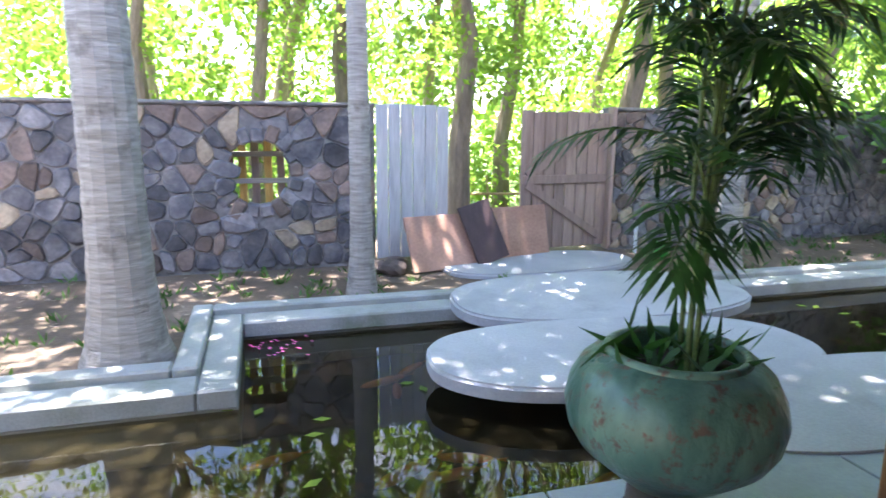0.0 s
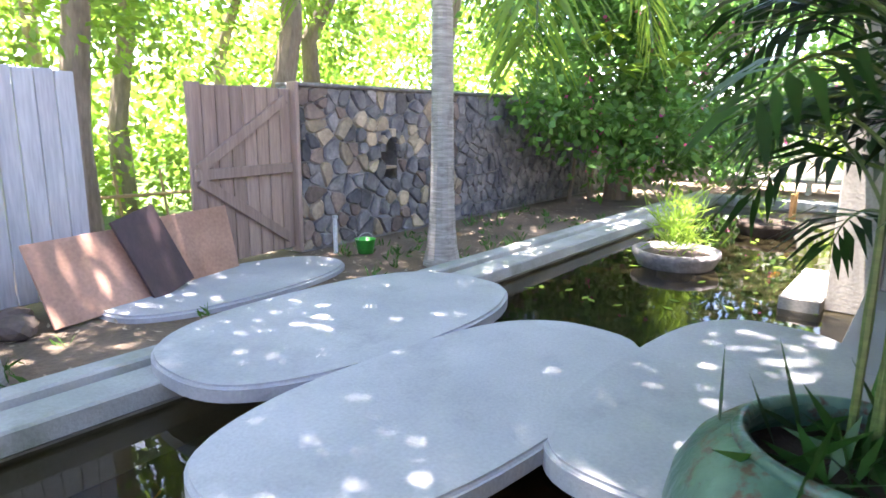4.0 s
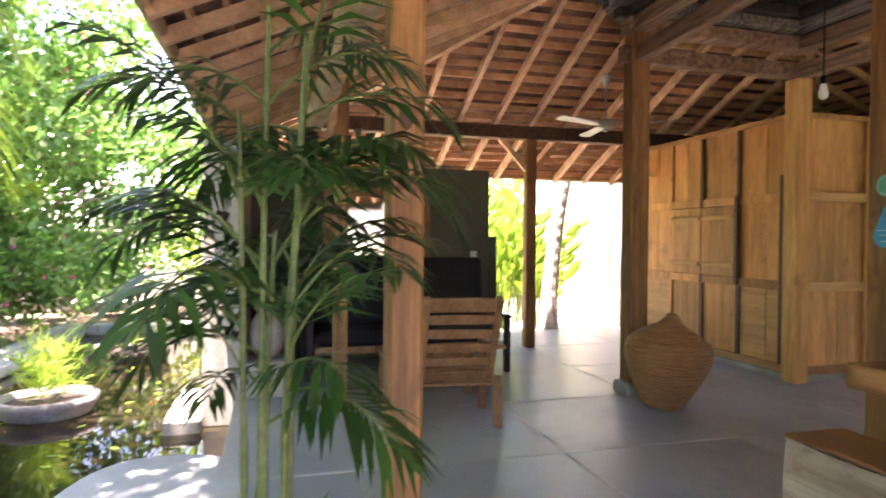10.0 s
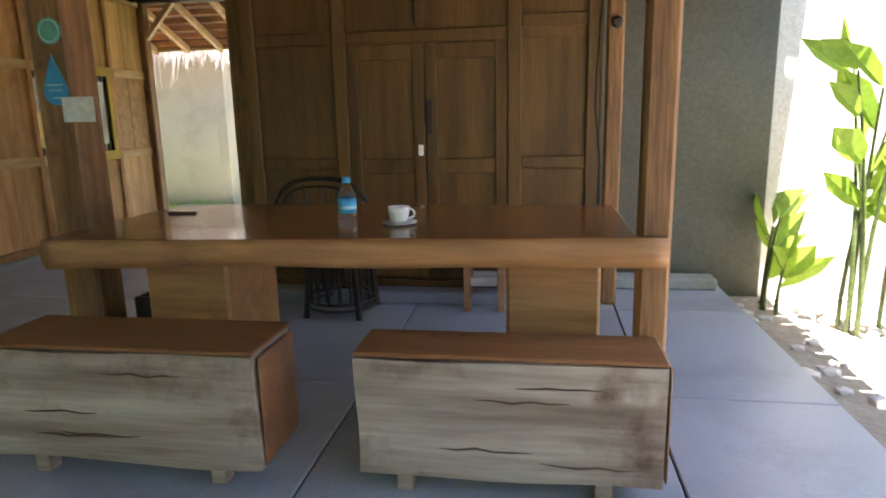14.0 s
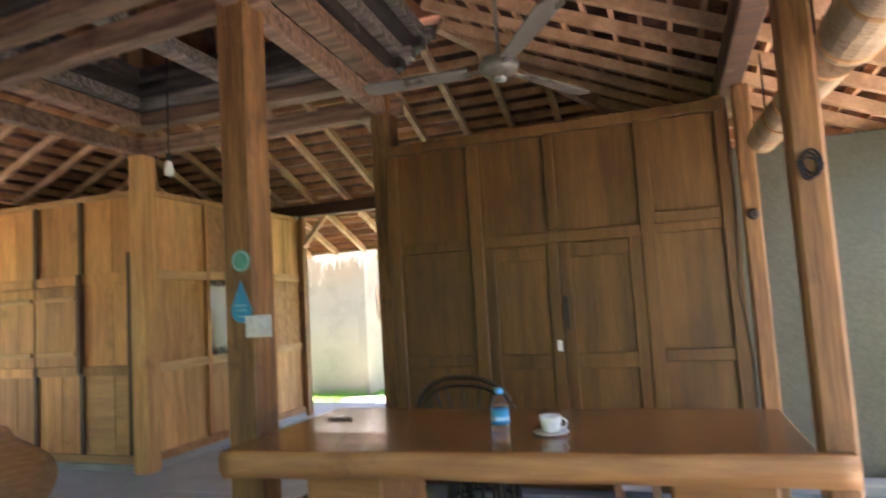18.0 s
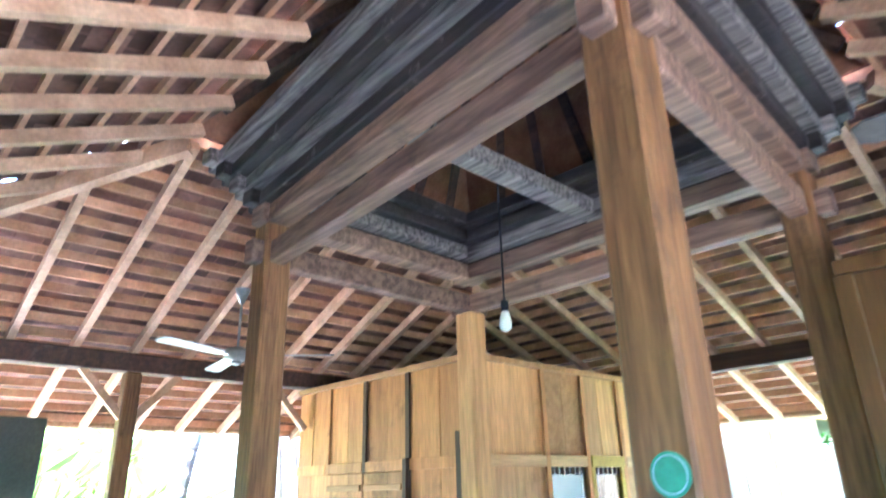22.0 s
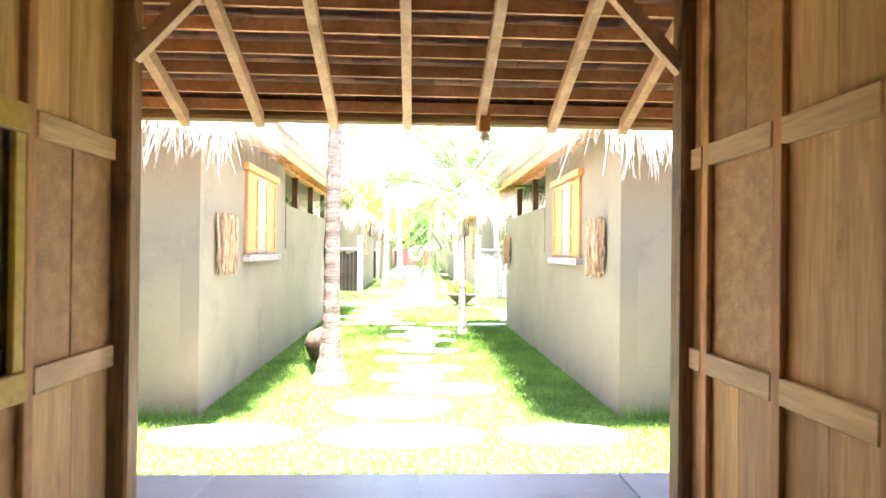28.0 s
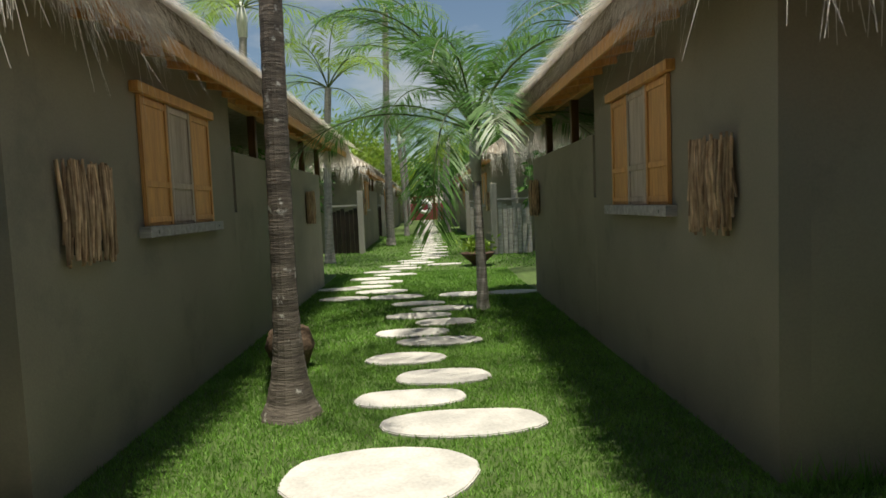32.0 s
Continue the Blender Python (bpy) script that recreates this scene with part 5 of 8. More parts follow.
# flowering tree
fl_blobs = [(-4.6, -8.9, 2.6, 1.5, 1.2, 1.0), (-3.3, -8.7, 2.1, 1.1, 1.0, 0.9), (-5.6, -8.2, 2.3, 1.4, 1.2, 1.1), (-4.4, -7.9, 3.3, 1.4, 1.2, 0.9), (-3.1, -8.3, 3.2, 1.0, 0.9, 0.7),
            (-6.3, -7.2, 2.1, 1.3, 1.1, 0.9), (-5.3, -7.0, 2.9, 1.1, 1.0, 0.8), (-4.0, -8.5, 1.5, 0.9, 0.8, 0.5), (-3.5, -8.6, 0.95, 0.8, 0.6, 0.5), (-4.9, -8.3, 1.1, 1.1, 0.8, 0.6), (-6.2, -7.8, 1.0, 1.2, 1.0, 0.8), (-7.4, -8.6, 1.2, 1.0, 1.0, 1.2), (-6.0, -9.3, 3.4, 1.3, 1.2, 0.9)]
rfb = random.Random(70)
fl_blobs = [(b[0] + b[3] * rfb.uniform(-1, 1), b[1] + b[4] * rfb.uniform(-1, 1), max(0.55, b[2] + b[5] * rfb.uniform(-1, 1)), b[3] * f, b[4] * f, b[5] * f * 0.8) for b in fl_blobs for f in (0.62, 0.5, 0.4, 0.34)]
leafy_tree("flowering_tree", "broad green tree with pink blossoms hanging over the pond", [(-5.0, -8.9, GARDEN_Z - 0.05), (-5.1, -8.9, 0.7), (-4.9, -8.7, 1.5), (-4.7, -8.5, 2.3)], [0.24, 0.19, 0.15, 0.09],
           [([(-5.0, -8.8, 0.4), (-4.5, -8.8, 1.2), (-3.6, -8.6, 2.0)], 0.06), ([(-5.1, -8.9, 0.5), (-5.4, -8.5, 1.3), (-5.9, -7.6, 2.1)], 0.06), ([(-4.9, -8.7, 1.4), (-4.4, -8.2, 2.3), (-4.0, -8.0, 3.1)], 0.05),
            ([(-4.4, -9.1, GARDEN_Z), (-4.2, -9.0, 0.6), (-3.9, -8.8, 1.3)], 0.045), ([(-3.9, -9.2, GARDEN_Z), (-3.8, -9.1, 0.4), (-3.5, -8.9, 1.1)], 0.035)],
           fl_blobs, 26000, 0.155, 0.085, M_LEAF, 71, flowers=260)
# broad-leaved rosettes in front of it
rng = np.random.default_rng(72)
ros = []
for cx, cy, cz in ((-3.0, -8.3, 2.2), (-2.8, -8.5, 2.9), (-3.4, -7.9, 2.6), (-2.9, -8.1, 1.75), (-3.6, -7.7, 1.9)):
    for k in range(11):
        a = rng.uniform(0, 6.28)
        d = np.array([math.cos(a), math.sin(a), rng.uniform(-0.35, 0.6)])
        d /= np.linalg.norm(d)
        s = np.cross(d, [0, 0, 1.0])
        c = np.array([cx, cy, cz])
        L_ = rng.uniform(0.26, 0.38)
        ros.append([c, c + d * L_ * 0.6 + s * 0.05, c + d * L_ + [0, 0, -0.06], c + d * L_ * 0.6 - s * 0.05])
whole("broadleaf_shrub", quads("rosettes", ros), M_LEAF_LIGHT, "light green long-leaved shrub rosettes in the flowering tree", "shrub", kind="stuff")
# low sunny hedge beyond the gateway
rng = np.random.default_rng(73)
hp, hd = crown_points(rng, [(x, -12.3 - 0.5 * (i % 3), 0.45, 0.8, 0.6, 0.6) for i, x in enumerate(np.arange(-9, 13, 0.75))], 15000)
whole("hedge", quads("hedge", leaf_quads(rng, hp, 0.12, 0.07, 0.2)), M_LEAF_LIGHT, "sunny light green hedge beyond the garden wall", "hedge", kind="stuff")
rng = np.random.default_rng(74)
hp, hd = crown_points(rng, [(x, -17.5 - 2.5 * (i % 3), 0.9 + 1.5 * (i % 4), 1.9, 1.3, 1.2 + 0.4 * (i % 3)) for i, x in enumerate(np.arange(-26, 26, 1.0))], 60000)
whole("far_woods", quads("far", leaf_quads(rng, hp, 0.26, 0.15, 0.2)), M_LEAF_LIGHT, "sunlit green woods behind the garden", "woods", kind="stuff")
field_v, field_f = rect_faces([(-40, 40, -45, -11.0)], GARDEN_Z - 0.012)
tagged(part("meadow", raw("meadow", field_v, field_f), M_LAWN_BASE), "sunny green meadow beyond the garden wall", "ground", kind="structure")
# pole rail behind the gateway
rail = thing("bamboo_rail", (2.2, -11.6, GARDEN_Z), "thin brown bamboo pole rail behind the gateway", "fence")
part("pole", tube([(0.4, -11.6, 0.28), (3.9, -11.6, 0.34)], 0.02, 6), M_BAMBOO_OLD, rail)
for x in (0.7, 1.1, 1.6, 2.2, 3.0, 3.6):
    part("stake", tube([(x, -11.62, GARDEN_Z), (x + 0.06, -11.64, 0.55 + 0.1 * (x % 0.5))], 0.014, 6), M_BAMBOO_OLD, rail)

# weeds, fallen leaves, petals on soil and water
rng = np.random.default_rng(75)
tufts = []
for k in range(170):
    x, y = rng.uniform(-3.0, 6.6), rng.uniform(-9.4, -8.05)
    if x > 5.1:
        y = rng.uniform(-9.4, -6.9)
    if 0.8 < x < 3.3 and -9.5 < y < -8.5 or (0.5 < x < 3.6 and y > -8.25):
        continue
    n = rng.integers(4, 11)
    c = np.repeat([[x, y, GARDEN_Z - 0.02]], n, axis=0) + rng.normal(size=(n, 3)) * [0.03, 0.03, 0]
    tufts.append(leaf_quads(rng, c, 0.10, 0.018, -0.2, np.stack([rng.normal(size=n) * 0.6, rng.normal(size=n) * 0.6, np.ones(n)], 1)))
whole("weed_tufts", quads("weeds", np.concatenate(tufts)), M_LEAF, "small green weed tufts on the soil", "weeds", kind="stuff")
fall = []
n = 420
c = np.stack([rng.uniform(-4, 7, n), rng.uniform(-9.4, -8.0, n), np.full(n, GARDEN_Z - 0.012)], 1)
d = rng.normal(size=(n, 3)) * [1, 1, 0.12]
d /= np.linalg.norm(d, axis=1, keepdims=True)
s = np.cross(d, [0, 0, 1.0])
whole("fallen_leaves", quads("litter", np.stack([c, c + d * 0.03 + s * 0.012, c + d * 0.065 + [0, 0, 0.006], c + d * 0.03 - s * 0.012], 1)), M_ROCK_TAN, "dry tan leaves scattered on the soil", "leaves", kind="stuff")
lily = thing("floating_leaf", (4.4, -6.3, WATER_Z + 0.004), "yellow-green leaf floating on the dark pond", "leaf", "leaves floating on the pond")
part("blade", quads("blade", [[(4.4, -6.3, WATER_Z + 0.004), (4.45, -6.275, WATER_Z + 0.006), (4.50, -6.3, WATER_Z + 0.009), (4.45, -6.325, WATER_Z + 0.006)]]), M_LEAF_LIGHT, lily)
for k in range(95):
    x, y = rng.uniform(-3.5, 5.2), rng.uniform(-7.5, -5.25)
    if x > 4.8 and y < -6.5 or (0.8 < x < 3.7):
        if not (x > 3.7):
            continue
    copy_thing(lily, pose(x, y, WATER_Z + 0.004, 0, 0, rng.uniform(0, 360)))
pet = []
for k in range(26):
    x, y = 4.62 + rng.normal() * 0.10, -7.42 + rng.normal() * 0.08
    pet.append([(x, y, WATER_Z + 0.012), (x + 0.02, y + 0.012, WATER_Z + 0.015), (x + 0.035, y, WATER_Z + 0.02), (x + 0.02, y - 0.012, WATER_Z + 0.015)])
whole("petals", quads("petals", pet), M_PETAL, "pink petals floating in the pond corner", "petals", kind="stuff")


def koi(x, y, rz, s):
    t = thing("koi_fish", (x, y, WATER_Z - 0.06), "orange koi fish under the pond surface", "fish", "koi in the pond", rz=0)
    body = bmesh.new()
    bmesh.ops.create_uvsphere(body, u_segments=12, v_segments=8, radius=1)
    bmesh.ops.scale(body, vec=(0.14 * s, 0.035 * s, 0.038 * s), verts=body.verts)
    mm = pose(x, y, WATER_Z - 0.05, 0, 0, rz)
    part("body", body, M_FISH, t, m=mm, smooth=True)
    part("tail", raw("tail", [(-0.13 * s, 0, 0), (-0.20 * s, 0.01, 0.04 * s), (-0.18 * s, 0, 0), (-0.20 * s, -0.01, -0.035 * s), (-0.17 * s, 0.012, 0.0)], [(0, 1, 4), (0, 4, 3), (1, 2, 4), (2, 3, 4)]), M_FISH, t, m=mm)


for x, y, rz, s in ((4.05, -6.75, 20, 1.1), (3.85, -6.9, 40, 0.9), (4.0, -6.6, 80, 0.8), (4.15, -5.75, 30, 1.2), (3.95, -5.68, 10, 1.0), (4.08, -5.6, 60, 1.1), (3.85, -5.8, -20, 1.0), (4.7, -6.0, 15, 1.0),
                    (3.35, -5.45, 25, 1.0), (3.25, -5.40, -10, 0.9), (-1.5, -5.9, 0, 1.1)):
    koi(x, y, rz, s)

# water bowls with reeds in the pond
for i, (bx, by, br, nl) in enumerate(((-1.25, -6.72, 0.40, 420), (-3.6, -6.4, 0.34, 60))):
    b = thing("pond_bowl", (bx, by, -0.7), "round grey stone bowl planter standing in the pond", "planter", "bowls in the pond")
    part("bowl", lathe([(0.16, -0.7), (0.16, -0.40), (br * 0.8, -0.24), (br, -0.10), (br, -0.05), (br - 0.05, -0.05), (br - 0.08, -0.12)], 32, (bx, by, 0)), M_MORTAR if i == 0 else M_POT_IN, b, smooth=True)
    part("bowl_soil", lathe([(0.01, -0.13), (br - 0.07, -0.10)], 24, (bx, by, 0)), M_POT_IN, b)
    rng = np.random.default_rng(80 + i)
    c = np.stack([bx + rng.normal(size=nl) * 0.11, by + rng.normal(size=nl) * 0.11, rng.uniform(-0.06, 0.38, nl)], 1)
    whole("reed_clump", quads("reeds", leaf_quads(rng, c, 0.24, 0.012, -0.3, np.stack([rng.normal(size=nl) * 0.7, rng.normal(size=nl) * 0.7, rng.uniform(-0.2, 1.3, nl)], 1))),
          M_LEAF_LIGHT, "feathery light green reeds growing in a pond bowl", "reeds", "reeds in the bowls", kind="stuff")


# ---------------------------------------------------------------- big glazed pot with bamboo palm
PTX, PTY = 3.467, -4.877
pot = thing("plant_pot", (PTX, PTY, 0), "large round green glazed clay pot with brown wear", "pot")
part("pot_body", lathe([(0.06, 0.150), (0.15, 0.168), (0.217, 0.2235), (0.293, 0.29), (0.325, 0.345), (0.338, 0.415), (0.325, 0.48), (0.293, 0.54), (0.25, 0.578), (0.212, 0.592), (0.205, 0.598), (0.194, 0.59), (0.20, 0.56), (0.25, 0.50)],
                       56, (PTX, PTY, 0), 0.012), M_POT, pot, smooth=True)
# added support that fills the gap; its dark colour stands in for shade
whole("pot_stand", lathe([(0.05, 0.0), (0.145, 0.0), (0.15, 0.01), (0.125, 0.05), (0.12, 0.12), (0.13, 0.165), (0.06, 0.166)], 40, (PTX, PTY, 0)), M_POT_SHADE, "low added stand under the glazed pot, dark brown as the shade there", "pot stand")
part("rim_band", tube([(PTX + 0.209 * math.cos(a), PTY + 0.209 * math.sin(a), 0.590) for a in np.linspace(0, 2 * math.pi, 49)], 0.016, 10, cap=False), M_POT, pot, "rolled rim", smooth=True)
part("potting_soil", lathe([(0.01, 0.535), (0.215, 0.53)], 32, (PTX, PTY, 0)), M_POT_IN, pot)


def bamboo_palm(seed, at, height, canes):
    rng = np.random.default_rng(seed)
    t = thing("bamboo_palm", at, "dark green bamboo palm with thin green canes in a glazed pot", "plant")
    lf = []
    for k in range(canes):
        a = rng.uniform(0, 6.28)
        r = rng.uniform(0.01, 0.075)
        b = np.array([at[0] + r * math.cos(a), at[1] + r * math.sin(a), at[2]])
        h = height * rng.uniform(0.56, 1.0)
        ln = np.array([math.cos(a), math.sin(a), 0]) * rng.uniform(0.01, 0.08) * h
        pts = [b + ln * f * f + np.array([0, 0, h * f]) for f in np.linspace(0, 1, 12)]
        part("cane", tube(pts, [0.0085 * (1 + (0.25 if i % 3 == 0 else 0)) * (1 - 0.35 * i / 12) for i in range(12)], 7), M_CANE, t)
        nf = rng.integers(6, 9)
        fine = bmesh.new()
        for j in range(nf):
            f = 0.46 + 0.54 * (j + 0.6) / nf
            q = pts[min(11, int(f * 11))]
            pp, qq = frond(rng, q, math.degrees(a) + rng.uniform(-130, 130), rng.uniform(15, 70), rng.uniform(0.30, 0.50), rng.uniform(65, 120), 0.16, 11, 0.0205, 56, 0.45)
            tube(pp, list(np.linspace(0.005, 0.002, len(pp))), 4, fine)
            lf += qq
        part("leaf_stalk", fine, M_CANE, t)
    part("leaves", quads("leaves", lf), M_LEAF_DARK, t, "dark green feathered leaves")["kind"] = "stuff"
    return t


bamboo_palm(91, (PTX, PTY, 0.53), 1.38, 6)
rng = np.random.default_rng(92)
n = 60
c = np.stack([PTX + rng.normal(size=n) * 0.09, PTY + rng.normal(size=n) * 0.09, np.full(n, 0.532)], 1)
whole("pot_undergrowth", quads("under", leaf_quads(rng, c, 0.20, 0.03, -0.2, np.stack([rng.normal(size=n), rng.normal(size=n), rng.uniform(0.3, 1.2, n)], 1))), M_LEAF_DARK,
      "small dark spiky leaves growing in the pot soil", "plant", kind="stuff")


# ---------------------------------------------------------------- seating wall, furniture and small things inside
# long table
TX0, TX1, TY0, TY1, TZ = 2.86, 4.985, -2.57, -1.70, 0.84
table = thing("long_table", ((TX0 + TX1) / 2, (TY0 + TY1) / 2, 0), "long live-edge wooden slab table with varnished top", "table")
N_ = 40
lo, hi = [], []
for i in range(N_ + 1):
    f = i / N_
    x = TX0 + (TX1 - TX0) * f
    lo.append((x, TY0 + 0.13 * f + 0.014 * noise.noise(Vector((f * 6, 0, 0)))))
    hi.append((x, TY1 + 0.05 * (1 - f) + 0.02 * noise.noise(Vector((f * 5, 3, 0)))))
outline = lo + [(TX1, -2.405), (4.888, -2.405), (4.888, TY1)] + list(reversed(hi[:-3]))
edge = bmesh.new()
rings = []
for z, grow, wob in ((TZ - 0.004, -0.004, 0.0), (TZ - 0.028, 0.006, 0.006), (TZ - 0.065, 0.004, 0.012), (TZ - 0.10, -0.018, 0.022)):
    rg_ = []
    for k, (x, y) in enumerate(outline):
        live = 1.0 if k <= N_ or k > N_ + 3 else 0.0
        s_ = -1 if k <= N_ else 1
        nz = noise.noise(Vector((x * 3.1, y * 2, z * 9)))
        rg_.append(edge.verts.new((x, y + s_ * (grow + wob * nz) * live, z + (0.012 * noise.noise(Vector((x * 2.3, y, 4))) if z < TZ - 0.09 else 0))))
    rings.append(rg_)
for r0, r1 in zip(rings, rings[1:]):
    for k in range(len(outline)):
        edge.faces.new((r0[k], r0[(k + 1) % len(outline)], r1[(k + 1) % len(outline)], r1[k]))
edge.faces.new(rings[0])
edge.faces.new(list(reversed(rings[-1])))
bmesh.ops.recalc_face_normals(edge, faces=edge.faces)
part("table_edge", edge, M_TABLE_EDGE, table, "pale rounded live edge", smooth=True)
part("tabletop", prism([(x * 0.996 + 0.0155, y * 0.985 - 0.031) for x, y in outline], TZ - 0.0035, TZ, 0.001), M_TABLE, table, "dark glossy varnished top")
for x0, x1 in ((3.06, 3.40), (4.46, 4.79)):
    part("slab_leg", box(x0, x1, -2.30, TY1 - 0.14, 0, TZ - 0.09, 0.012), M_TABLE_EDGE, table)


def bench(x0, x1, y0, y1, seed, label):
    b = thing("block_bench", ((x0 + x1) / 2, (y0 + y1) / 2, 0), label, "bench", "benches at the long table")
    bm = box(x0, x1, y0, y1, 0.075, 0.478)
    bmesh.ops.subdivide_edges(bm, edges=bm.edges[:], cuts=6, use_grid_fill=True)
    for v in bm.verts:
        v.co += Vector((noise.noise(v.co * 3 + Vector((seed, 0, 0))), noise.noise(v.co * 3 + Vector((0, seed, 0))), noise.noise(v.co * 2 + Vector((0, 0, seed))))) * 0.014
    part("block", bm, M_BENCH, b)
    tb = box(x0 - 0.004, x1 + 0.004, y0 - 0.002, y1 + 0.004, 0.482, 0.498, 0.005)
    part("seat_top", tb, M_BENCH_TOP, b, "dark worn polished seat")
    part("end_grain", box(x1 + 0.012, x1 + 0.018, y0 + 0.015, y1 - 0.012, 0.09, 0.474, 0.002), M_BENCH_TOP, b, "dark brown end grain")
    rc = random.Random(int(seed * 7))
    for k in range(4):
        cx_ = rc.uniform(x0 + 0.1, x1 - 0.35)
        cz = rc.uniform(0.14, 0.42)
        part("crack", tube([(cx_ + 0.06 * j, y0 - 0.006 + 0.004 * (j in (0, 5)), cz + rc.uniform(-0.006, 0.006)) for j in range(6)], [0.0008, 0.003, 0.004, 0.003, 0.003, 0.0008], 5), M_TEAK_DARK, b)
    for x in (x0 + 0.12, x1 - 0.2):
        for y in (y0 + 0.03, y1 - 0.09):
            part("foot", box(x, x + 0.055, y, y + 0.06, 0, 0.085, 0.003), M_BENCH, b)
    return b


bench(2.66, 3.66, -2.68, -2.36, 1.0, "solid bleached wooden block bench with dark seat")
bench(3.99, 4.96, -2.64, -2.41, 5.0, "solid cracked wooden block bench beside the post")

# bottle, cup and pencil on the table
bt = thing("water_bottle", (3.91, -2.365, TZ), "small clear plastic water bottle with blue label", "bottle")
BX, BY = 3.91, -2.365
part("bottle_body", lathe([(0.028, 0.0), (0.0315, 0.006), (0.0315, 0.05), (0.029, 0.055), (0.0315, 0.06), (0.0315, 0.12), (0.03, 0.135), (0.014, 0.165), (0.012, 0.178)], 24, (BX, BY, TZ)), M_BOTTLE, bt, smooth=True)
part("bottle_label", lathe([(0.0322, 0.068), (0.0322, 0.118)], 24, (BX, BY, TZ)), M_BLUE, bt, "blue paper label", smooth=True)
part("label_band", lathe([(0.0327, 0.082), (0.0327, 0.094)], 24, (BX, BY, TZ)), M_LIGHTBLUE, bt)
part("cap", lathe([(0.0145, 0.172), (0.0145, 0.190), (0.011, 0.192)], 18, (BX, BY, TZ)), M_BLUE, bt, "blue screw cap", smooth=True)
cup = thing("coffee_cup", (4.06, -2.215, TZ + 0.008), "white porcelain coffee cup on a saucer", "cup")
part("cup_body", lathe([(0.022, 0.010), (0.034, 0.02), (0.040, 0.05), (0.041, 0.068), (0.038, 0.068), (0.034, 0.03), (0.01, 0.018)], 28, (4.06, -2.215, TZ)), M_WHITE, cup, smooth=True)
part("cup_handle", tube([(4.06 + 0.038 + 0.022 * math.sin(a), -2.215 - 0.006, TZ + 0.043 + 0.018 * math.cos(a)) for a in np.linspace(0, math.pi, 9)], 0.0045, 7), M_WHITE, cup, smooth=True)
saucer = whole("saucer", lathe([(0.03, 0.0), (0.045, 0.003), (0.066, 0.010), (0.067, 0.012), (0.045, 0.007), (0.01, 0.006)], 32, (4.06, -2.215, TZ)), M_WHITE, "white porcelain saucer under the coffee cup", "saucer", smooth=True)
whole("wood_chip", box(2.98, 3.10, -1.98, -1.95, TZ + 0.001, TZ + 0.009, 0.002, m=None), M_TEAK_DARK, "small dark wooden offcut on the table", "wood piece")


def hoop_chair(at, rz):
    """A chair of bent dark bamboo cane with a round hoop back."""
    t = thing("hoop_chair", at, "dark bent bamboo chair with round hoop back behind the table", "chair")
    m = pose(*at, 0, 0, rz)

    def add(name, bm, mt=M_BLACKWOOD):
        bmesh.ops.transform(bm, matrix=m, verts=bm.verts)
        part(name, bm, mt, t)

    add("seat", lathe([(0.02, 0.40), (0.245, 0.40), (0.255, 0.415), (0.245, 0.43), (0.02, 0.43)], 26))
    for a in (45, 135, 225, 315):
        c, s = math.cos(radians(a)), math.sin(radians(a))
        add("leg", tube([(0.2 * c, 0.2 * s, 0.41), (0.25 * c, 0.25 * s, 0)], 0.02, 8))
    for z in (0.06, 0.10, 0.36):
        add("stretcher_ring", tube([(0.225 * math.cos(a), 0.225 * math.sin(a), z) for a in np.linspace(0, 2 * math.pi, 21)], 0.010, 6, cap=False))
    for k in range(20):
        a = 2 * math.pi * k / 20
        add("cane", tube([(0.222 * math.cos(a), 0.222 * math.sin(a), 0.10), (0.215 * math.cos(a), 0.215 * math.sin(a), 0.40)], 0.010, 6))
    hoop = [(math.copysign(0.34 * abs(math.cos(a)) ** 0.75, math.cos(a)), 0.235 + 0.03 * math.sin(a), 0.40 + 0.49 * math.sin(a) ** 0.6) for a in np.linspace(0, math.pi - 1e-6, 31)]
    add("hoop_back", tube(hoop, 0.017, 8))
    add("hoop_inner", tube([(x * 0.88, y, 0.43 + (z - 0.43) * 0.9) for x, y, z in hoop], 0.009, 6))
    for k in range(1, 12):
        a = math.pi * k / 12
        add("spindle", tube([(0.16 * math.cos(a), 0.215, 0.43), (math.copysign(0.315 * abs(math.cos(a)) ** 0.75, math.cos(a)), 0.25, 0.40 + 0.46 * math.sin(a) ** 0.6)], 0.0075, 5))
    return t


hoop_chair((3.31, -0.66, 0), 176)
stool = thing("wooden_stool", (4.23, -0.52, 0), "small brown wooden stool by the doors", "stool")
part("seat", box(4.08, 4.38, -0.64, -0.41, 0.38, 0.42, 0.006), M_CHAIRWOOD, stool)
for x in (4.10, 4.315):
    for y in (-0.62, -0.47):
        part("leg", box(x, x + 0.045, y, y + 0.045, 0, 0.38, 0.004), M_CHAIRWOOD, stool)
for y in (-0.61, -0.46):
    part("stretcher", box(4.145, 4.315, y, y + 0.025, 0.17, 0.23, 0.003), M_GREY_WOOD, stool)
crate = thing("dark_crate", (2.86, -1.72, 0), "dark wooden crate on the floor under the table", "crate")
for x0, x1, y0, y1 in ((2.74, 2.76, -1.94, -1.50), (2.96, 2.98, -1.94, -1.50), (2.765, 2.955, -1.94, -1.92), (2.765, 2.955, -1.52, -1.50)):
    for z in (0.02, 0.17, 0.32):
        part("crate_board", box(x0, x1, y0, y1, z, z + 0.13, 0.003), M_BLACKWOOD, crate)
shoe = thing("blue_sandal", (3.0, -1.2, 0), "dark blue rubber sandal lying on the floor", "sandal", "sandals by the table")
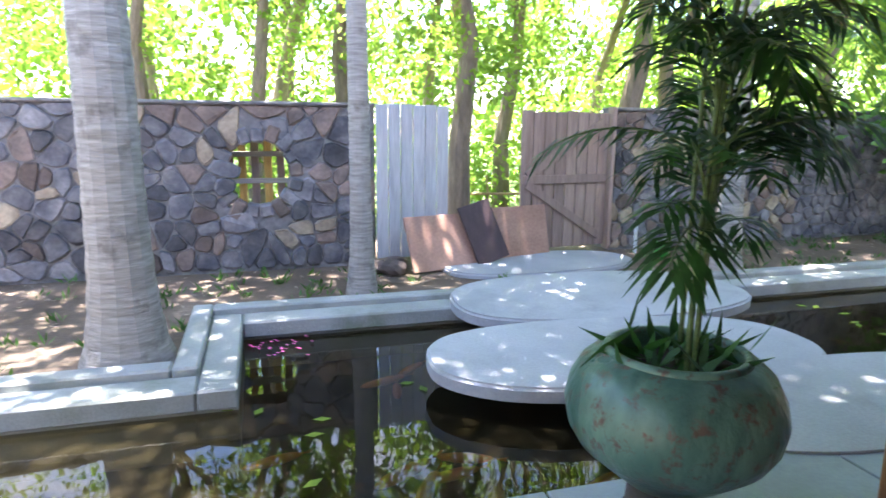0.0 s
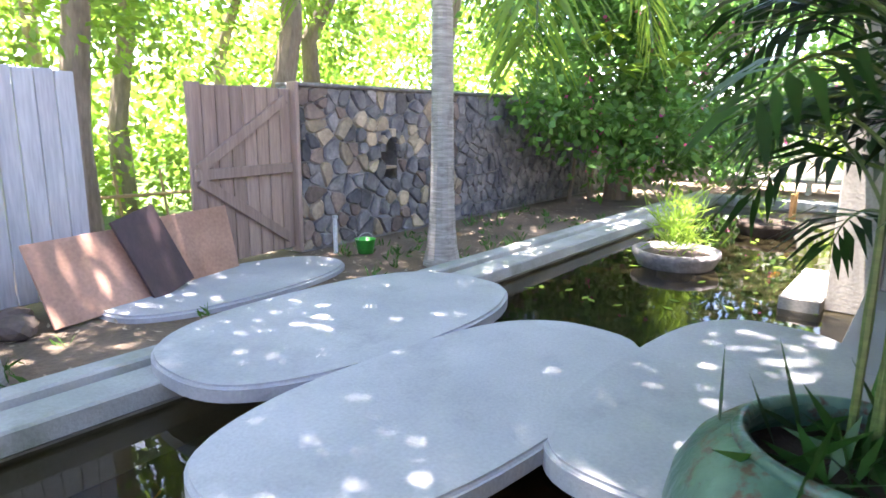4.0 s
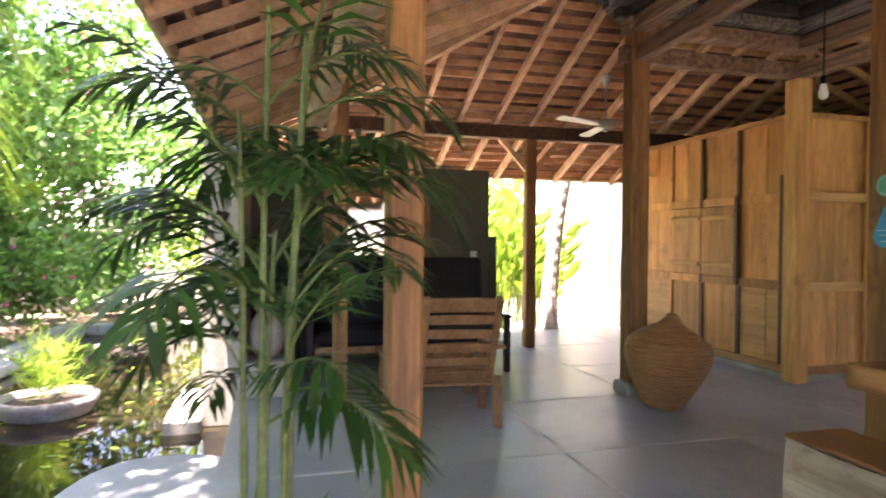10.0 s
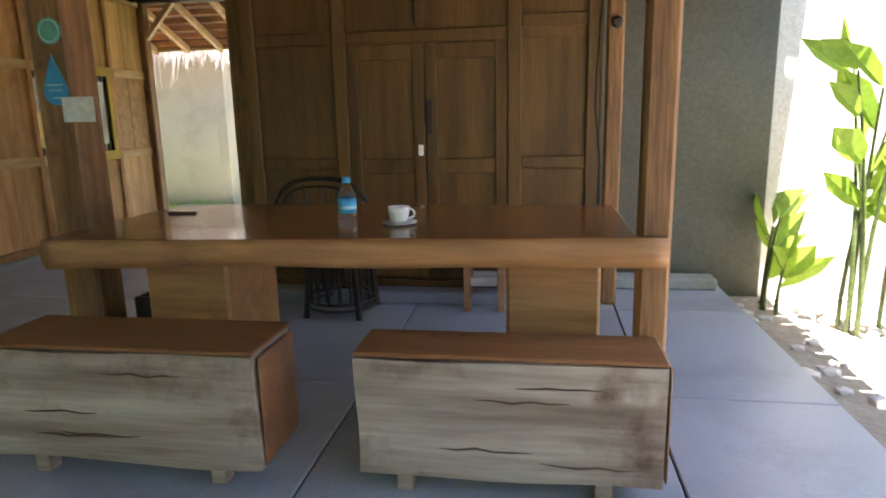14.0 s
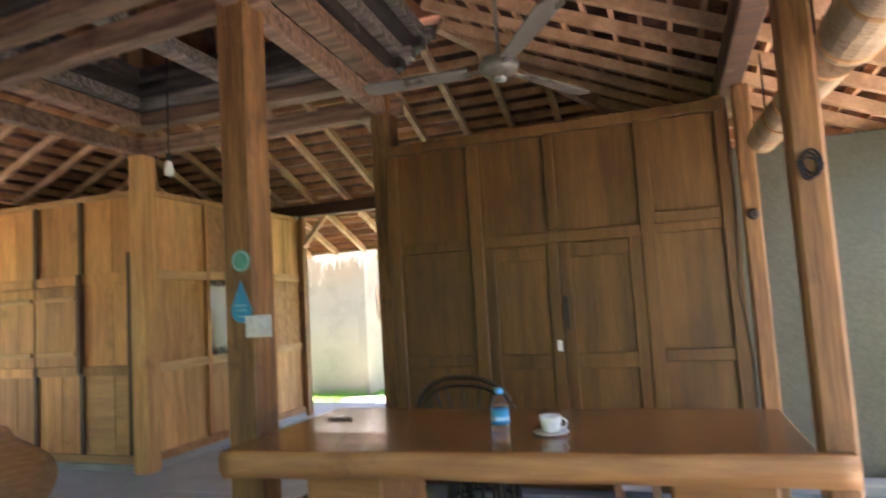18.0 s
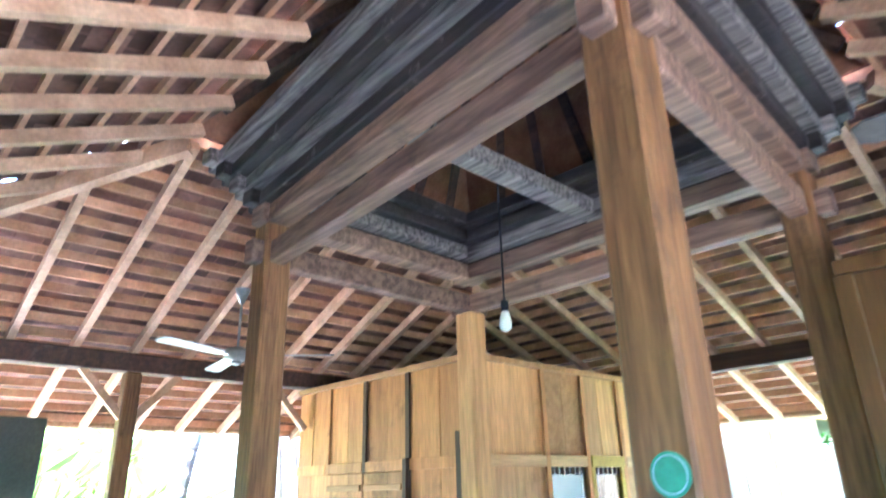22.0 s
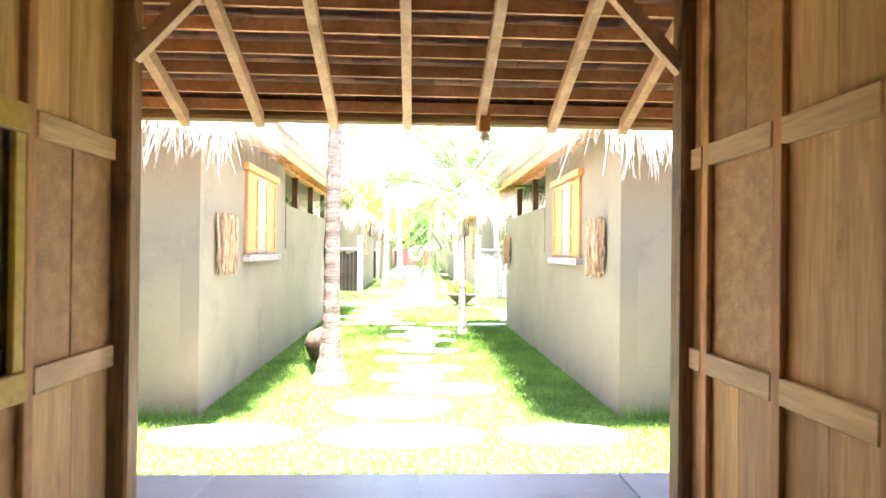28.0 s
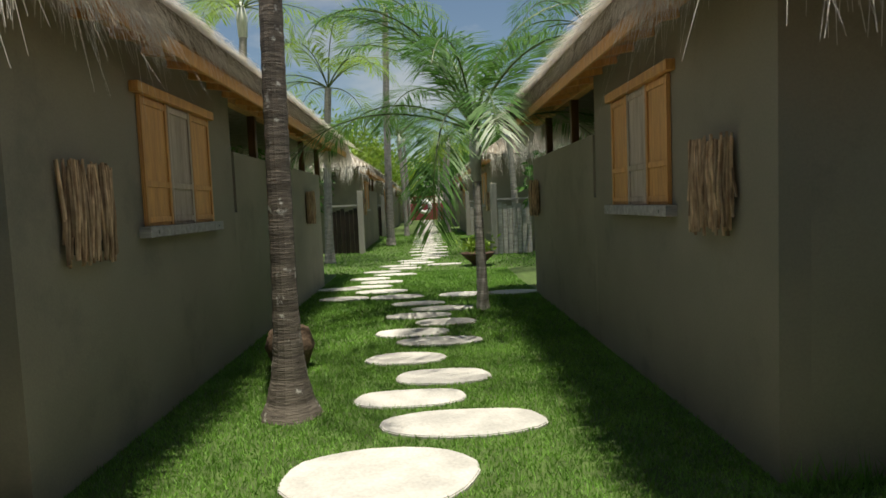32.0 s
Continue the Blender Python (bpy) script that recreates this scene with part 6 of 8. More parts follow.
part("sole", prism([(3.0 + 0.13 * math.cos(a) , -1.2 + (0.045 + 0.008 * math.cos(a)) * math.sin(a)) for a in np.linspace(0, 2 * math.pi, 20)[:-1]], 0, 0.022, 0.004), M_BLUE, shoe)
part("strap", tube([(3.04, -1.24, 0.02), (3.05, -1.2, 0.06), (3.04, -1.16, 0.02)], 0.012, 7), M_BLACK, shoe)

# rattan basket leaning on the post
KX, KY = 0.50, -1.79
basket = thing("rattan_basket", (KX, KY, 0), "round brown woven rattan basket with lid, leaning on a post", "basket", rz=0)
lean = pose(KX - 0.02, KY - 0.02, 0.012, -4, 5, 0)
prof = [(0.14, 0.0), (0.175, 0.04), (0.235, 0.16), (0.295, 0.29), (0.327, 0.39), (0.333, 0.45), (0.315, 0.51), (0.275, 0.55)]
lid_prof = [(0.27, 0.553), (0.215, 0.595), (0.145, 0.632), (0.09, 0.66), (0.062, 0.69), (0.052, 0.72), (0.02, 0.75)]


def basket_ring(profile, z, grow, r, n):
    """A woven ring that follows a turned profile at height z."""
    q = float(np.interp(z, [h for _, h in profile], [w for w, _ in profile])) + grow
    ring_ = tube([(q * math.cos(a), q * math.sin(a), z + 0.003 * math.sin(5 * a + 40 * z)) for a in np.linspace(0, 2 * math.pi, n)], r, 6, cap=False)
    bmesh.ops.transform(ring_, matrix=lean, verts=ring_.verts)
    return ring_


bm = lathe(prof, 44)
bmesh.ops.transform(bm, matrix=lean, verts=bm.verts)
part("basket_body", bm, M_BASKET, basket, smooth=True)
for z in np.arange(0.03, 0.55, 0.026):
    part("woven_band", basket_ring(prof, z, 0.001, 0.010, 45), M_BASKET, basket)
bm = lathe(lid_prof, 36)
bmesh.ops.transform(bm, matrix=lean, verts=bm.verts)
lid = part("lid", bm, M_BASKET, basket, smooth=True)
for z in (0.557, 0.573, 0.589, 0.605, 0.621, 0.636, 0.651, 0.667, 0.685, 0.705, 0.73):
    part("lid_coil", basket_ring(lid_prof, z, 0.0, 0.010, 35), M_BASKET, lid)


def lounge_chair(at, rz):
    """A teak armchair with a slatted, slanting back; its front looks to +x before turning."""
    t = thing("lounge_chair", at, "brown teak armchair with slatted slanting back", "chair")
    m = pose(*at, 0, 0, rz)

    def add(name, bm):
        bmesh.ops.transform(bm, matrix=m, verts=bm.verts)
        return part(name, bm, M_CHAIRWOOD, t)

    for y in (-0.29, 0.29):
        add("front_leg", box(0.24, 0.30, y - 0.03, y + 0.03, 0, 0.56, 0.005))
        add("back_leg", bar((-0.24, y, 0.0), (-0.20, y, 0.36), 0.06, 0.06, 0.005))
        add("armrest", box(-0.30, 0.36, y - 0.045, y + 0.045, 0.56, 0.59, 0.008))
        add("back_stile", bar((-0.12, y * 0.86, 0.28), (-0.44, y * 0.86, 0.94), 0.045, 0.05, 0.004))
        add("side_rail", box(-0.22, 0.26, y - 0.02, y + 0.02, 0.26, 0.34, 0.004))
    for k in range(6):
        f = 0.12 + 0.16 * k
        p = Vector((-0.12, 0, 0.28)).lerp(Vector((-0.44, 0, 0.94)), f)
        add("back_slat", bar((p.x, -0.235, p.z), (p.x, 0.235, p.z), 0.018, 0.07 if k < 5 else 0.11, 0.003, up=(-0.43, 0, 0.9)))
    for k in range(6):
        x = 0.22 - 0.075 * k
        add("seat_slat", box(x - 0.03, x + 0.03, -0.265, 0.265, 0.345 - 0.012 * k, 0.363 - 0.012 * k, 0.003))
    return t


lounge_chair((0.42, -3.55, 0), 174)

# grey wall of the seating corner
WX = -2.12
wst = thing("wall_seating", (WX, -3.9, 0), "olive-grey plastered wall behind the sofa", "wall", kind="structure")
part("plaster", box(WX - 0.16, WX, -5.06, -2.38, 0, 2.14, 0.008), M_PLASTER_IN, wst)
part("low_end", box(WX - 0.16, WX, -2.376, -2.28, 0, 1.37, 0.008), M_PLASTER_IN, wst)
pier = thing("wall_pond_side", (-1.2, -5.2, 0), "pale plastered wall end at the pond edge", "wall", kind="structure")
part("plaster", box(WX - 0.16, -0.48, -5.38, -5.064, -0.2, 2.14, 0.01), M_PIER, pier)
part("ledge", box(-1.15, -0.50, -5.06, -4.72, 0, 0.30, 0.01), M_PIER, pier, "low plastered ledge")
part("pad", box(-1.45, -0.32, -5.66, -5.384, -0.4, -0.10, 0.01), M_PIER, pier, "pale paving at the pond edge")
vase = whole("clay_vase", lathe([(0.08, 0.42), (0.13, 0.50), (0.155, 0.62), (0.13, 0.74), (0.085, 0.80), (0.10, 0.84), (0.09, 0.84), (0.07, 0.79)], 28, (-0.74, -4.88, -0.117)), M_PIER, "pale round clay vase standing on the ledge", "vase", smooth=True)
# mirror in a carved wooden frame
mir = thing("wall_mirror", (WX + 0.02, -3.75, 1.1), "wall mirror in a brown wooden frame above the sofa", "mirror")
for y0, y1, z0, z1 in ((-4.30, -4.19, 1.02, 1.90), (-3.21, -3.10, 1.02, 1.90), (-4.185, -3.215, 1.80, 1.90), (-4.185, -3.215, 1.02, 1.11)):
    part("frame", box(WX + 0.002, WX + 0.04, y0, y1, z0, z1, 0.006), M_CHAIRWOOD, mir)
part("glass", box(WX + 0.002, WX + 0.012, -4.185, -3.215, 1.115, 1.795), M_MIRROR, mir, "silvered mirror glass")


def switch_box(x, y, z, ax, label):
    t = thing("light_switch", (x, y, z), label, "switch", "switches")
    if ax == 'x':
        part("plate", box(x, x + 0.010, y - 0.04, y + 0.04, z - 0.04, z + 0.04, 0.003), M_WHITE, t)
        part("rocker", box(x + 0.0105, x + 0.015, y - 0.016, y + 0.016, z - 0.022, z + 0.022, 0.002), M_WHITE, t)
    else:
        part("plate", box(x - 0.04, x + 0.04, y - 0.010, y, z - 0.04, z + 0.04, 0.003), M_WHITE, t)
        part("rocker", box(x - 0.016, x + 0.016, y - 0.015, y - 0.0105, z - 0.022, z + 0.022, 0.002), M_WHITE, t)


switch_box(WX + 0.002, -2.57, 1.16, 'x', "white light switch on the grey wall")
# sofa with black cushions
sofa = thing("daybed_sofa", (WX + 0.5, -3.5, 0), "dark wooden sofa with black cushions against the wall", "sofa")
for y in (-4.50, -2.55):
    part("arm", box(WX + 0.30, WX + 1.10, y - 0.035, y + 0.035, 0.54, 0.58, 0.008), M_BLACKWOOD, sofa)
    for x in (WX + 0.34, WX + 1.06):
        part("leg", box(x - 0.03, x + 0.03, y - 0.03, y + 0.03, 0, 0.54, 0.005), M_BLACKWOOD, sofa)
part("seat_frame", box(WX + 0.32, WX + 1.06, -4.46, -2.59, 0.24, 0.31, 0.006), M_CHAIRWOOD, sofa)
part("seat_cushion", box(WX + 0.34, WX + 1.08, -4.45, -2.62, 0.312, 0.45, 0.035), M_BLACK, sofa, "black fabric seat cushion")
bm = box(0, 0.14, -4.45, -2.62, 0, 0.68, 0.035)
bmesh.ops.transform(bm, matrix=Matrix.Translation((WX + 0.42, 0, 0.45)) @ Matrix.Rotation(radians(-10), 4, 'Y'), verts=bm.verts)
part("back_cushion", bm, M_BLACK, sofa, "black fabric back cushion")
ct = thing("coffee_table", (WX + 1.7, -3.6, 0), "low brown wooden coffee table by the sofa", "table")
part("table_top", box(WX + 1.45, WX + 1.87, -3.95, -3.15, 0.33, 0.37, 0.006), M_CHAIRWOOD, ct)
for x in (WX + 1.48, WX + 1.80):
    for y in (-3.92, -3.22):
        part("leg", box(x, x + 0.05, y, y + 0.05, 0, 0.33, 0.004), M_CHAIRWOOD, ct)


# ---------------------------------------------------------------- ceiling fans, bulb, wall details
def ceiling_fan(x, y, z, ztop, rz, label, M_FAN=M_FAN):
    t = thing("ceiling_fan", (x, y, z), label, "fan", "ceiling fans")
    part("rod", tube([(x, y, z + 0.05), (x, y, ztop)], 0.011, 8), M_METAL_GREY, t)
    part("canopy", lathe([(0.02, -0.12), (0.055, -0.02), (0.06, 0.0)], 20, (x, y, ztop)), M_METAL_GREY, t, smooth=True)
    part("motor", lathe([(0.03, -0.055), (0.085, -0.04), (0.105, -0.005), (0.09, 0.035), (0.03, 0.06)], 28, (x, y, z)), M_FAN, t, smooth=True)
    part("bottom_cap", lathe([(0.008, -0.085), (0.035, -0.075), (0.04, -0.056)], 20, (x, y, z)), M_METAL_GREY, t, smooth=True)
    for k in range(3):
        a = radians(rz + 120 * k)
        m = Matrix.Translation((x, y, z - 0.01)) @ Matrix.Rotation(a, 4, 'Z') @ Matrix.Rotation(radians(9), 4, 'X')
        blade = part("blade", prism([(0.16, -0.05), (0.70, -0.065), (0.74, -0.04), (0.74, 0.04), (0.70, 0.065), (0.16, 0.05)], -0.004, 0.004), M_FAN, t, m=m)
        part("blade_iron", box(0.08, 0.20, -0.018, 0.018, -0.010, -0.0045, 0.002), M_METAL_GREY, blade, m=m)
    return t


ceiling_fan(-1.25, -1.36, 2.59, 3.12, 51, "pale three-bladed ceiling fan at rest on the garden side")
ceiling_fan(3.79, -1.50, 2.53, 3.10, 62, "grey three-bladed ceiling fan at rest above the table, coloured dark as in shade", M_FAN_SHADED)
bulb = thing("hanging_bulb", (1.13, -0.92, 2.45), "white light bulb hanging on a black cord", "lamp")
part("cord", tube([(1.13, -0.92, 2.56), (1.13, -0.92, 3.40)], 0.006, 6), M_BLACK, bulb)
part("socket", tube([(1.13, -0.92, 2.50), (1.13, -0.92, 2.56)], 0.022, 12), M_BLACK, bulb, "black lamp socket")
part("bulb", lathe([(0.012, -0.065), (0.032, -0.05), (0.036, -0.02), (0.026, 0.03), (0.02, 0.05)], 20, (1.13, -0.92, 2.45)), M_BULB, bulb, "white glass bulb", smooth=True)


# ---------------------------------------------------------------- alley with thatched bungalows
AX, AY, ATURN = 1.24, 6.0, 0.0
ALLEY = pose(AX, AY, 0, 0, 0, ATURN)
GZ = -0.25          # lawn level
UL, UR = -2.05, 2.05


def aw(u, v, z=0.0):
    return tuple(ALLEY @ Vector((u, v, z)))


def abox(*a, bev=0.0):
    return box(*a, bev, m=ALLEY)


lawn_v = [aw(-40, -2.33, GZ), aw(40, -2.33, GZ), aw(40, 90, GZ), aw(-40, 90, GZ)]
tagged(part("lawn", raw("lawn", lawn_v, [(0, 1, 2, 3)]), M_LAWN_BASE), "green mown lawn of the alley", "ground", kind="structure")


def straw(rng, n, p0, p1, out, z, length, spread):
    """Hanging straws along a line."""
    lock = rng.uniform(0, 1, max(3, n // 14))
    which = rng.integers(0, len(lock), n)
    f = np.clip(lock[which] + rng.normal(size=n) * 0.008, 0, 1)
    a = np.array(p0)[None] + (np.array(p1) - np.array(p0))[None] * f[:, None]
    o = np.array(out)
    a = a - o * rng.uniform(0, 0.10, n)[:, None] + np.stack([np.zeros(n), np.zeros(n), rng.uniform(0.0, 0.16, n)], 1) + z
    along = np.array(p1) - np.array(p0)
    along = along / np.linalg.norm(along)
    d = o[None] * rng.uniform(0.05, 0.75, n)[:, None] + along[None] * (rng.normal(size=n) * 0.10 + rng.normal(size=len(lock))[which] * spread)[:, None] + np.array([0, 0, -1.0])
    d /= np.linalg.norm(d, axis=1, keepdims=True)
    ln = length * rng.uniform(0.45, 1.0, n)[:, None] * rng.uniform(0.55, 1.15, len(lock))[which][:, None] * np.where(rng.random(n) < 0.08, 1.6, 1.0)[:, None]
    s = np.cross(d, o[None])
    s /= np.linalg.norm(s, axis=1, keepdims=True) + 1e-9
    w = rng.uniform(0.002, 0.0055, n)[:, None]
    m = a + d * ln * 0.5
    e = a + d * ln + np.array([0, 0, -1]) * ln * 0.12
    return np.concatenate([np.stack([a - s * w, a + s * w, m + s * w * 0.8, m - s * w * 0.8], 1), np.stack([m - s * w * 0.8, m + s * w * 0.8, e + s * w * 0.3, e - s * w * 0.3], 1)])


def thatch_roof(parent, u0, u1, v0, v1, ze, zr, seed, dense):
    """A hipped thatch roof over a rectangle of the alley's plan."""
    rng = np.random.default_rng(seed)
    run = min(u1 - u0, v1 - v0) / 2
    c = [(u0, v0), (u1, v0), (u1, v1), (u0, v1)]
    ridge = [((u0 + u1) / 2, v0 + run * 0.75), ((u0 + u1) / 2, v1 - run * 0.75)]
    vs = [aw(u, v, ze) for u, v in c] + [aw(u, v, zr) for u, v in ridge]
    lo = [aw(u * 0.98 + 0.02 * (u0 + u1) / 2, v * 0.98 + 0.02 * (v0 + v1) / 2, ze - 0.13) for u, v in c]
    vs += lo
    part("thatch_core", raw("thatch", vs, [(0, 1, 4), (1, 2, 5, 4), (2, 3, 5), (3, 0, 4, 5), (0, 6, 7, 1), (1, 7, 8, 2), (2, 8, 9, 3), (3, 9, 6, 0), (9, 8, 7, 6)]), M_THATCH_TOP, parent, "thick grey-brown thatch")
    pieces = []
    faces = (((0, 1), (4, 4)), ((1, 2), (4, 5)), ((2, 3), (5, 5)), ((3, 0), (5, 4)))
    for (a, b), (r0, r1) in faces:
        p0, p1 = np.array(vs[a]), np.array(vs[b])
        q0, q1 = np.array(vs[r0]), np.array(vs[r1])
        e = p1 - p0
        out = np.cross(e, [0, 0, 1.0])
        out /= np.linalg.norm(out)
        L_ = np.linalg.norm(e)
        pieces.append(straw(rng, int(L_ * dense), p0, p1, out, np.array([0, 0, -0.10]), 0.62 if abs(e[0]) > abs(e[1]) else 0.18, 0.22))
        if abs(e[1]) > abs(e[0]):
            south = p0 if p0[1] < p1[1] else p1
            pieces.append(straw(rng, int(1.6 * dense), south, south + np.array([0, 1.6, 0]), out, np.array([0, 0, -0.10]), 0.45, 0.25))
        # straw lying on the slope
        n = int(L_ * dense * 1.1)
        f, g = rng.uniform(0, 1, n), rng.uniform(0, 0.75, n) ** 1.4
        base = (p0 + e * f[:, None]) * (1 - g[:, None]) + (q0 + (q1 - q0) * f[:, None]) * g[:, None]
        down = ((p0 + p1) / 2 - (q0 + q1) / 2)
        down /= np.linalg.norm(down)
        d = down[None] + e[None] / L_ * rng.normal(size=n)[:, None] * 0.18
        nrm = np.cross(e / L_, down)
        nrm = nrm * np.sign(nrm[2])
        ln = rng.uniform(0.25, 0.5, n)[:, None]
        s = e[None] / L_ * rng.uniform(0.005, 0.012, n)[:, None]
        base = base + nrm * 0.01
        tip = base + d * ln + nrm * rng.uniform(0.0, 0.05, n)[:, None]
        pieces.append(np.stack([base - s, base + s, tip + s * 0.4, tip - s * 0.4], 1))
    part("thatch_straw", quads("straw", np.concatenate(pieces)), M_STRAW, parent, "bleached straw ends hanging over the eave")["kind"] = "stuff"


def shutter_window(sgn, u, v0, v1, z0, z1, label):
    """A closed wooden shutter window on the alley side of a wall; sgn +1: wall looks to +u."""
    t = thing("window_shutter", aw(u, (v0 + v1) / 2, z0), label, "window", "shuttered windows of the bungalows")

    def bx(name, d0, d1, a0, a1, b0, b1, mt, label="", par=None):
        us = sorted((u + sgn * d0, u + sgn * d1))
        return part(name, abox(us[0], us[1], a0, a1, b0, b1, bev=0.004), mt, par or t, label)

    w = (v1 - v0)
    for i in range(3):
        a0, a1 = v0 + w * i / 3 + 0.006, v0 + w * (i + 1) / 3 - 0.006
        mt = M_ORANGE_WOOD if i != 1 else M_BLEACHED
        lf = bx("leaf", 0.002, 0.022, a0, a1, z0, z1, mt, "bleached middle leaf" if i == 1 else "")
        for b0, b1 in ((z0 + 0.02, z0 + 0.07), (z0 + (z1 - z0) * 0.30, z0 + (z1 - z0) * 0.30 + 0.05), (z1 - 0.07, z1 - 0.02)):
            bx("rail", 0.023, 0.036, a0 + 0.042, a1 - 0.042, b0, b1, mt, "", lf)
        for c0, c1 in ((a0, a0 + 0.04), (a1 - 0.04, a1)):
            bx("stile", 0.023, 0.038, c0, c1, z0, z1, mt, "", lf)
    bx("lintel", 0.002, 0.075, v0 - 0.09, v1 + 0.06, z1 + 0.003, z1 + 0.085, M_ORANGE_WOOD, "wooden lintel")
    bx("sill", 0.002, 0.095, v0 - 0.09, v1 + 0.09, z0 - 0.09, z0 - 0.003, M_GREY_WOOD, "grey wooden sill")
    for a in (v0 + 0.05, v1 - 0.05):
        p = aw(u + sgn * 0.096, a, z0 - 0.05)
        part("bolt_head", tube([p, aw(u + sgn * 0.103, a, z0 - 0.05)], 0.012, 8), M_METAL_GREY, t)
    return t


def twig_lamp(sgn, u, v, z0, z1, w, seed):
    """A wall lamp shaded by a half drum of dry twigs."""
    rng = random.Random(seed)
    t = thing("twig_lamp", aw(u, v, z0), "wall lamp shade made of upright dry twigs", "wall lamp", "twig lamps of the alley")
    us = sorted((u + sgn * 0.002, u + sgn * 0.05))
    # dark block that paints the shade between the twigs
    part("back_box", abox(us[0], us[1], v - w * 0.35, v + w * 0.35, z0 + 0.06, z1 - 0.06), M_SHADE_SHEET, t)
    for layer in range(2):
        n = 30
        for k in range(n):
            f = (k + 0.5) / n
            a = math.pi * f
            rr = 1.0 - 0.12 * layer
            vv = v - math.cos(a) * w / 2 * rr
            uu = u + sgn * (0.02 + math.sin(a) * 0.10 * rr)
            tilt = rng.uniform(-0.035, 0.035)
            h0, h1 = z0 + rng.uniform(-0.02, 0.05), z1 + rng.uniform(-0.04, 0.025)
            if rng.random() < 0.3:
                h0 = z0 + rng.uniform(0.1, 0.25)
            mid = (uu + sgn * rng.uniform(0, 0.015), vv + rng.uniform(-0.008, 0.008), (h0 + h1) / 2)
            part("twig", tube([aw(uu, vv - tilt, h0), aw(*mid), aw(uu, vv + tilt, h1)], [0.010, rng.uniform(0.009, 0.015), 0.008], 5), M_TWIG, t)
    return t


def bungalow(side, v0, full, low_to, roof_to, seed, dense, detail, wall_u, label):
    """side -1: west of the path, +1: east. full: end of the high wall, low_to: end of the garden wall, roof_to: end of the eave."""
    b = thing("bungalow", aw(wall_u + side * 2, v0, GZ), label, "bungalow", "thatched bungalows along the alley")
    a0, a1 = sorted((wall_u, wall_u + side * 0.18))
    f0, f1 = sorted((wall_u + side * 0.18, wall_u + side * 4.6))
    part("side_wall", abox(a0, a1, v0, full, GZ - 0.05, 2.86), M_PLASTER, b)
    part("front_wall", abox(f0, f1, v0, v0 + 0.18, GZ - 0.05, 2.86), M_PLASTER, b)
    part("garden_wall", abox(a0, a1, full + 0.10, low_to, GZ - 0.05, 2.08), M_PLASTER, b, "lower plastered garden wall")
    part("garden_end_wall", abox(f0, f1, low_to - 0.18, low_to, GZ - 0.05, 2.08, bev=0.008), M_PLASTER, b)
    part("back_wall", abox(f0, f1, full - 0.18, full, GZ - 0.05, 2.86), M_PLASTER, b)
    part("slot_sill", abox(a0, a1, full, full + 0.10, GZ - 0.05, 1.38), M_PLASTER, b)
    part("wall_plate", abox(*sorted((wall_u + side * 0.03, wall_u + side * 0.15)), full + 0.004, roof_to - 0.5, 2.66, 2.78, bev=0.004), M_ORANGE_WOOD, b)
    vv = full + 1.3
    while vv < roof_to - 0.6:
        part("eave_post", abox(*sorted((wall_u + side * 0.05, wall_u + side * 0.15)), vv, vv + 0.1, 2.082, 2.658, bev=0.004), M_DOORWOOD, b)
        vv += 1.7
    us = sorted((wall_u - side * 0.42, wall_u + side * 5.0))
    fas = wall_u - side * 0.36
    part("fascia", abox(*sorted((fas, fas - side * 0.03)), v0 - 0.36, roof_to - 0.1, 2.56, 2.68, bev=0.004), M_ORANGE_WOOD, b, "orange wooden eave board")
    part("soffit", bar(aw((fas + wall_u) / 2 + side * 0.02, v0 - 0.3, 2.735), aw((fas + wall_u) / 2 + side * 0.02, roof_to - 0.15, 2.735), 0.38, 0.02), M_ORANGE_WOOD, b, "orange boards under the eave")
    for k in range(int((roof_to - v0) / 0.5) if detail else 0):
        vv = v0 - 0.2 + k * 0.5
        part("eave_rafter", bar(aw(fas + side * 0.02, vv, 2.64), aw(wall_u - side * 0.004, vv, 2.69), 0.05, 0.06), M_ORANGE_WOOD, b)
    thatch_roof(b, us[0], us[1], v0 - 0.5, roof_to, 2.86, 4.7, seed, dense)
    return b


# nearest pair
bungalow(-1, 0.02, 4.0, 10.0, 11.8, 101, 900, True, UL, "dark taupe plastered bungalow with shaggy thatched roof")
bungalow(1, 0.0, 3.65, 7.7, 8.2, 102, 900, True, UR, "dark taupe plastered bungalow with shaggy thatched roof")
shutter_window(1, UL, 1.62, 3.18, 1.30, 2.32, "orange wooden shutter window, closed, with grey sill")
shutter_window(-1, UR, 1.46, 2.92, 1.30, 2.30, "orange wooden shutter window, closed, with grey sill")
twig_lamp(1, UL, 0.75, 1.10, 1.72, 0.56, 1)
twig_lamp(-1, UR, 0.72, 1.12, 1.72, 0.56, 2)
twig_lamp(1, UL, 8.6, 1.12, 1.70, 0.56, 3)
twig_lamp(-1, UR, 7.35, 1.12, 1.70, 0.52, 4)
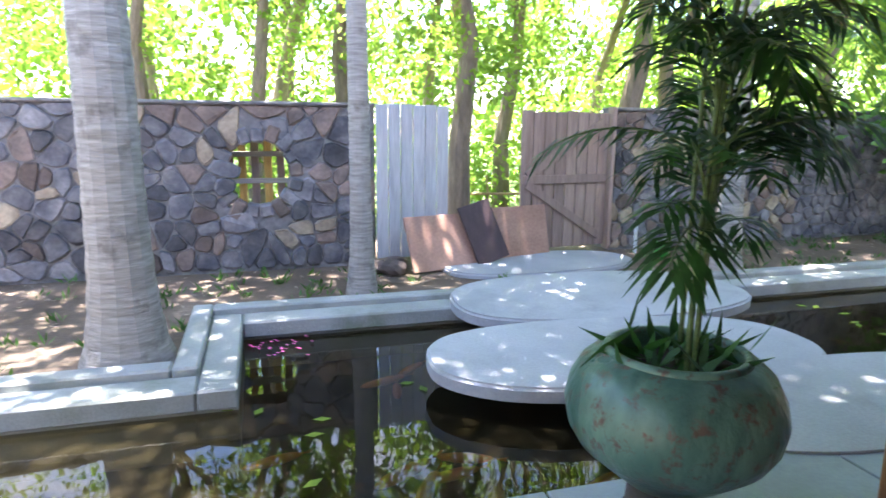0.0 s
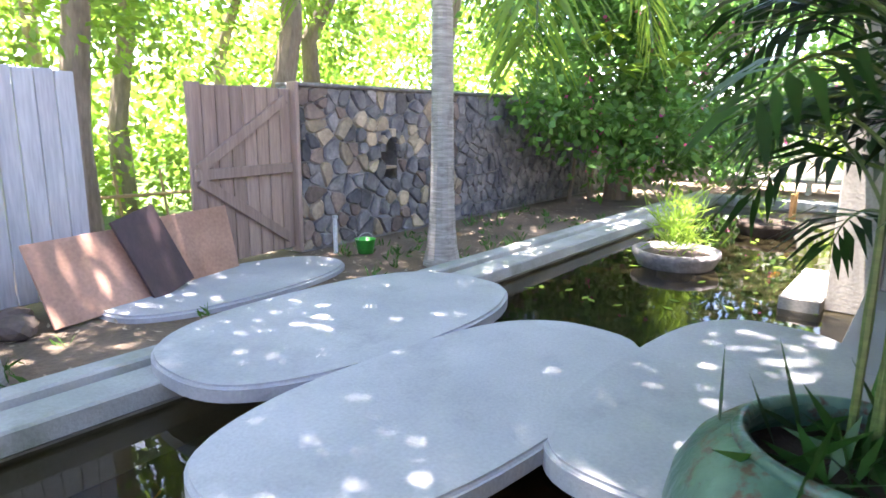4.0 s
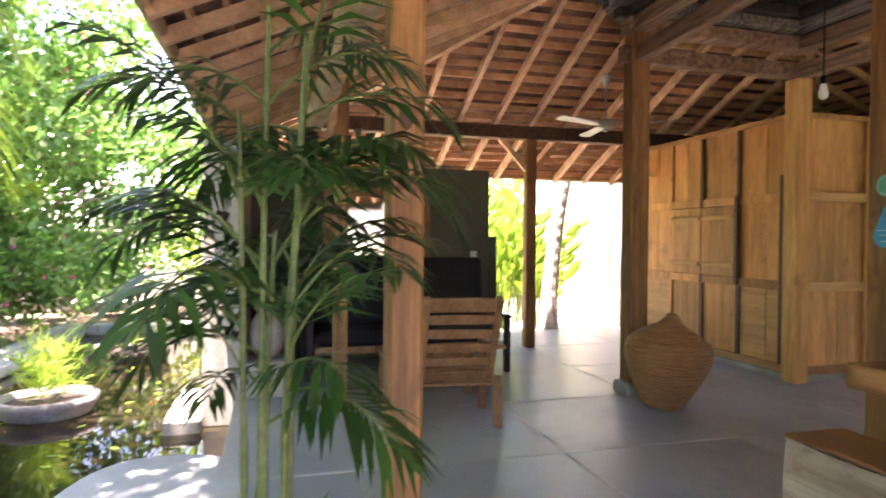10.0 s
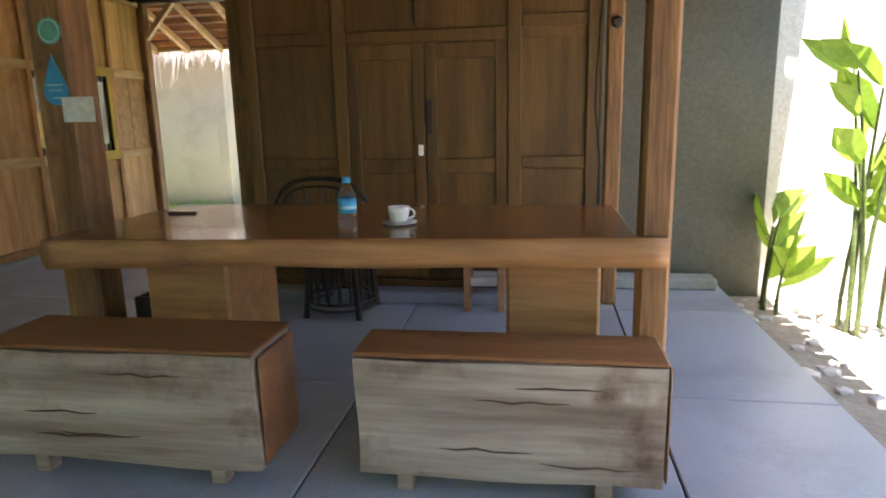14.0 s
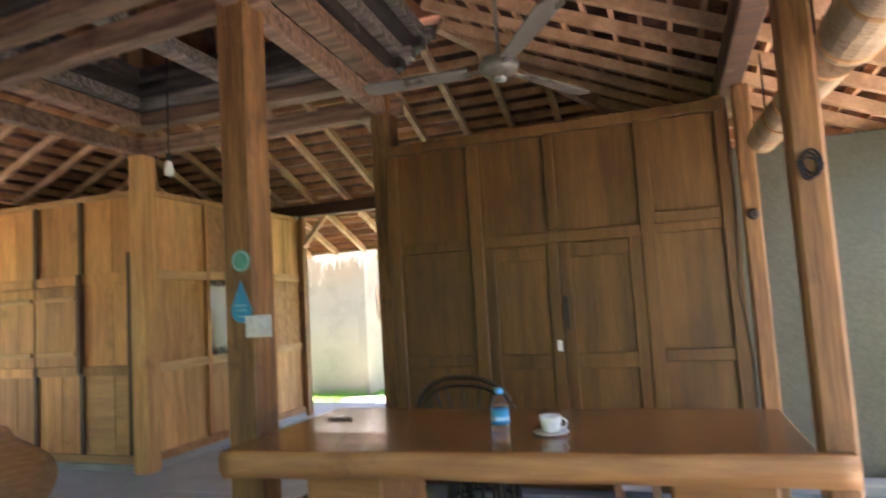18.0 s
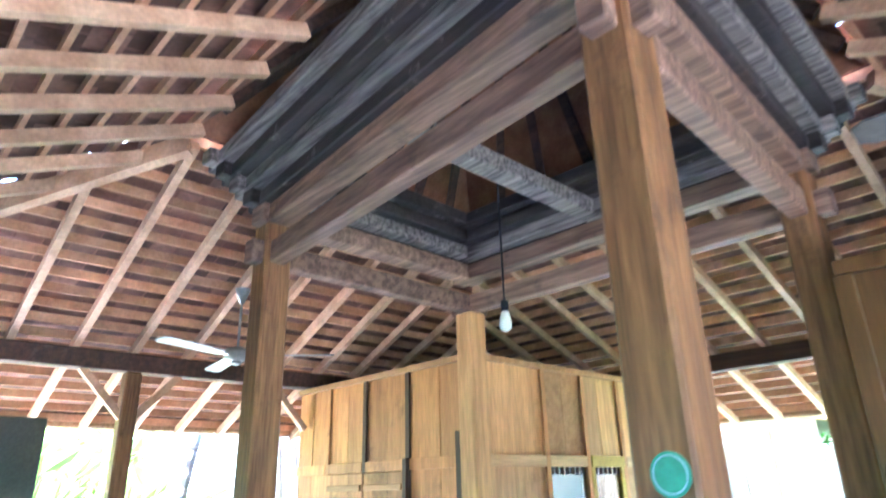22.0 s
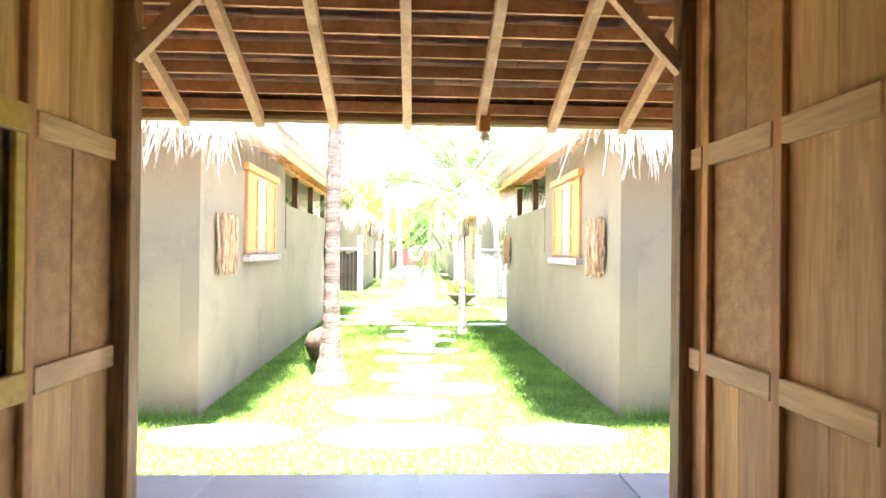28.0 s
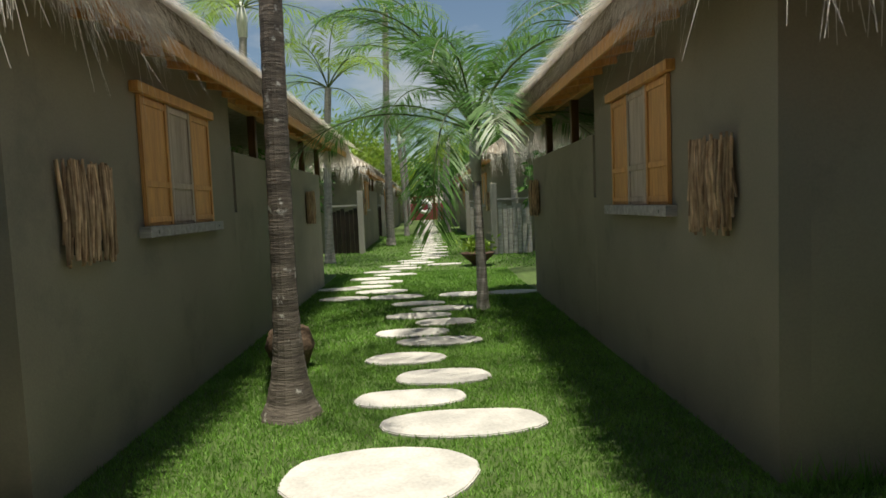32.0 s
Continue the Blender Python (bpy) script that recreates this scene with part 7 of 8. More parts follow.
# bamboo door of the staff gate
bd = thing("bamboo_door", aw(3.3, -0.10, GZ), "yellow split-bamboo door of a staff gate", "door", kind="structure")
rbc = random.Random(44)
for k in range(24):
    u = (2.895 if k < 12 else 3.03) + k * 0.0405
    rr_ = 0.0205 + rbc.uniform(-0.002, 0.0015)
    part("bamboo_cane", tube([aw(u, -0.10, GZ + 0.04), aw(u + rbc.uniform(-0.003, 0.003), -0.10, 0.6), aw(u + rbc.uniform(-0.004, 0.004), -0.10, 1.46 + rbc.uniform(-0.012, 0.012))], [rr_, rr_ * 0.96, rr_ * 0.92], 8), M_BAMBOO, bd)
    for z in [rbc.uniform(-0.15, 0.1) + 0.29 * q for q in range(6)]:
        if z < 1.4:
            part("cane_node", tube([aw(u, -0.10, z), aw(u, -0.10, z + 0.009)], rr_ * 1.07, 8), M_BAMBOO_OLD, bd)
part("hinge_stile", abox(3.385, 3.425, -0.13, -0.06, GZ + 0.02, 1.46, bev=0.004), M_CHAIRWOOD, bd, "brown wooden hinge stile")
part("hinge_post", abox(3.435, 3.485, -0.14, -0.05, GZ + 0.02, 1.50, bev=0.004), M_DOORWOOD, bd, "dark hinge post")
for z in (-0.05, 0.55, 1.22):
    part("hinge", abox(3.39, 3.478, -0.1455, -0.1405, z, z + 0.10), M_METAL_GREY, bd, "grey steel hinge")
part("top_pole", tube([aw(2.89, -0.06, 1.46), aw(4.05, -0.06, 1.46)], 0.03, 10), M_BAMBOO_OLD, bd)
part("gate_cap", abox(3.20, 4.1, -0.15, -0.01, 1.492, 1.515), M_GREY_WOOD, bd)
sign = thing("door_sign", aw(3.27, -0.13, 1.33), "small grey sign with dark lettering on the bamboo door", "sign")
part("plate", abox(3.17, 3.37, -0.138, -0.128, 1.31, 1.36), M_GREY_WOOD, sign)


def text_part(body, size, m, material, parent):
    cu = bpy.data.curves.new("lettering", 'FONT')
    cu.body, cu.size, cu.extrude, cu.align_x, cu.align_y = body, size, 0.0008, 'CENTER', 'CENTER'
    tmp = bpy.data.objects.new("tmp", cu)
    me = bpy.data.meshes.new_from_object(tmp)
    bpy.data.objects.remove(tmp)
    return part("lettering", me, material, parent, m=m)


text_part("STAFF ONLY", 0.034, ALLEY @ pose(3.27, -0.1395, 1.335, 90, 0, 0), M_BLACK, sign)
# farther pairs with gates
for i in range(4):
    for side, v, wu in ((-1, 20.0 + 12.0 * i, -2.2), (1, 17.0 + 12.0 * i, 2.3)):
        bungalow(side, v, v + 3.6, v + 8.0, v + 8.6, 110 + 2 * i + (side > 0), 110 if i == 0 else 50, i == 0, wu, "distant taupe bungalow with thatched roof and gate wall")
        if i < 2:
            twig_lamp(-side, wu, v + 0.75, 1.10, 1.7, 0.5, 20 + i)
            shutter_window(-side, wu, v + 1.5, v + 2.9, 1.3, 2.3, "orange wooden shutter window of a distant bungalow")
            gt = thing("garden_gate", aw(wu + side * 0.6, v - 1.0, GZ), "grey wooden plank gate of a bungalow garden", "gate", "garden gates")
            for k in range(7):
                part("plank", abox(*sorted((wu + side * (0.05 + k * 0.15), wu + side * (0.185 + k * 0.15))), v - 1.02, v - 0.99, GZ + 0.03, 1.35 - 0.05 * (k % 3), bev=0.004), M_GREY_WOOD if side > 0 else M_BLACKWOOD, gt)
            part("gate_pillar", abox(*sorted((wu - side * 0.16, wu + side * 0.03)), v - 1.1, v - 0.85, GZ, 1.95, bev=0.01), M_PIER, gt, "pale plastered gate pillar")
            part("gate_lintel", abox(*sorted((wu - side * 0.1, wu + side * 1.2)), v - 1.05, v - 0.95, 1.42, 1.48), M_GREY_WOOD, gt)

# round white gong on its red screen at the far end
gong = thing("gong", aw(0.1, 64, GZ), "large white ring gong before a red screen at the path end", "gong")
part("ring", tube([aw(0.1 + 0.56 * math.cos(a), 63.8, 1.12 + 0.56 * math.sin(a)) for a in np.linspace(0, 2 * math.pi, 33)], 0.24, 10, cap=False), M_WHITE, gong, "white round ring")
part("boss", lathe([(0.02, 0), (0.3, 0.02)], 20, aw(0.1, 63.9, 1.12)), M_BLACK, gong)
for u in (-0.95, 1.15):
    part("stand_post", abox(u - 0.08, u + 0.08, 63.9, 64.06, GZ, 2.1), M_DOORWOOD, gong)
part("stand_beam", abox(-1.2, 1.4, 63.9, 64.06, 2.104, 2.25), M_DOORWOOD, gong)
whole("red_screen", abox(-2.6, 3.0, 64.5, 64.6, GZ, 1.5), M_RED, "red cloth screen closing the far end of the alley", "screen")

# stepping stones
STONES = [(-1.6, -0.66, 1.25, 0.62), (-0.08, -0.68, 1.45, 0.66), (1.35, -0.66, 1.1, 0.6), (-0.19, 0.34, 1.20, 0.85), (0.36, 1.20, 1.25, 0.60)]
rs = random.Random(9)
for u, v in ((-0.05, 1.85), (0.25, 2.48), (-0.13, 3.24), (0.25, 4.03), (-0.09, 4.59), (0.36, 5.23), (-0.02, 5.8), (0.34, 6.35), (-0.03, 6.95), (-0.42, 7.8), (0.79, 7.8), (1.62, 7.8), (-1.36, 7.85),
             (-0.75, 8.6), (-1.05, 9.4), (-1.62, 9.2), (-0.85, 10.1), (-1.15, 10.8), (-0.62, 11.5), (-0.98, 12.2), (-0.45, 12.9), (-0.65, 13.6), (0.6, 13.6), (-0.15, 14.3), (-0.30, 15.0), (0.12, 15.7)):
    STONES.append((u, v, rs.uniform(0.86, 1.05), rs.uniform(0.44, 0.56)))
v, k = 16.4, 0
while v < 62:
    STONES.append(((0.42 if k % 2 == 0 else 0.02) + rs.uniform(-0.06, 0.06), v, rs.uniform(0.85, 1.05), rs.uniform(0.42, 0.52)))
    v += 0.68
    k += 1
for i, (u, v, a, b) in enumerate(STONES):
    pts = []
    for k in range(22):
        an = 2 * math.pi * k / 22
        r = 1 + 0.10 * noise.noise(Vector((math.cos(an) * 1.4 + i * 3.1, math.sin(an) * 1.4, i)))
        e = 2.35
        c, s = math.cos(an), math.sin(an)
        pts.append((u + math.copysign(abs(c) ** (2 / e), c) * a / 2 * r, v + math.copysign(abs(s) ** (2 / e), s) * b / 2 * r))
    bm = prism(pts, GZ - 0.03, GZ + 0.022, 0.008)
    bmesh.ops.transform(bm, matrix=ALLEY, verts=bm.verts)
    whole("stepping_stone", bm, M_WHITE_STONE, "flat pale rounded stepping stone set in the lawn", "stepping stone", "stepping stones of the alley")

# alley palms and planters
palm_tree("alley_palm", "coconut palm trunk with swollen scarred base beside the path", aw(-0.99, 1.6, GZ), 8.2, 0.098, (0.10, 0.3), 12, 2.8, M_PALMBARK_BROWN, 121, group="palms of the alley", flare=2.8)
palm_tree("alley_palm", "slim ringed palm with silvery crown shaft beside the path", aw(0.96, 6.2, GZ), 2.0, 0.082, (-0.03, 0.0), 19, 3.3, M_PALMBARK, 122, True, group="palms of the alley", flare=1.35, leaflet=0.62, pairs=70, rise=(15, 82), leaf=M_LEAF)
for i, (u, v, h, r) in enumerate(((-1.34, 23.0, 9.5, 0.16), (-0.9, 30.5, 4.6, 0.12), (-2.75, 15.5, 5.2, 0.13), (2.95, 16.2, 4.2, 0.11), (1.4, 33.0, 4.5, 0.11), (-1.1, 37.0, 6.0, 0.13), (1.5, 42.0, 5.5, 0.12), (-1.2, 50.0, 6.5, 0.13), (1.4, 55.0, 6.0, 0.13), (4.4, 12.0, 5.8, 0.12), (-4.6, 13.5, 6.2, 0.13))):
    palm_tree("alley_palm", "distant green palm along the alley", aw(u, v, GZ), h, r, (0.2 * (-1) ** i, 0.1), 14, 3.0, M_PALMBARK, 130 + i, i % 3 == 1, group="palms of the alley", leaf=M_LEAF if i % 2 else M_LEAF_LIGHT, flare=1.5, leaflet=0.62, pairs=46, rise=(5, 75))
nut = whole("coir_ball", lathe([(0.03, -0.25), (0.18, -0.19), (0.26, 0.0), (0.20, 0.17), (0.04, 0.25)], 20, aw(-1.30, 3.1, GZ + 0.24), 0.08), M_COIR, "round brown bundle of coconut fibre on the lawn", "fibre ball", smooth=True)
bowl = thing("stone_planter", aw(1.45, 12.9, GZ), "low brown stone bowl planter on the lawn", "planter")
part("bowl", lathe([(0.12, 0), (0.16, 0.06), (0.36, 0.24), (0.46, 0.34), (0.42, 0.34), (0.2, 0.22)], 28, aw(1.45, 12.9, GZ)), M_BEAM, bowl, smooth=True)
rng = np.random.default_rng(140)
n = 260
c = np.array(aw(1.45, 12.9, GZ + 0.36))[None] + rng.normal(size=(n, 3)) * [0.18, 0.18, 0.10] + [0, 0, 0.15]
whole("planter_shrub", quads("shrub", leaf_quads(rng, c, 0.14, 0.06, -0.5)), M_LEAF_LIGHT, "yellow-green shrub in the stone bowl", "shrub", kind="stuff")
# greenery behind the garden walls and closing the distance
rng = np.random.default_rng(141)
blobs = []
for i in range(36):
    s = -1 if i % 2 else 1
    v = 5.6 + 1.6 * i
    blobs.append((*aw(s * (4.2 + 0.4 * (i % 3)), v, 1.9 + 0.5 * (i % 2)), 1.2, 1.2, 1.1))
hp, hd = crown_points(rng, blobs, 26000)
whole("alley_greenery", quads("greens", leaf_quads(rng, hp, 0.26, 0.10, 0.4)), M_LEAF, "lush green shrubs and palms behind the alley walls", "shrubs", kind="stuff")
hp, hd = crown_points(rng, [(*aw(u, 70 + (u % 3), 3.0 + 1.3 * (i % 3)), 2.6, 2.0, 2.4) for i, u in enumerate(np.arange(-16, 18, 2.3))], 12000)
whole("far_trees", quads("far", leaf_quads(rng, hp, 0.5, 0.3, 0.3)), M_LEAF, "distant green trees closing the alley", "trees", kind="stuff")

# tall green trees rising behind the farther roofs
for i, (u, v, h) in enumerate(((-5.2, 26, 6.0), (5.4, 30, 5.6), (-4.6, 40, 6.6), (4.8, 44, 6.2), (-3.6, 56, 6.8), (3.8, 60, 7.0), (0.6, 74, 7.5))):
    x, y, z = aw(u, v, GZ)
    rg = random.Random(300 + i)
    tb = [(x + rg.uniform(-1.7, 1.7), y + rg.uniform(-1.7, 1.7), z + h * rg.uniform(0.45, 1.0), 1.5, 1.5, 1.1) for k in range(8)]
    leafy_tree("alley_tree", "tall leafy green tree behind the alley roofs", [(x, y, z), (x + 0.1, y, z + h * 0.4), (x, y + 0.2, z + h * 0.8)], [0.2, 0.15, 0.08],
               [([(x + 0.1, y, z + h * 0.4), b[:3]], 0.05) for b in tb[:4]], tb, 5000, 0.30, 0.14, M_LEAF if i % 2 else M_LEAF_LIGHT, 310 + i, group="trees behind the alley")
# grass blades, thick near the path
rng = np.random.default_rng(142)
def blades(n, ulo, uhi, vlo, vhi, h, w):
    u, v = rng.uniform(ulo, uhi, n), rng.uniform(vlo, vhi, n)
    keep = np.ones(n, bool)
    for su, sv, a, b in STONES:
        keep &= ((np.abs(u - su) / (a / 2 * 1.0)) ** 2.3 + (np.abs(v - sv) / (b / 2 * 1.0)) ** 2.3) > 1.0
    keep &= (u > UL + 0.01) & (u < UR - 0.01) | (v < -0.02) | (v > 10.0)
    u, v = u[keep], v[keep]
    n = len(u)
    ca, sa = math.cos(radians(ATURN)), math.sin(radians(ATURN))
    base = np.stack([AX + u * ca - v * sa, AY + u * sa + v * ca, np.full(n, GZ)], 1)
    hh = h * rng.uniform(0.4, 1.2, (n, 1))
    d = np.stack([rng.normal(size=n) * 0.5, rng.normal(size=n) * 0.5, np.ones(n)], 1)
    d /= np.linalg.norm(d, axis=1, keepdims=True)
    a = rng.uniform(0, 6.28, n)
    s = np.stack([np.cos(a), np.sin(a), np.zeros(n)], 1) * w
    tip = base + d * hh
    mid = base + d * hh * 0.55
    return np.stack([base - s, base + s, mid + s * 0.8, tip], 1)


whole("grass", quads("grass", np.concatenate([blades(95000, UL, UR, -2.25, 4.0, 0.045, 0.004), blades(55000, UL, UR, 4.0, 12, 0.05, 0.007), blades(22000, -5.0, UL, -2.25, 0.0, 0.055, 0.004),
                                              blades(18000, UR, 4.6, -2.25, -0.03, 0.055, 0.004), blades(26000, -3, 3.5, 12, 32, 0.06, 0.012)])), M_GRASS, "bright green mown grass of the alley lawn", "grass", kind="stuff")
tall = blades(380, -3.8, UL - 0.02, -0.14, -0.02, 0.18, 0.004)
tall2 = blades(260, UR + 0.02, 3.2, -0.16, -0.02, 0.20, 0.004)
whole("tall_grass", quads("tallgrass", np.concatenate([tall, tall2])), M_GRASS, "taller grass tufts along the wall foot", "grass", kind="stuff")


# ---------------------------------------------------------------- shutters, barred windows, stickers
sh = thing("window_2", (-1.6, -0.03, RAIL_LO), "closed pair of weathered teak shutters in the panelled wall", "window", kind="structure")
SX0, SX1 = RXW + SCOL[1] + 0.03, RXW + SCOL[3] - 0.03
mid_x = (SX0 + SX1) / 2
for x0, x1 in ((SX0, mid_x - 0.006), (mid_x + 0.006, SX1)):
    lf = part("shutter_leaf", box(x0, x1, -0.035, -0.006, RAIL_LO + 0.05, RAIL_HI - 0.05, 0.004), M_TEAK, sh)
    for z in (RAIL_LO + 0.17, RAIL_HI - 0.17):
        part("shutter_batten", box(x0 + 0.02, x1 - 0.02, -0.058, -0.036, z - 0.024, z + 0.024, 0.005), M_TEAK_X, lf)
    part("shutter_split", box((x0 + x1) / 2 + 0.06, (x0 + x1) / 2 + 0.063, -0.0362, -0.035, RAIL_LO + 0.05, RAIL_HI - 0.05), M_TEAK_DARK, lf)
part("dark_jamb", box(SX1 + 0.004, SX1 + 0.05, -0.06, -0.004, RAIL_LO - 0.02, RAIL_HI + 0.05, 0.004), M_TEAK_DARK, sh)


def barred_window(name, label, x, out, y0, ym, y1, lit):
    """Two panes with short wooden comb bars above and below, the second in a yellow frame; on a wall x = const that looks to out."""
    w = thing(name, (x, (y0 + y1) / 2, RAIL_LO), label, "window", kind="structure")

    def bx(nm, d0, d1, a0, a1, b0, b1, mt, lb="", par=None):
        xs = sorted((x + out * d0, x + out * d1))
        return part(nm, box(xs[0], xs[1], *sorted((a0, a1)), b0, b1, 0.003), mt, par or w, lb)

    zb, zt = RAIL_LO + 0.046, RAIL_HI - 0.046
    for a0, a1, mt in ((y0, ym, M_TEAK_X), (ym, y1, M_YELLOW)):
        lo_, hi_ = min(a0, a1), max(a0, a1)
        if mt is M_YELLOW:
            for c0, c1 in ((lo_ + 0.03, lo_ + 0.085), (hi_ - 0.085, hi_ - 0.03)):
                bx("frame", 0.004, 0.026, c0, c1, zb, zt, mt, "yellow painted frame")
            for b0, b1 in ((RAIL_LO - 0.05, zb), (zt, RAIL_HI + 0.05)):
                bx("frame", 0.028, 0.042, lo_ + 0.03, hi_ - 0.03, b0, b1, mt)
        # the unlit window gets a dark sheet for the room's shade, no glass
        pane = bx("pane", -0.011, -0.006, lo_ + 0.03, hi_ - 0.03, zb, zt, M_PANE if lit else M_SHADE_SHEET, "pane, reflecting glass where lit, else a shade-dark sheet")
        n = max(5, int((hi_ - lo_ - 0.1) / 0.062))
        for k in range(n):
            a = lo_ + 0.07 + (hi_ - lo_ - 0.14) * k / (n - 1)
            if lit:
                for b0, b1 in ((zb, zb + 0.075), (zt - 0.06, zt)):
                    bx("comb_bar", -0.004, 0.010, a - 0.012, a + 0.012, b0, b1, M_TEAK_DARK)
            else:
                bx("bar", -0.004, 0.014, a - 0.013, a + 0.013, zb, zt, M_TEAK)
    return w


barred_window("window_1", "glazed window with short wooden combs and a yellow frame", E_X, 1, 0.10 + ECOL[1], 0.10 + ECOL[2], 0.10 + ECOL[3], True)
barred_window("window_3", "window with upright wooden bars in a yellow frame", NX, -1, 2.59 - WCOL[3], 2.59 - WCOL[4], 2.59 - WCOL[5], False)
whole("room_back_cloth", box(-1.2, -1.18, 0.4, 2.5, 0.1, 2.2), M_METAL_GREY, "grey curtain hanging inside the room behind the glass", "curtain")

# stickers and note on the post
SYP, PSX = -2.00 - 0.085 - 0.003, 2.60
st = thing("green_sticker", (PSX, SYP, 1.62), "round green sticker on the timber post", "sticker")
part("disc", lathe([(0.001, 0.0), (0.052, 0.0), (0.052, 0.002), (0.001, 0.002)], 28), M_GREEN_ST, st, m=pose(PSX + 0.02, SYP + 0.001, 1.60, 90))
part("ring", tube([(PSX + 0.02 + 0.043 * math.cos(a), SYP - 0.002, 1.60 + 0.043 * math.sin(a)) for a in np.linspace(0, 2 * math.pi, 25)], 0.0025, 4, cap=False), M_LIGHTBLUE, st)
dp = thing("blue_drop_sticker", (PSX, SYP, 1.25), "blue water-drop shaped notice on the timber post", "sticker")
drop = [(0.0, 0.145)] + [(0.056 * math.cos(a), 0.056 * math.sin(a)) for a in np.linspace(radians(20), radians(-200), 22)]
part("drop", prism([(x, y) for x, y in drop], 0, 0.002), M_BLUE, dp, m=pose(PSX + 0.015, SYP + 0.001, 1.365, 90))
for z, w_ in ((0.0, 0.030), (0.022, 0.036), (-0.03, 0.02)):
    part("print_line", box(PSX + 0.015 - w_, PSX + 0.015 + w_, SYP - 0.0022, SYP - 0.0012, 1.365 + z, 1.371 + z), M_LIGHTBLUE, dp)
note = whole("paper_note", box(PSX + 0.045, PSX + 0.185, SYP - 0.014, SYP - 0.010, 1.24, 1.34, 0.0), M_PAPER, "pale paper note fixed to the timber post", "note")

# metal strap and cable details
cable = whole("wall_cable", tube([(4.93, NY - 0.034, 2.5), (4.935, NY - 0.035, 1.9), (4.91, NY - 0.035, 1.3), (4.95, NY - 0.035, 0.9), (4.94, NY - 0.035, 0.35)], 0.005, 6), M_BLACKWOOD, "thin dark cable running down the door front", "cable")
for x, y in ((0.0, BN - 0.12), (NX - 0.03, BN - 0.12)):
    whole("insulator", lathe([(0.018, 0), (0.028, 0.012), (0.028, 0.03), (0.012, 0.045)], 14, (x, y, BEAM_Z - 0.035)), M_WHITE, "small white porcelain insulator under the beam", "insulator", "insulators", smooth=True)
EY, EZ = BN + EAVE_N - 0.06, 2.15
eb = thing("eave_lamp", (1.70, EY, EZ), "round clear glass bulb in a white holder under the eave", "lamp")
part("mount_block", box(1.665, 1.735, EY - 0.13, EY - 0.05, EZ - 0.022, EZ + 0.12, 0.004), M_TEAK, eb, "dark wooden mounting block")
part("holder", lathe([(0.035, 0.0), (0.035, 0.03), (0.022, 0.045), (0.022, 0.06)], 18, (1.70, EY - 0.09, EZ - 0.081)), M_WHITE, eb, smooth=True)
part("globe", lathe([(0.012, 0.0), (0.03, 0.012), (0.038, 0.036), (0.03, 0.06), (0.015, 0.072)], 20, (1.70, EY - 0.09, EZ - 0.155)), M_BOTTLE, eb, smooth=True)
# cable coil on the table post, knob on the corner timber
whole("cable_coil", tube([(4.95 + (0.016 + 0.001 * a) * math.cos(a) * (1 + 0.12 * math.sin(3 * a)), -2.402, 1.70 + (0.02 + 0.0016 * a) * math.sin(a) * (1 + 0.15 * math.cos(2.3 * a))) for a in np.linspace(0, 6 * math.pi, 60)], 0.004, 6), M_BLACK, "small coil of black cable hung on the timber post", "cable")
whole("iron_knob", lathe([(0.012, 0), (0.032, 0.006), (0.036, 0.02), (0.02, 0.032)], 18), M_BLACKWOOD, "dark iron knob on the corner timber", "knob").matrix_world = pose(FR + 0.09, NY - 0.071, 1.76, 90, 0, 0)
# rolled bamboo blinds hung under the outer beams
def rolled_blind(p0, p1, r, label):
    p0, p1 = Vector(p0), Vector(p1)
    bl = thing("rolled_blind", tuple((p0 + p1) / 2), label, "blind", "rolled bamboo blinds")
    part("roll", tube([tuple(p0.lerp(p1, f)) for f in np.linspace(0, 1, 9)], [r * (1 + 0.04 * math.sin(9 * f)) for f in np.linspace(0, 1, 9)], 18), M_BLIND, bl)
    d = (p1 - p0).normalized()
    for f in (0.0, 0.2, 0.4, 0.6, 0.8, 0.97):
        q = p0.lerp(p1, f)
        part("binding", tube([tuple(q), tuple(q + d * 0.025)], r * 1.05, 18), M_TEAK_X, bl)
    for f in (0.12, 0.88):
        q = p0.lerp(p1, f)
        part("cord", tube([tuple(q + Vector((0, 0, r * 0.9))), (q.x, q.y, BEAM_Z + 0.02)], 0.006, 6), M_BLACKWOOD, bl)


rolled_blind((5.08, -4.25, 2.06), (5.08, -2.44, 2.06), 0.09, "bamboo blind rolled up below the east beam")
rolled_blind((5.08, -2.24, 2.08), (5.08, -0.62, 2.16), 0.08, "bamboo blind rolled up below the east beam")
rolled_blind((0.12, BS - 0.14, 2.20), (2.86, BS - 0.14, 2.20), 0.075, "bamboo blind rolled up below the beam at the pond side")
gj = whole("green_jar", lathe([(0.06, 0), (0.10, 0.08), (0.115, 0.2), (0.08, 0.31), (0.06, 0.34), (0.075, 0.37), (0.06, 0.37)], 24, (RXW - 0.13, -0.05, 0)), M_POT, "small dark green glazed jar by the room corner", "jar", smooth=True)

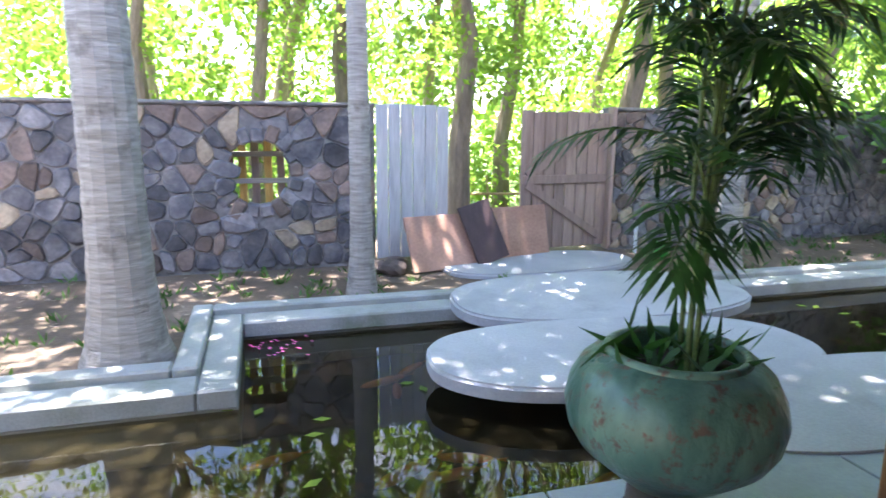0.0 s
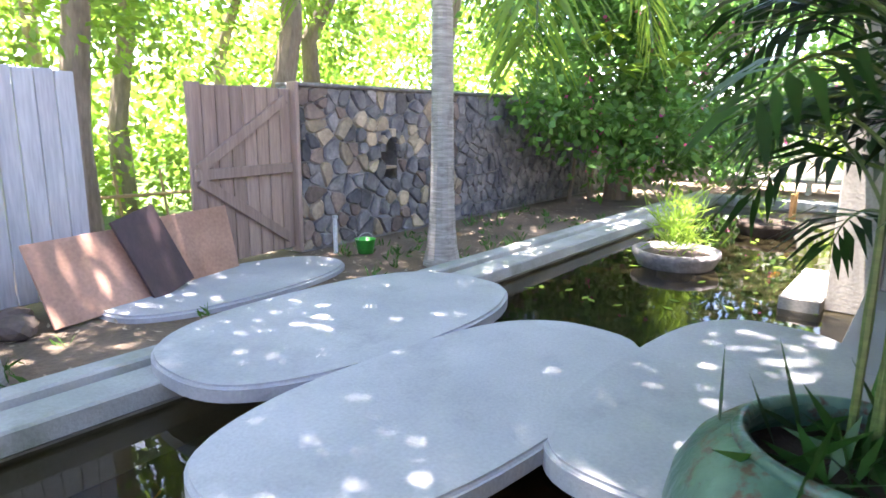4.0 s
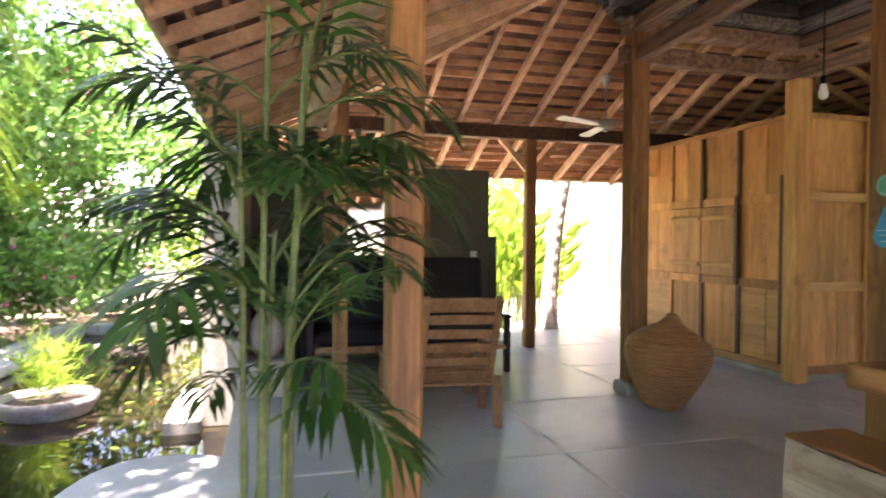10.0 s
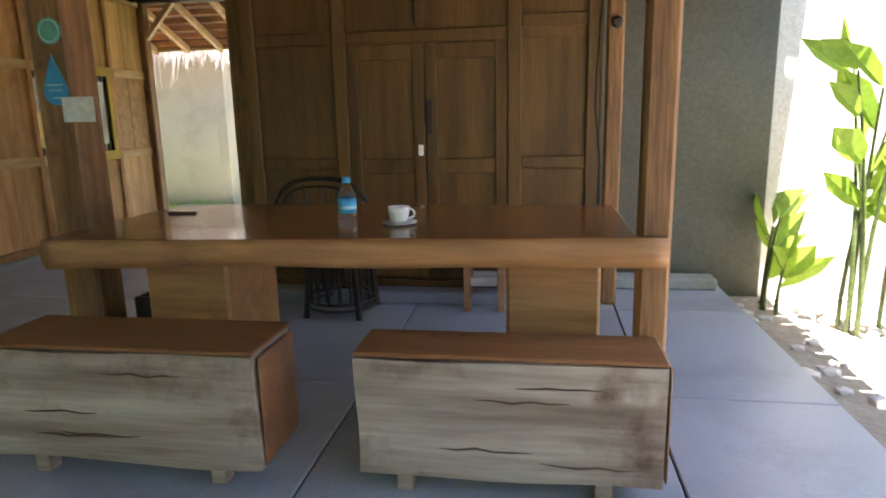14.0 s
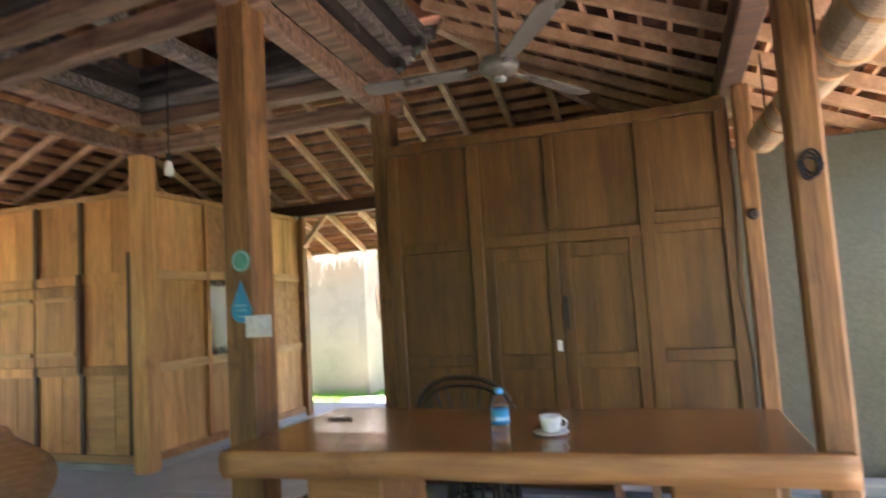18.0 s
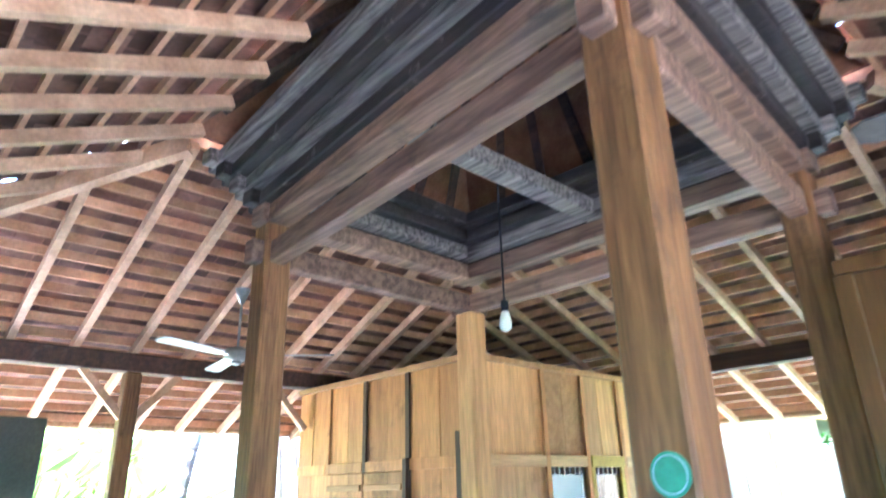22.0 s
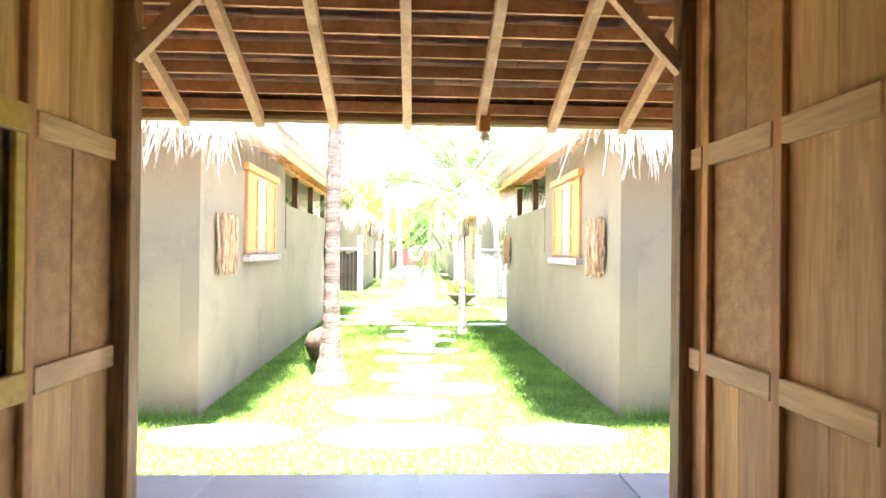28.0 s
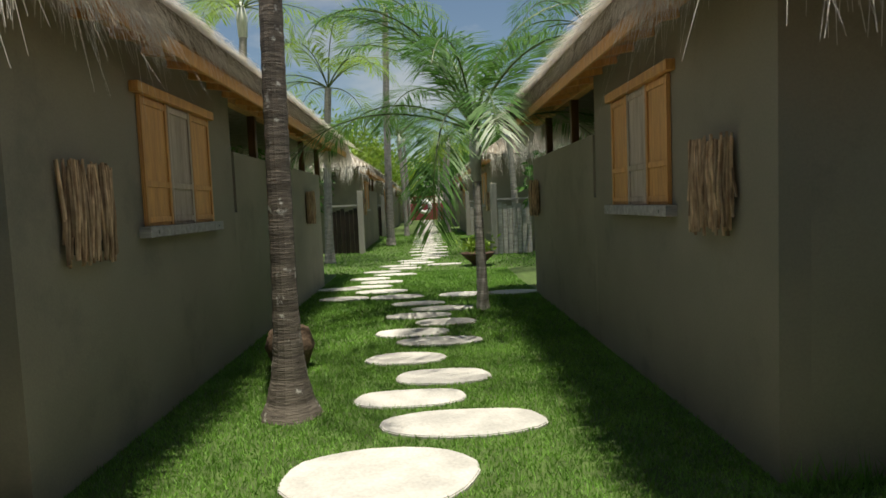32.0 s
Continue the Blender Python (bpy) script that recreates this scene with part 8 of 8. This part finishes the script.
# ---------------------------------------------------------------- east garden strip
EYX = FX[-1]
EW_Y = 0.22
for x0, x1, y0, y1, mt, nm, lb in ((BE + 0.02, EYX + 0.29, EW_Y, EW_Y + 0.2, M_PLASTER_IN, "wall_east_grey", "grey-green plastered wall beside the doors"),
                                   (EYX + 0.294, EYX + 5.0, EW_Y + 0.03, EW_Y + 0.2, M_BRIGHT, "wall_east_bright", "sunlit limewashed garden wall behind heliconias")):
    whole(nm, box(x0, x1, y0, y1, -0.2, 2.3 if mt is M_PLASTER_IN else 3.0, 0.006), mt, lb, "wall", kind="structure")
whole("wall_east_end", box(EYX + 3.2, EYX + 3.4, -9.0, EW_Y, -0.2, 2.6), M_BRIGHT, "limewashed wall closing the east garden", "wall", kind="structure")
whole("floor_kerb", box(BE + 0.02, EYX - 0.05, EW_Y - 0.22, EW_Y - 0.05, 0.001, 0.085, 0.012), M_COPING, "low concrete kerb at the wall foot", "kerb", kind="structure")
switch_box(BE + 0.42, EW_Y, 1.14, 'y', "white light switch on the grey-green wall")
gvv, gff = rect_faces([(EYX + 0.01, EYX + 3.2, -5.0, EW_Y)], GARDEN_Z + 0.004)
tagged(part("gravel_bed", raw("gravel_bed", gvv, gff), M_GRAVEL), "pale dry gravel soil bed beside the floor", "ground", kind="structure")
rng = np.random.default_rng(150)
peb = bmesh.new()
for k in range(160):
    r = rng.uniform(0.015, 0.05)
    m = Matrix.Translation((EYX + rng.uniform(0.05, 1.6), rng.uniform(-3.2, EW_Y - 0.05), GARDEN_Z + r * 0.3)) @ Matrix.Diagonal((1.3, 1.0, 0.7, 1))
    bmesh.ops.create_icosphere(peb, subdivisions=1, radius=r, matrix=m)
whole("pebbles", peb, M_WHITE_STONE, "scattered pale stones on the gravel bed", "stones", kind="stuff")


def heliconia(at, stems, height, seed, name="heliconia", lean=0.12, leaf=1.0):
    rng = np.random.default_rng(seed)
    t = thing(name, at, "green heliconia with long upright stalks and broad leaves", "plant", "heliconias")
    lf = []
    for k in range(stems):
        a = rng.uniform(0, 6.28)
        b = np.array([at[0] + rng.normal() * 0.08, at[1] + rng.normal() * 0.08, at[2]])
        h = height * rng.uniform(0.45, 1.0)
        off = np.array([math.cos(a), math.sin(a), 0]) * lean * h
        pts = [b + off * f * f + [0, 0, h * f] for f in np.linspace(0, 1, 7)]
        part("stalk", tube(pts, list(np.linspace(0.016, 0.007, 7)), 6), M_CANE, t)
        for j in range(rng.integers(3, 6)):
            aa = a + rng.uniform(-1.2, 1.2)
            d = np.array([math.cos(aa) * 0.5, math.sin(aa) * 0.5, rng.uniform(0.3, 1.0)])
            d /= np.linalg.norm(d)
            s = np.cross(d, [math.sin(aa), -math.cos(aa), 0.2])
            s /= np.linalg.norm(s)
            L_, w = rng.uniform(0.45, 0.75) * leaf, rng.uniform(0.07, 0.12) * leaf
            p = pts[-1 - j]
            q = [p, p + d * L_ * 0.25, p + d * L_ * 0.6 + [0, 0, -0.015], p + d * L_ + [0, 0, -0.06]]
            nn = np.cross(d, s) * 0.02
            lf.append([q[0], q[1] + s * w * 0.8 + nn, q[2] + s * w + nn, q[3]])
            lf.append([q[0], q[3], q[2] - s * w + nn, q[1] - s * w * 0.8 + nn])
    part("leaves", quads("leaves", lf), M_LEAF_LIGHT, t)["kind"] = "stuff"
    return t


for i, (dx, dy, n, h) in enumerate(((0.55, -0.75, 6, 1.9), (0.85, -0.95, 9, 2.2), (0.25, -0.35, 3, 0.7), (1.3, -1.1, 8, 1.9), (0.95, -1.6, 6, 1.2), (1.6, -0.6, 7, 2.0))):
    heliconia((EYX + dx, EW_Y + dy, GARDEN_Z), n, h, 160 + i, leaf=0.68)

# ---------------------------------------------------------------- west garden seen through the open side
for i, (x, y, n, h) in enumerate(((-4.7, -2.5, 7, 1.5), (-4.9, -2.0, 9, 2.0), (-4.6, -1.55, 8, 1.7), (-4.8, -1.15, 9, 2.1), (-4.55, -0.85, 7, 1.3), (-4.75, -0.35, 8, 1.9), (-5.1, -3.0, 8, 1.8))):
    heliconia((x, y, GARDEN_Z), n + 5, h, 260 + i, leaf=0.75, lean=0.3)
for i in range(17):
    rg = random.Random(200 + i)
    heliconia((-5.3 - rg.uniform(0, 3.2), -4.2 + i * 0.24, GARDEN_Z), 8, rg.uniform(1.2, 2.5), 200 + i)
wpalm = palm_tree("west_palm", "pale leaning palm trunk in the sunny west garden", (-3.98, -0.76, GARDEN_Z), 5.0, 0.12, (0.1, 1.0), 11, 2.5, M_PALMBARK, 231, leaf=M_LEAF_LIGHT)
whole("wall_west_garden", box(-10.2, -10.0, -8.5, 9.0, GARDEN_Z, 2.3), M_BRIGHT, "pale sunlit garden wall to the west", "wall", kind="structure")
whole("wall_west_room", box(-8.0, -3.8, 0.36, 3.7, GARDEN_Z, 2.5), M_BRIGHT, "pale plastered wall of the neighbouring building", "wall", kind="structure")
rng = np.random.default_rng(232)
hp, hd = crown_points(rng, [(-8.2 - (i % 3), y, 1.6 + 0.8 * (i % 2), 1.1, 1.0, 1.3) for i, y in enumerate(np.arange(-6, 8, 0.9))], 14000)
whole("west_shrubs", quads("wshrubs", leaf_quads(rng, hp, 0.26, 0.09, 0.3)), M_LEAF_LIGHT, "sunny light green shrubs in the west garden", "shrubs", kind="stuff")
wgv, wgf = rect_faces([(-10, FX[0] - 0.02, -5.3, 8)], GARDEN_Z - 0.006)
tagged(part("west_lawn", raw("west_lawn", wgv, wgf), M_SAND), "pale sunny sandy ground of the west garden", "ground", kind="structure")
dk = thing("pond_deck", (-6.6, -6.8, -0.1), "low wooden bench deck at the far end of the pond", "bench")
part("deck_top", box(-8.2, -7.45, -7.9, -5.4, 0.10, 0.16, 0.006), M_GREY_WOOD, dk)
for y in (-7.8, -6.6, -5.5):
    part("deck_leg", box(-7.56, -7.48, y, y + 0.08, GARDEN_Z, 0.10), M_GREY_WOOD, dk)
fb = thing("box_frame", (-4.6, -6.3, -0.2), "small pale wooden box frame in the pond", "frame")
for x0, x1, z0, z1 in ((-4.72, -4.68, -0.2, 0.18), (-4.48, -4.44, -0.2, 0.18), (-4.72, -4.44, 0.184, 0.22), (-4.676, -4.484, -0.1, -0.06)):
    part("stick", box(x0, x1, -6.32, -6.28, z0, z1), M_TEAK_X, fb)
